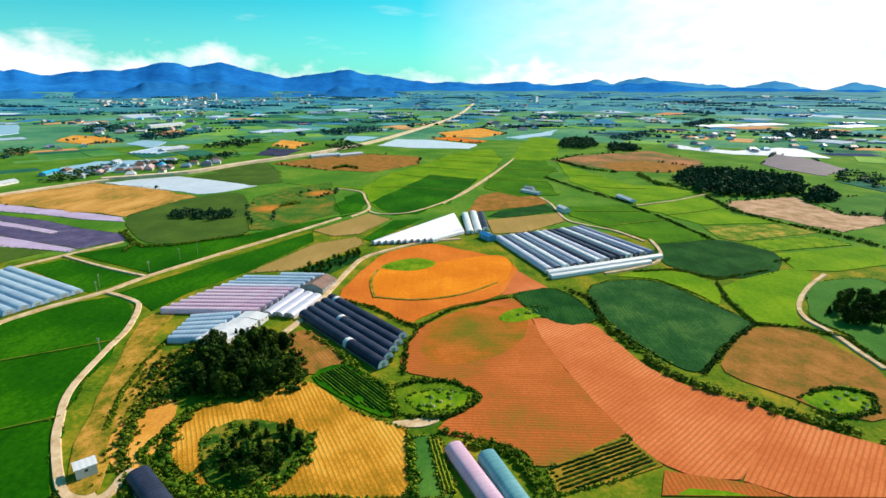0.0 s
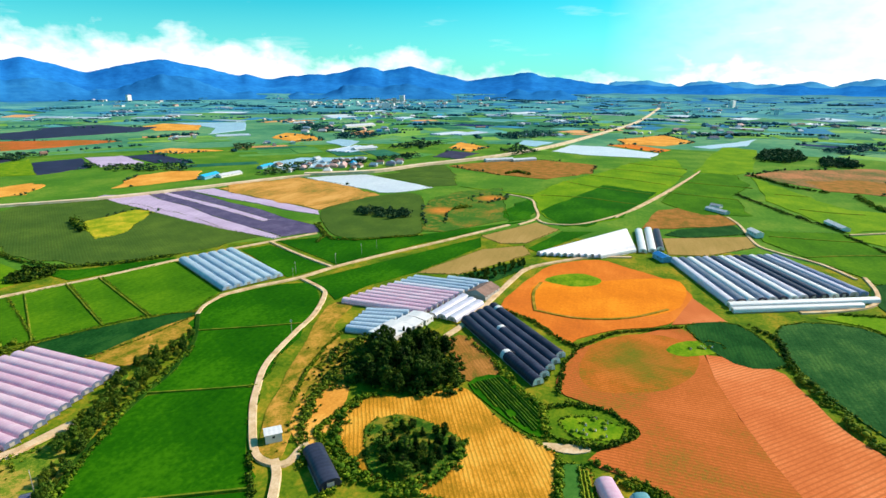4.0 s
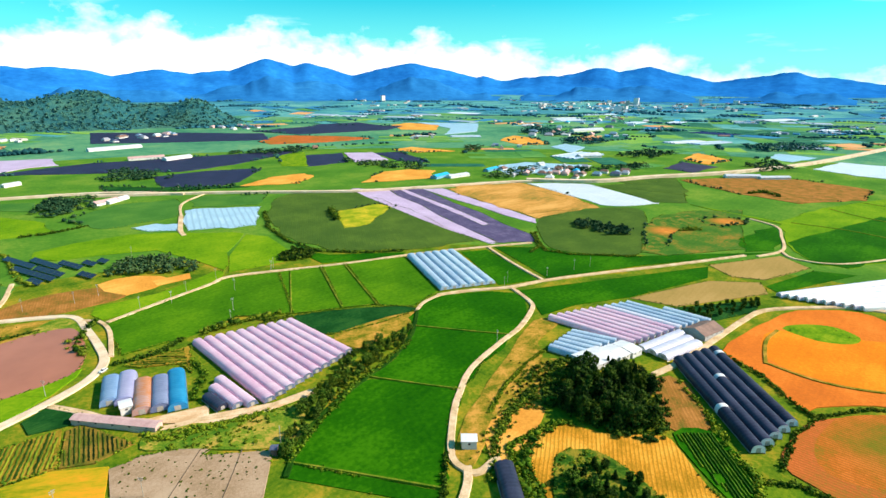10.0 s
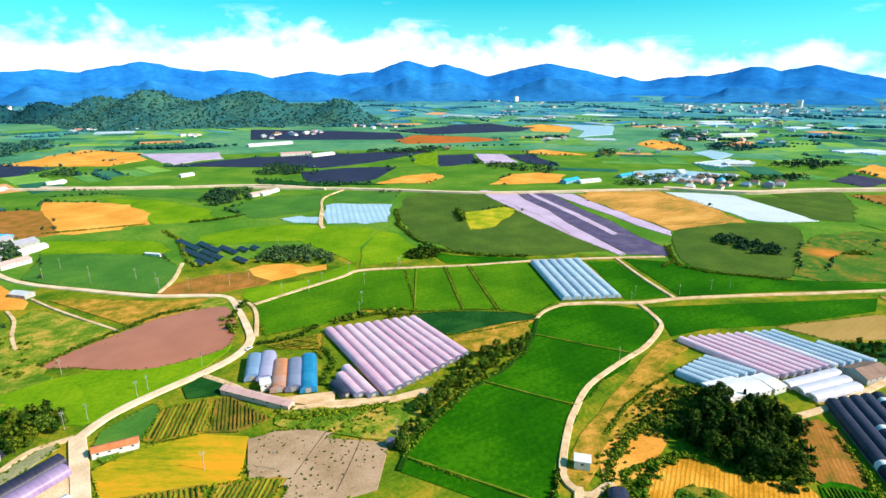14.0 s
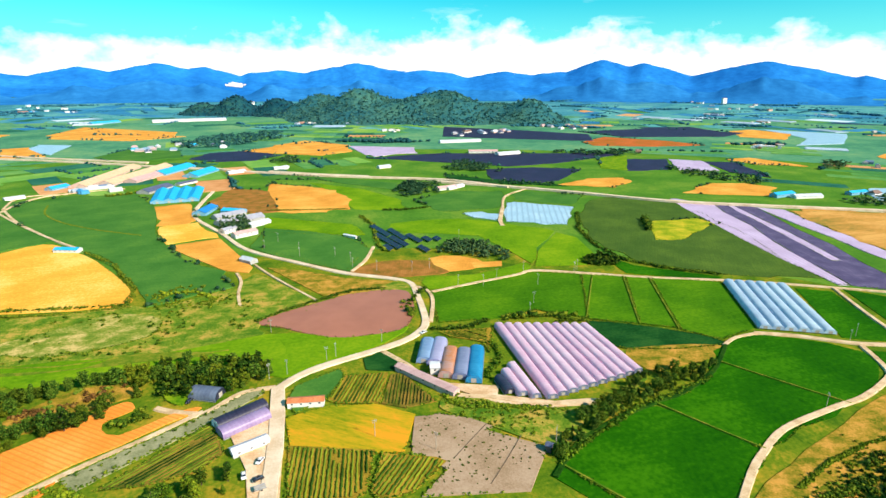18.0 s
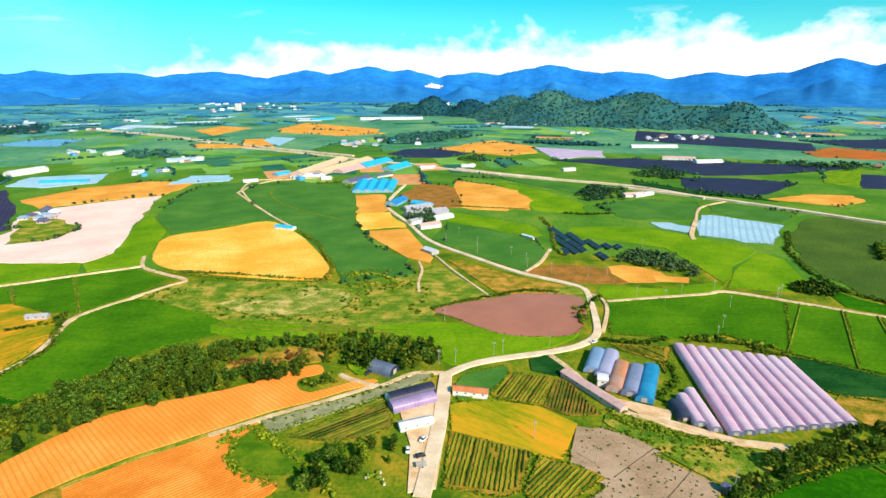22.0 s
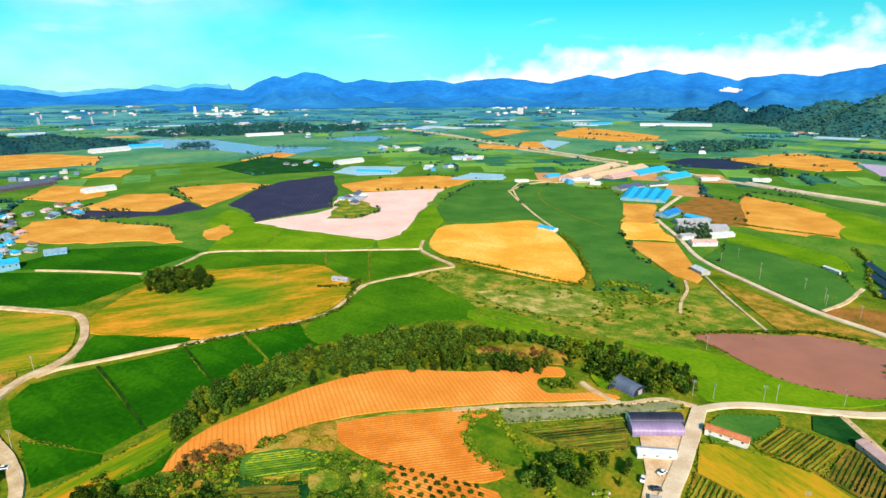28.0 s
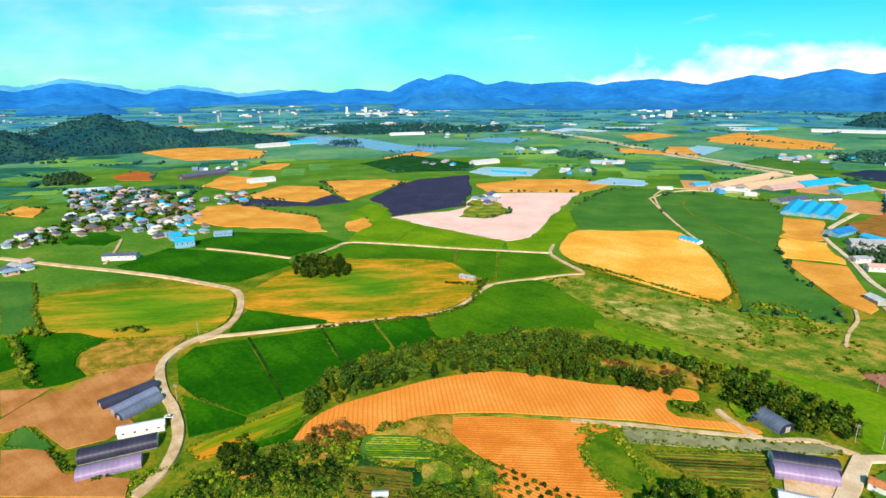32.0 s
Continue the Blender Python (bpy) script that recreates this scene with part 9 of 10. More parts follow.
wood("trees", "dark woodland belt on the plain", [(-926, 1433), (-1013, 1676), (-836, 1562), (-779, 1425)], 22.5, 8, "leaf_far", 12, 1.9500000000000002)
wood("trees", "dark woodland belt on the plain", [(-733, 1365), (-646, 1448), (-595, 1302), (-665, 1260)], 22.5, 8, "leaf_far", 12, 1.9500000000000002)
wood("trees", "dark woodland belt on the plain", [(-330, 1466), (-241, 1660), (-145, 1529), (-258, 1391)], 22.5, 8, "leaf_far", 12, 1.9500000000000002)
wood("trees", "dark woodland belt on the plain", [(401, 1352), (538, 1515), (513, 1401), (407, 1286)], 21.0, 8, "leaf_far", 12, 1.82)
wood("trees", "dark woodland belt on the plain", [(853, 1481), (1038, 1636), (1069, 1493), (992, 1382), (796, 1331)], 24.0, 9, "leaf_far", 12, 2.08)
wood("trees", "dark woodland belt on the plain", [(741, 1790), (983, 2082), (894, 1849), (738, 1700)], 24.0, 9, "leaf_far", 12, 2.08)
wood("trees", "dark woodland belt on the plain", [(542, 760), (611, 837), (611, 762), (562, 697)], 18.0, 8, "leaf_mid", 12, 1.56)
# rough shrub land
field("vegetable_bed", "crop_green", "lush green vegetable bed", [(-130.6, -166.8), (-137.8, -168.2), (-150.2, -153.0), (-151.5, -140.9), (-142.9, -135.7), (-129.9, -145.9), (-125.0, -158.9)], 0, 2)
field("vegetable_bed", "weeds_dry", "dry yellow bed", [(-103.0, -177.2), (-108.4, -179.0), (-116.9, -172.0), (-113.7, -168.6), (-103.6, -174.0)], 0, 2)
field("vegetable_bed", "weeds_dry", "dry yellow bed", [(-127.8, -151.9), (-137.5, -140.7), (-135.3, -137.9), (-126.1, -148.4)], 0, 1)
field("vegetable_bed", "vine_dark", "dark vegetable rows", [(-115.3, -158.9), (-123.5, -152.1), (-132.5, -135.9), (-120.4, -124.2), (-105.3, -145.3)], 34.3, 1)
field("grass_mound", "weeds", "grassy plot round a grave mound", [(-138.0, -136.5), (-144.0, -134.2), (-144.0, -126.3), (-137.9, -122.8), (-131.9, -127.8)], 0, 2)
field("grass_mound", "weeds", "grassy plot round a grave mound", [(-145.8, -123.1), (-153.9, -122.8), (-158.0, -114.5), (-151.0, -107.8), (-142.5, -115.2)], 0, 2)
wood("trees", "rough green shrubs on the slope", [(-83.0, -193.0), (-94.0, -192.0), (-100.7, -175.3), (-115.1, -162.6), (-107.3, -150.1), (-78.0, -183.5)], 6, 3.0, "leaf", 60, 0.42)
wood("trees", "rough green shrubs on the slope", [(-111.0, -184.7), (-120.7, -180.8), (-128.5, -166.5), (-123.1, -158.4), (-116.9, -172.0), (-105.4, -178.5)], 5, 3.0, "leaf_light", 60, 0.42)
wood("trees", "rough green shrubs on the slope", [(-128.2, -128.7), (-139.0, -118.0), (-146.3, -104.5), (-138.6, -98.9), (-121.6, -122.5)], 6, 2.4, "leaf", 60, 0.42)
wood("trees", "rough green shrubs on the slope", [(-144.5, -147.4), (-155.8, -138.3), (-151.3, -128.2), (-141.3, -137.9)], 5, 1.8, "leaf_light", 60, 0.42)
hedge("hedge", "low green bushes round the bed", [(-125.0, -158.9), (-129.2, -145.2), (-142.4, -135.2)], 1.6, 1.2, "leaf_light", 1.6, 14, "hedge", 0.5)
hedge("hedge", "low bushes round the grave plot", [(-138.0, -136.5), (-144.0, -134.2), (-144.0, -126.3), (-137.9, -122.8)], 1.2, 1.0, "leaf_light", 1.6, 14, "hedge", 0.5)
hedge("hedge", "low bushes round the grave plot", [(-145.8, -123.1), (-153.9, -122.8), (-158.0, -114.5)], 1.4, 1.2, "leaf_hedge", 1.6, 14, "hedge", 0.5)
field("bare_patch", "soil_tan", "bare tan patch", [(-83.9, -191.8), (-91.0, -186.6), (-92.2, -180.1), (-82.9, -185.3)], 0, 2)
wood("trees", "dark trees behind the round hut", [(-275, -65), (-287, -58), (-294, -43), (-297, -16), (-281, -11), (-272, -33), (-273, -42), (-265, -50)], 5, 6.5, "leaf", 66, 0.6)
hedge("hedge", "dark bush on the pond bank", [(-380, 104), (-353, 86), (-339, 81)], 4, 3.4, "leaf_hedge", 1.6, 24, "hedge", 0.5)
hedge("hedge", "dark hedge by the paddy", [(-308, 88), (-303, 109), (-311, 128)], 3, 2, "leaf_hedge", 1.6, 16, "hedge", 0.5)
hedge("hedge", "dark trees behind the tunnels", [(-313, 137), (-308, 151), (-308, 160)], 4, 4, "leaf_hedge", 1.6, 24, "hedge", 0.5)
hedge("hedge", "bushes beside the tunnels", [(-282, 118), (-261, 116), (-244, 101), (-236, 100)], 3, 2.4, "leaf_light", 1.6, 18, "hedge", 0.5)
hedge("hedge", "weedy bank", [(-228.9, 72.3), (-220.9, 79.0), (-212.9, 96.8), (-207.5, 115.5)], 4, 1.6, "leaf_light", 1.6, 14, "hedge", 0.5)
# ---- film tunnels, barns and sheds ----
tunnel_block((-300.1, 127.4), (-282.1, 184.9), (-222.5, 182.0), (-212.3, 119.6), 10, 2.7, "pink film tunnels", "long arched tunnel under lilac pink film beside the others", ['film_pink'])
tunnel_block((-235.6, 101.9), (-251.9, 119.8), (-213.7, 117.9), (-225.4, 101.9), 3, 2.8, "short film tunnels", "short arched tunnel beside the pink film tunnels", ['film_dark', 'film_pink', 'film_pink'])
tunnel_block((-322.1, 329.0), (-300.5, 368.2), (-225.4, 324.9), (-246.9, 286.3), 6, 3.0, "pale blue film tunnels", "arched tunnel under pale blue film beside a paddy", ['film_blue'])
tunnel_block((-162.6, 292.2), (-131.8, 352.3), (-85.0, 350.7), (-106.0, 291.3), 11, 2.8, "lilac film tunnels", "arched tunnel under pale lilac film with a white gable", ['film_pink', 'film_pink', 'film_pink', 'film_pink', 'film_pink', 'film_pink', 'film_pink', 'film_pale', 'film_blue', 'film_blue', 'film_blue'])
tunnel("film_tunnel", "arched tunnel under blue film", (-109.8, 354.8), (-80.9, 353.7), 6.5, 3.0, "film_blue")
tunnel_block((-139.5, 254.6), (-139.7, 285.9), (-113.2, 291.2), (-123.8, 255.5), 6, 3.0, "blue film tunnels", "arched tunnel under pale blue film", ['film_blue'])
tunnel("film_tunnel", "low arched tunnel under whitish film", (-99.4, 289.1), (-89.3, 325.7), 6.5, 2.8, "film_pale")
tunnel("film_tunnel", "low arched tunnel under whitish film", (-93.1, 288.7), (-83.1, 321.4), 6.5, 2.8, "film_pale")
tunnel("film_tunnel", "low arched tunnel under whitish film", (-86.5, 287.1), (-77.3, 318.1), 6.5, 2.8, "film_pale")
shed("shed", "low white-roofed packing shed beside the tunnels", (-116.4, 251.5), (-111.1, 270.2), 16, 2.8, "wall_white", "roof_white", "flat")
shed("shed", "low white-roofed packing shed", (-109.2, 269.9), (-107.1, 277.9), 14, 2.8, "wall_white", "roof_white", "flat")
shed("shed", "low white-roofed packing shed", (-106.1, 279.0), (-104.2, 287.0), 14, 2.8, "wall_white", "roof_white", "flat")
shed("shed", "brown-roofed shed beside the track", (-82.2, 327.3), (-76.9, 345.9), 14, 2.8, "wall_grey", "roof_brown", "gable")
tunnel_block((-80.1, 286.7), (-66.6, 317.6), (-19.8, 264.8), (-28.3, 227.3), 5, 3.6, "black net tunnels", "long arched tunnel under black shade net with a white gable", ['film_black'])
tunnel_block((-59.8, 433.6), (-7.0, 443.6), (17.9, 467.5), (9.8, 538.7), 10, 3.0, "white film tunnels", "arched tunnel under bright white film in a stepped row", ['film_pale', 'film_white'])
tunnel("film_tunnel", "arched tunnel standing across the others", (21.8, 540.3), (24.1, 468.7), 6.5, 3.2, "film_white")
tunnel("film_tunnel", "arched tunnel standing across the others", (30.4, 547.5), (31.7, 471.9), 6.5, 3.2, "film_white")
tunnel("film_tunnel", "arched tunnel standing across the others", (37.7, 544.3), (38.3, 480.3), 6.5, 3.2, "film_black")
shed("shed", "blue sheet-metal shed beside the tunnels", (34.6, 461.0), (41.6, 448.1), 8, 3.2, "wall_blue", "roof_blue", "gable")
tunnel_block((43.9, 451.3), (127.5, 489.3), (164.5, 413.2), (71.3, 366.5), 14, 3.2, "striped film tunnels", "arched tunnel of a big block under striped film", ['film_pale', 'film_steel', 'film_white', 'film_steel', 'film_pale', 'film_dark', 'film_white', 'film_pale', 'film_dark', 'film_dark', 'film_white', 'film_steel', 'film_pale', 'film_grey'])
tunnel("film_tunnel", "white film tunnel across the front of the block", (72.2, 362.9), (165.6, 403.1), 6, 2.8, "film_white")
tunnel("film_tunnel", "white film tunnel across the front of the block", (73.1, 354.9), (152.9, 389.1), 5, 2.6, "film_white")
tunnel("film_tunnel", "arched tunnel barn under pale pink film", (4.2, 171.1), (17.3, 141.7), 7, 3.4, "film_pink")
tunnel("film_tunnel", "arched tunnel barn under turquoise film", (15.8, 166.7), (25.3, 142.2), 7, 3.4, "film_cyan")
tunnel("barn_tunnel", "arched barn under pale blue sheeting", (-289.5, 80.9), (-266.4, 71.7), 8.6, 4.0, "film_sky")
tunnel("barn_tunnel", "arched barn under mauve sheeting", (-287.9, 88.1), (-262.1, 76.6), 8.6, 4.0, "film_mauve")
tunnel("barn_tunnel", "arched barn under rusty orange sheeting", (-274.8, 90.3), (-247.4, 78.6), 8.6, 4.0, "film_rust")
tunnel("barn_tunnel", "arched barn under grey-blue sheeting", (-271.1, 97.2), (-243.7, 85.1), 8.6, 4.0, "film_grey")
tunnel("barn_tunnel", "arched barn under bright blue sheeting", (-271.5, 105.1), (-238.4, 90.7), 8.6, 4.0, "film_azure")
shed("shed", "white lean-to before the barns", (-257.5, 72.9), (-256.2, 77.7), 7, 3.4, "wall_white", "roof_white", "flat")
shed("shed", "long low shed with a pale pink roof beside the track", (-265.0, 57.0), (-230.4, 78.7), 5, 2.4, "wall_pink", "roof_pink", "gable")
shed("shed", "small white container shed beside the track", (-123.0, 155.9), (-118.2, 159.9), 5, 3.6, "wall_white", "roof_white", "flat")
tunnel("film_tunnel", "dark tunnel shed at the track junction", (-101.8, 156.0), (-85.7, 140.2), 8, 3.4, "film_dark")
shed("shed", "low shed with an orange-red roof by the road", (-245.7, -1.7), (-242.7, 15.2), 5, 2.6, "wall_white", "roof_orange", "gable")
tunnel("greenhouse", "dark-roofed greenhouse in the farmyard", (-235.8, -33.5), (-247.2, -12.2), 8, 4.4, "film_black")
tunnel("greenhouse", "lilac film greenhouse in the farmyard", (-229.8, -31.5), (-240.2, -11.2), 8, 3.6, "film_lilac")
shed("shed", "low white shed in the farmyard", (-214.4, -25.9), (-220.0, -11.4), 5, 1.9, "wall_white", "roof_pale", "gable")
tunnel("round_hut", "round-roofed steel hut beside the wood", (-270.1, -46.2), (-263.2, -33.1), 9, 4.2, "film_steel")
tunnel("film_tunnel", "dark blue film tunnel by the road", (-63.4, -283.3), (-89.8, -284.5), 7, 3.6, "film_dark")
tunnel("film_tunnel", "grey-blue film tunnel by the road", (-65.6, -272.6), (-87.4, -277.6), 6, 3.2, "film_grey")
tunnel("film_tunnel", "teal-blue film tunnel by the road", (-65.8, -265.2), (-86.4, -270.2), 6, 3.2, "film_steel")
shed("shed", "long white shed by the road", (-61.5, -252.1), (-78.5, -243.7), 6, 2.5, "wall_white", "roof_white", "gable")
tunnel("film_tunnel", "long black tunnel by the road", (-44.2, -245.5), (-71.5, -233.5), 8, 4.0, "film_black")
tunnel("film_tunnel", "lilac film tunnel by the road", (-40.4, -234.0), (-61.8, -224.6), 7.5, 3.0, "film_lilac")
shed("shed", "low shed with a pale grey roof", (-112.5, -137.9), (-116.5, -133.9), 2.6, 1.6, "wall_grey", "roof_pale", "gable")
# ---- solar frames, factories, villages ----
solar_row((-573.8, 99.3), (-527.2, 108.5))
solar_row((-524.7, 108.9), (-487.2, 117.2))
solar_row((-538.1, 96.7), (-481.2, 109.4))
solar_row((-496.3, 96.9), (-478.5, 100.4))
solar_row((-553.3, 113.7), (-508.8, 121.6))
solar_row((-483.8, 127.3), (-464.8, 131.7))
solar_row((-527.3, 126.7), (-496.1, 133.0))
solar_row((-513.1, 139.7), (-497.0, 143.5))
solar_row((-509.9, 150.2), (-497.1, 152.3))
shed("hall", "factory hall with a tan roof among others", (-922.8, -269.4), (-1120.4, -232.8), 26, 2.5, "wall_pink", "roof_tan", "gable")
shed("hall", "factory hall with a tan roof among others", (-932.8, -236.3), (-1117.7, -179.7), 26, 2.5, "wall_pink", "roof_tan", "gable")
shed("hall", "factory hall with a pale red roof among others", (-949.0, -206.0), (-1061.6, -159.8), 22, 2.5, "wall_pink", "roof_pink", "gable")
shed("hall", "factory hall with a white roof among others", (-892.2, -272.3), (-916.0, -220.4), 8, 1.9, "wall_white", "roof_pale", "gable")
shed("hall", "factory hall with a bright blue roof among others", (-912.8, -303.0), (-939.7, -288.3), 14, 2.5, "wall_blue", "roof_azure", "gable")
shed("hall", "factory hall with a white roof among others", (-851.3, -334.6), (-864.4, -315.8), 9, 1.9, "wall_white", "roof_pale", "gable")
shed("hall", "factory hall with a bright blue roof among others", (-1014.1, -177.1), (-1104.9, -140.0), 28, 2.5, "wall_blue", "roof_azure", "gable")
shed("hall", "factory hall with a bright blue roof among others", (-978.1, -124.1), (-1045.7, -95.9), 26, 2.5, "wall_blue", "roof_azure", "gable")
shed("hall", "factory hall with a white roof among others", (-998.1, -68.0), (-1015.2, -41.2), 12, 2.5, "wall_white", "roof_pale", "gable")
shed("hall", "factory hall with a dark roof among others", (-848.5, -170.4), (-895.0, -145.5), 20, 2.5, "wall_grey", "roof_slate", "gable")
shed("hall", "factory hall with a bright blue roof among others", (-771.2, -140.5), (-861.8, -146.6), 16, 2.5, "wall_blue", "roof_azure", "gable")
shed("hall", "factory hall with a bright blue roof among others", (-772.7, -126.9), (-863.5, -131.4), 16, 2.5, "wall_blue", "roof_azure", "gable")
shed("hall", "factory hall with a bright blue roof among others", (-774.2, -113.3), (-865.2, -116.3), 16, 2.5, "wall_blue", "roof_azure", "gable")
shed("hall", "factory hall with a bright blue roof among others", (-775.8, -99.6), (-861.7, -100.6), 16, 2.5, "wall_blue", "roof_azure", "gable")
shed("hall", "factory hall with a dark roof among others", (-902.1, -133.4), (-928.4, -111.1), 10, 2.5, "wall_white", "roof_slate", "gable")
shed("hall", "factory hall with a blue roof among others", (-685.2, -83.2), (-722.4, -71.7), 16, 2.8, "wall_blue", "roof_blue", "gable")
shed("hall", "factory hall with a bright blue roof among others", (-698.6, -56.9), (-684.1, -32.9), 12, 2.5, "wall_blue", "roof_azure", "gable")
shed("hall", "factory hall with a grey roof among others", (-660.9, -64.9), (-680.6, -34.1), 14, 2.5, "wall_grey", "roof_grey", "gable")
shed("hall", "factory hall with a grey roof among others", (-628.2, -59.1), (-654.1, -13.7), 17, 2.5, "wall_grey", "roof_grey", "gable")
shed("hall", "factory hall with a white roof among others", (-612.2, -26.7), (-628.3, -6.5), 10, 2.5, "wall_white", "roof_pale", "gable")
shed("hall", "factory hall with a pale red roof among others", (-572.1, -40.5), (-584.3, -19.3), 10, 3.5, "wall_white", "roof_pink", "gable")
shed("hall", "factory hall with a grey roof among others", (-590.7, -52.5), (-602.5, -40.8), 9, 3.5, "wall_white", "roof_grey", "gable")
shed("hall", "factory hall with a pale roof among others", (-491.6, -29.0), (-480.2, -19.6), 8, 2.5, "wall_grey", "roof_pale", "gable")
shed("hall", "factory hall with a white roof among others", (-1028.5, 13.3), (-1045.2, 31.3), 10, 2.5, "wall_white", "roof_pale", "gable")
shed("shed", "field shed with a pale blue roof", (-569.9, -193.1), (-562.3, -172.0), 8, 2.5, "wall_white", "roof_azure", "gable")
shed("shed", "dark-roofed farmhouse by the village", (-148.3, -559.3), (-170.6, -539.7), 9, 4, "wall_white", "roof_slate", "gable")
shed("shed", "grey-blue shed by the paddies", (-256.9, -567.8), (-272.2, -557.9), 12, 2.5, "wall_blue", "roof_steel", "gable")
shed("shed", "blue-roofed barn in the village", (-217.7, -587.3), (-228.5, -585.5), 14, 3.7, "wall_blue", "roof_azure", "gable")
shed("shed", "pale blue barn in the village", (-209.7, -553.8), (-226.6, -547.4), 14, 6, "wall_blue", "roof_azure", "gable")
shed("shed", "small grey shed among bushes by the oval field", (-327.9, -281.8), (-330.2, -268.6), 4.6, 2.4, "wall_grey", "roof_grey", "gable")
shed("shed", "white hall standing far off", (-890.8, -740.8), (-955.0, -723.7), 18, 5.0, "wall_white", "roof_pale", "gable")
shed("shed", "blue sheds standing far off", (-825.7, -638.0), (-842.7, -573.3), 12, 2.5, "wall_blue", "roof_azure", "gable")
shed("shed", "white farmhouse far off", (-1167.6, -748.1), (-1211.8, -735.6), 14, 4.3, "wall_white", "roof_pale", "gable")
shed("shed", "white halls by the village", (-460.0, -869.3), (-504.8, -864.2), 16, 4.3, "wall_white", "roof_pale", "gable")
shed("shed", "white halls standing far off", (-1323.1, -1475.7), (-1434.9, -1419.6), 20, 5.0, "wall_white", "roof_pale", "gable")
shed("shed", "white hall by the lake", (-789.4, -1428.1), (-882.0, -1419.5), 26, 5.0, "wall_white", "roof_pale", "gable")
shed("shed", "blue hall by the lake", (-901.7, -1450.9), (-976.6, -1416.9), 26, 5.0, "wall_blue", "roof_azure", "gable")
shed("shed", "dark long barn behind the village", (-403.1, -1002.2), (-489.6, -1008.2), 20, 4.3, "wall_dark", "roof_slate", "gable")
shed("shed", "dark long barn behind the village", (-437.9, -1024.2), (-519.6, -1044.7), 12, 3.7, "wall_dark", "roof_slate", "gable")
shed("shed", "farmhouse by the highway", (-756.4, 228.0), (-766.7, 258.3), 12, 2.5, "wall_white", "roof_pink", "gable")
shed("shed", "white shed by the highway", (-754.4, 242.4), (-775.5, 273.5), 8, 2.5, "wall_white", "roof_pale", "gable")
shed("shed", "long white hall far off", (-1372.7, 421.5), (-1376.4, 533.6), 16, 3.7, "wall_white", "roof_pale", "gable")
shed("shed", "farm halls standing far off", (-1157.1, 421.9), (-1142.2, 483.7), 14, 3.7, "wall_white", "roof_pink", "gable")
shed("shed", "farm halls standing far off", (-1098.5, 464.6), (-1111.4, 521.0), 14, 3.7, "wall_white", "roof_pale", "gable")
shed("shed", "bright blue shed by the highway", (-573.5, 649.4), (-577.3, 685.7), 12, 3.7, "wall_blue", "roof_azure", "gable")
shed("shed", "pale sheds by the highway", (-561.8, 671.6), (-555.5, 712.1), 12, 2.5, "wall_white", "roof_pale", "gable")
shed("shed", "blue sheds among film roofs", (-555.9, 763.9), (-558.2, 798.1), 10, 3.1, "wall_blue", "roof_azure", "gable")
shed("shed", "white halls standing far off", (-522.4, 1032.8), (-510.1, 1096.7), 14, 3.7, "wall_white", "roof_pale", "gable")
shed("shed", "pale halls standing far off", (-824.4, 1576.1), (-778.9, 1686.9), 24, 4.3, "wall_white", "roof_pale", "gable")
shed("shed", "white house by the highway", (-987.8, 187.3), (-997.3, 210.4), 9, 3.1, "wall_white", "roof_pale", "gable")
shed("shed", "white sheds by the highway", (-1027.9, 7.3), (-1032.0, 31.1), 9, 3.1, "wall_white", "roof_pale", "gable")
shed("shed", "white sheds by the paddies", (96.7, 666.4), (113.9, 645.8), 7, 2.5, "wall_white", "roof_pale", "gable")
shed("shed", "white shed by the paddies", (102.8, 685.1), (112.2, 677.8), 7, 2.5, "wall_white", "roof_grey", "gable")
shed("shed", "long white shed by the paddies", (204.1, 634.6), (210.3, 603.5), 8, 2.5, "wall_white", "roof_pale", "gable")
shed("shed", "white shed by the track", (121.7, 567.5), (126.7, 552.0), 7, 4, "wall_white", "roof_white", "gable")
shed("shed", "white halls by the highway", (-230.7, 967.8), (-187.4, 1000.2), 12, 3.1, "wall_white", "roof_pale", "gable")
shed("shed", "white halls by the highway", (-184.6, 984.7), (-149.4, 1017.8), 10, 3.1, "wall_white", "roof_pale", "gable")
shed("shed", "white halls standing far off", (-524.6, 1036.5), (-493.8, 1073.4), 14, 3.7, "wall_white", "roof_pale", "gable")
shed("shed", "white shed by the highway", (-528.9, 888.0), (-525.4, 901.1), 10, 3.1, "wall_white", "roof_pale", "gable")
shed("shed", "white parked trailer boxes", (-544.7, 66.4), (-532.2, 76.6), 3, 2, "wall_white", "roof_white", "gable")
shed("shed", "long white hall at the foot of the hills", (-2365.3, -404.2), (-2422.8, -147.9), 30, 5.6, "wall_white", "roof_pale", "gable")
shed("shed", "blue hall standing far off", (-2302.8, -594.6), (-2400.7, -525.4), 25, 5.6, "wall_blue", "roof_azure", "gable")
village([(-91, -681), (-116, -738), (-156, -752), (-196, -841), (-225, -1000), (-300, -985), (-344, -841), (-323, -766), (-290, -681), (-262, -590), (-215, -600), (-202, -622), (-195, -687), (-150, -663), (-114, -655)], 150, 3, "small village house", 0.86)
village([(-325, -752), (-364, -819), (-408, -790), (-377, -717), (-348, -725)], 10, 5, "small farmhouse", 1.0)
village([(-76, -590), (-96, -597), (-98, -576), (-79, -564)], 6, 6, "small farmhouse", 1.0)
village([(-839, -848), (-911, -818), (-852, -736), (-799, -748)], 5, 8, "small farmhouse far off", 1.0)
village([(-569, 805), (-458, 939), (-418, 879), (-497, 750)], 14, 9, "low shed among film roofs", 1.3)
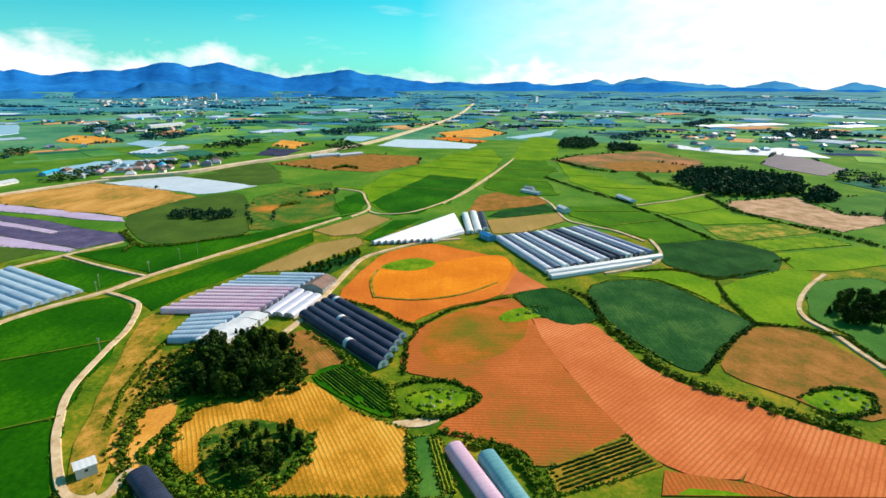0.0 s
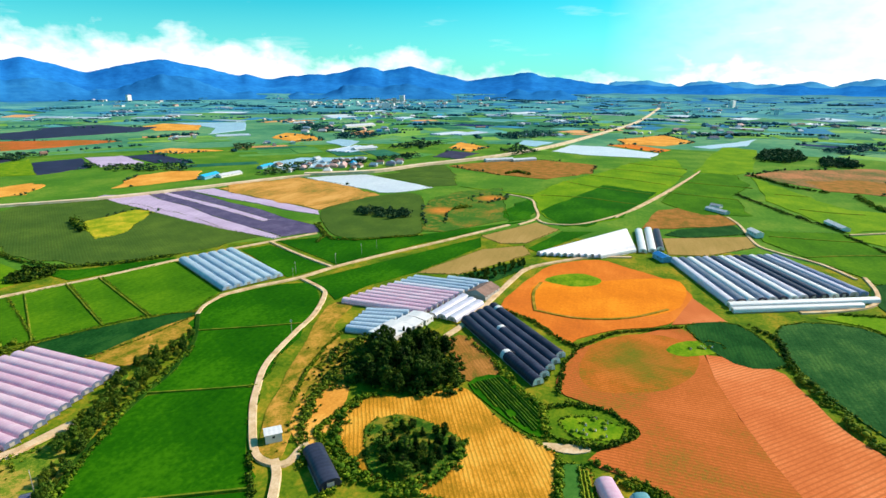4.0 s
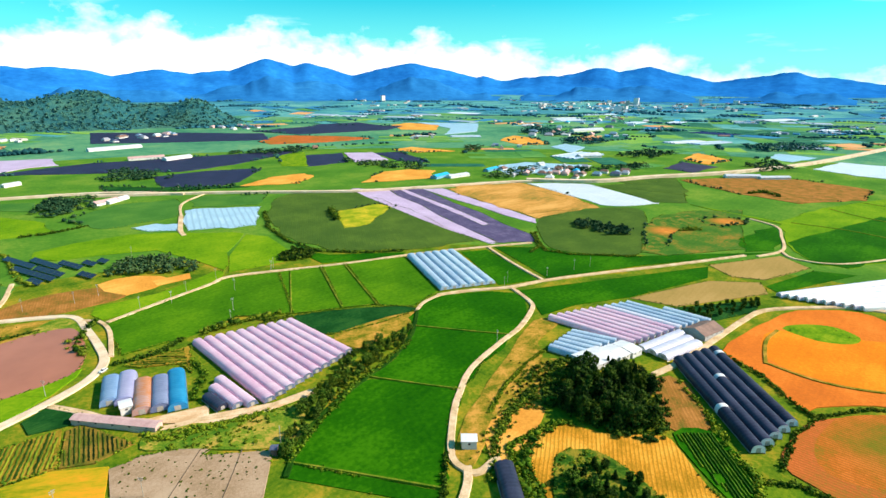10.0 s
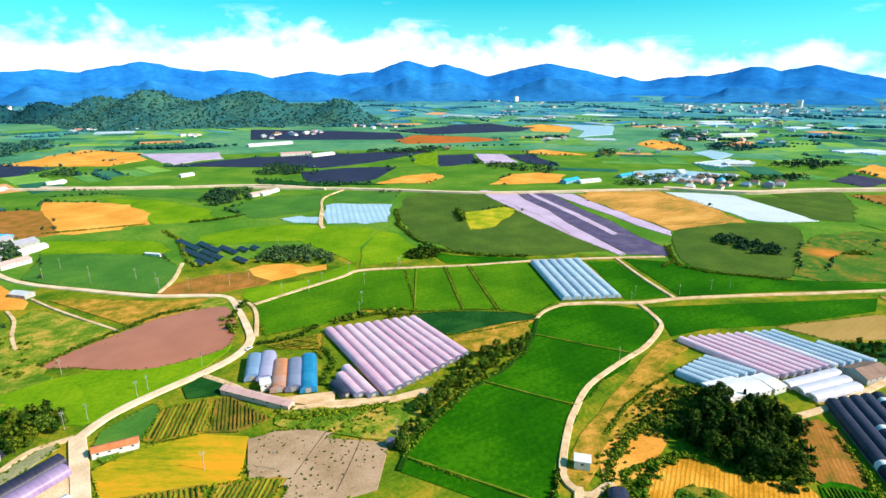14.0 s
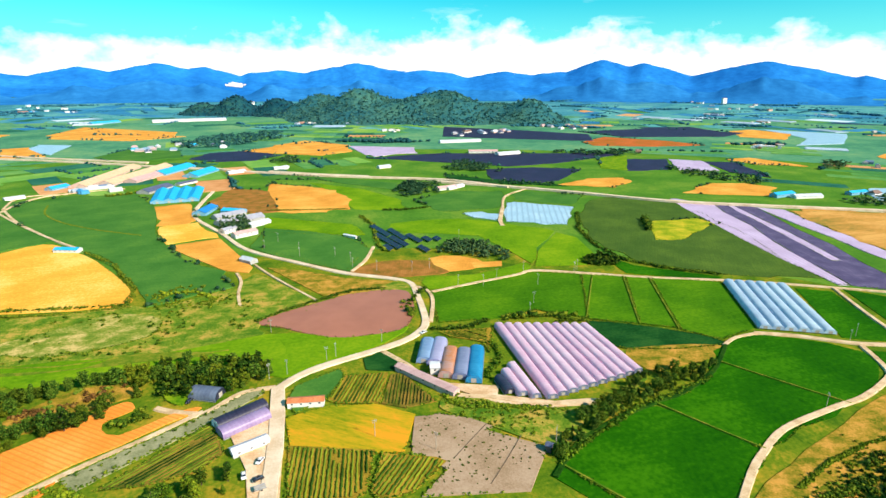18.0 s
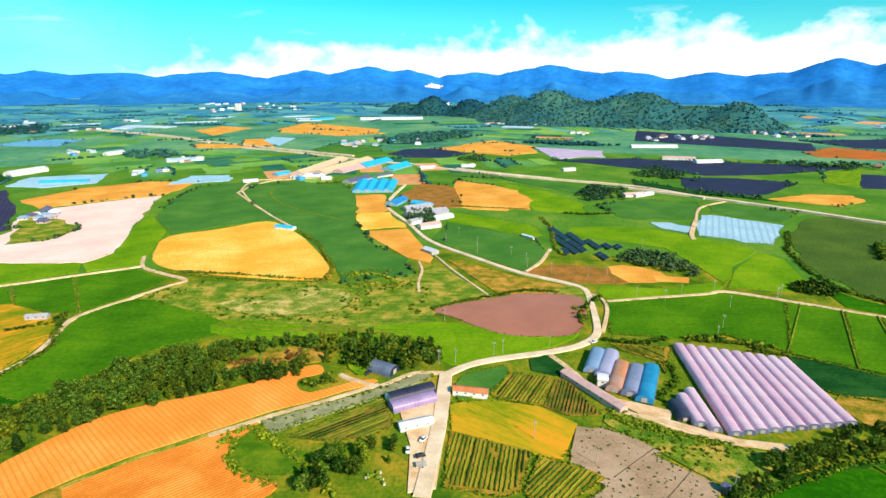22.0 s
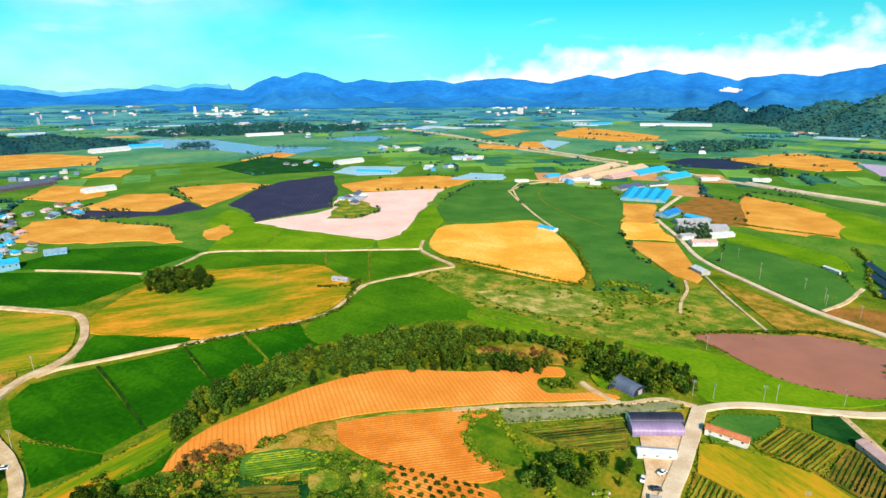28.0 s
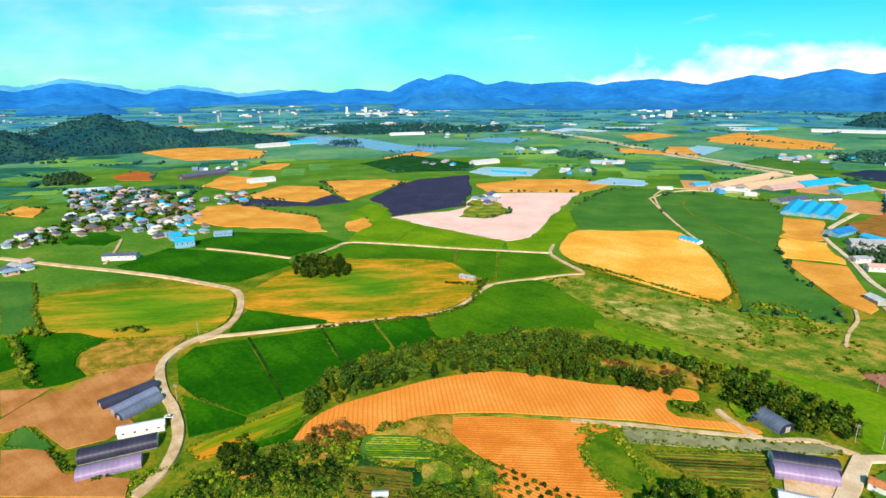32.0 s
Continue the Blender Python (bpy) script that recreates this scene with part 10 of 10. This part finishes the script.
village([(-499, 767), (-376, 962), (-350, 894), (-445, 740)], 14, 10, "low shed among film roofs", 1.3)
village([(-550, -478), (-603, -507), (-639, -489), (-590, -448), (-557, -446)], 6, 11, "small shed in the pale field", 1.0)
village([(-607, -487), (-648, -506), (-641, -481), (-601, -457)], 4, 12, "small shed in the pale field", 1.0)
village([(436, 1122), (597, 1436), (992, 1489), (916, 1172), (756, 1045)], 26, 13, "small farmhouse far off", 1.5)
village([(67, 1925), (488, 2288), (855, 2072), (587, 1609), (178, 1547)], 26, 14, "small farmhouse far off", 2)
village([(-1200, 1778), (-1169, 2251), (-697, 2342), (-563, 1626), (-848, 1360)], 26, 15, "small house far off", 2)
village([(-1482, -321), (-1580, -102), (-1410, -80), (-1352, -262)], 14, 16, "small farmhouse far off", 1.5)
village([(-1660, 521), (-1824, 1036), (-1667, 1032), (-1530, 507)], 22, 17, "small house far off", 1.8)
village([(-1419, -2294), (-2199, -1674), (-1472, -988), (-1236, -1672)], 20, 18, "small house far off", 1.8)
town(((26, 3150, 8, 46), (21, 3050, 7, 40), (15, 3200, 6, 22), (45, 3300, 7, 14), (139, 3300, 6, 34), (150, 3400, 8, 14), (88, 3300, 8, 12), (110, 3200, 9, 16), (-8, 3000, 9, 18), (-25, 2900, 9, 18)))
# ---- posts, graves, cars ----
for at in ((-523.0, -11.0), (-544.2, 1.8), (-506.8, 19.3), (-478.9, 48.8), (-431.5, 77.4), (-420.2, 104.4), (-424.1, 120.5), (-505.2, 174.6), (-371.9, 148.4), (-382.4, 163.8), (-393.8, 192.5), (-334.2, -8.1)):
    pole(at, 9)
pole((-298.8, 54.7), 9)
pole((-285.5, 20.9), 9)
pole((-288.9, 26.3), 9)
pole((-275.0, -10.0), 9)
pole((-276.4, -0.8), 9)
pole((-208.9, 33.6), 9)
pole((-192.4, 56.6), 9)
pole((-181.1, 107.2), 9)
pole((-311.2, 158.2), 9)
pole((-379.9, 231.4), 9)
pole((-361.8, 189.5), 9)
pole((-195.7, 392.9), 9)
pole((-220.7, 334.2), 9)
pole((-377.4, 129.9), 9)
pole((-459.7, 60.0), 9)
pole((-780.6, 344.0), 9)
pole((-487.9, 18.7), 9)
pole((-444.3, 59.3), 9)
pole((-328.1, 169.3), 9)
pole((-384.9, 237.2), 9)
pole((-204.3, 364.8), 8)
pole((-216.3, 323.7), 8)
pole((-190.2, 410.3), 8)
pole((-167.5, 244.9), 8)
pole((-132.6, -329.9), 9)
pole((-91.4, -262.3), 9)
pole((-80.7, -230.3), 9)
pole((-300.5, -316.7), 9)
pole((-378.9, 231.8), 9)
pylon((-1109.9, -2677.4), 45)
pylon((-1423.9, -2927.5), 45)
pylon((-1364.2, -2415.8), 45)
pylon((-1717.9, -2835.1), 45)
pylon((-1989.7, -3066.3), 45)
pylon((-2069.6, -3093.0), 45)
pylon((-1103.8, -2676.9), 45)
pylon((-1257.1, -2613.1), 45)
pylon((-1241.5, -4423.5), 45)
graves([(-13.7, 204.5), (-0.7, 210.8), (8.9, 207.3), (7.6, 200.5), (-7.5, 196.6)], 9, 31)
graves([(156, 205), (175, 211), (179, 204), (173, 199), (159, 198)], 7, 32)
graves([(38, 293), (55, 300), (56, 295), (42, 287)], 5, 33)
graves([(-185.9, -36.1), (-188.4, -29.6), (-178.5, -27.7), (-177.0, -33.4)], 6, 34)
mounds([(-147.9, -158.4), (-156.6, -161.9), (-168.9, -153.8), (-157.6, -141.7), (-145.3, -150.3)], 7)
car((-194.9, -15.2), 20, "car_black", "black parked car in the farmyard")
trailer((-189.0, -14.4), 10)
car((-205.9, -14.5), 60, "car_white", "white parked car in the farmyard")
car((-198.4, -20.6), 95, "car_white", "white parked car beside the shed")
car((-303.2, 81.8), 30, "car_white", "white parked van by the barns")
car((-262.7, -47.2), 70, "car_black", "dark parked car by the hut")
car((-82.3, -248.9), 40, "car_white", "white parked car by the village road")
shed("hut", "small dark hut at the edge of the fallow field", (-178.9, 101.4), (-177.1, 103.1), 3, 2.6, "wall_dark", "roof_slate", "gable")


far_land()
edge_weeds()
field_hedges()
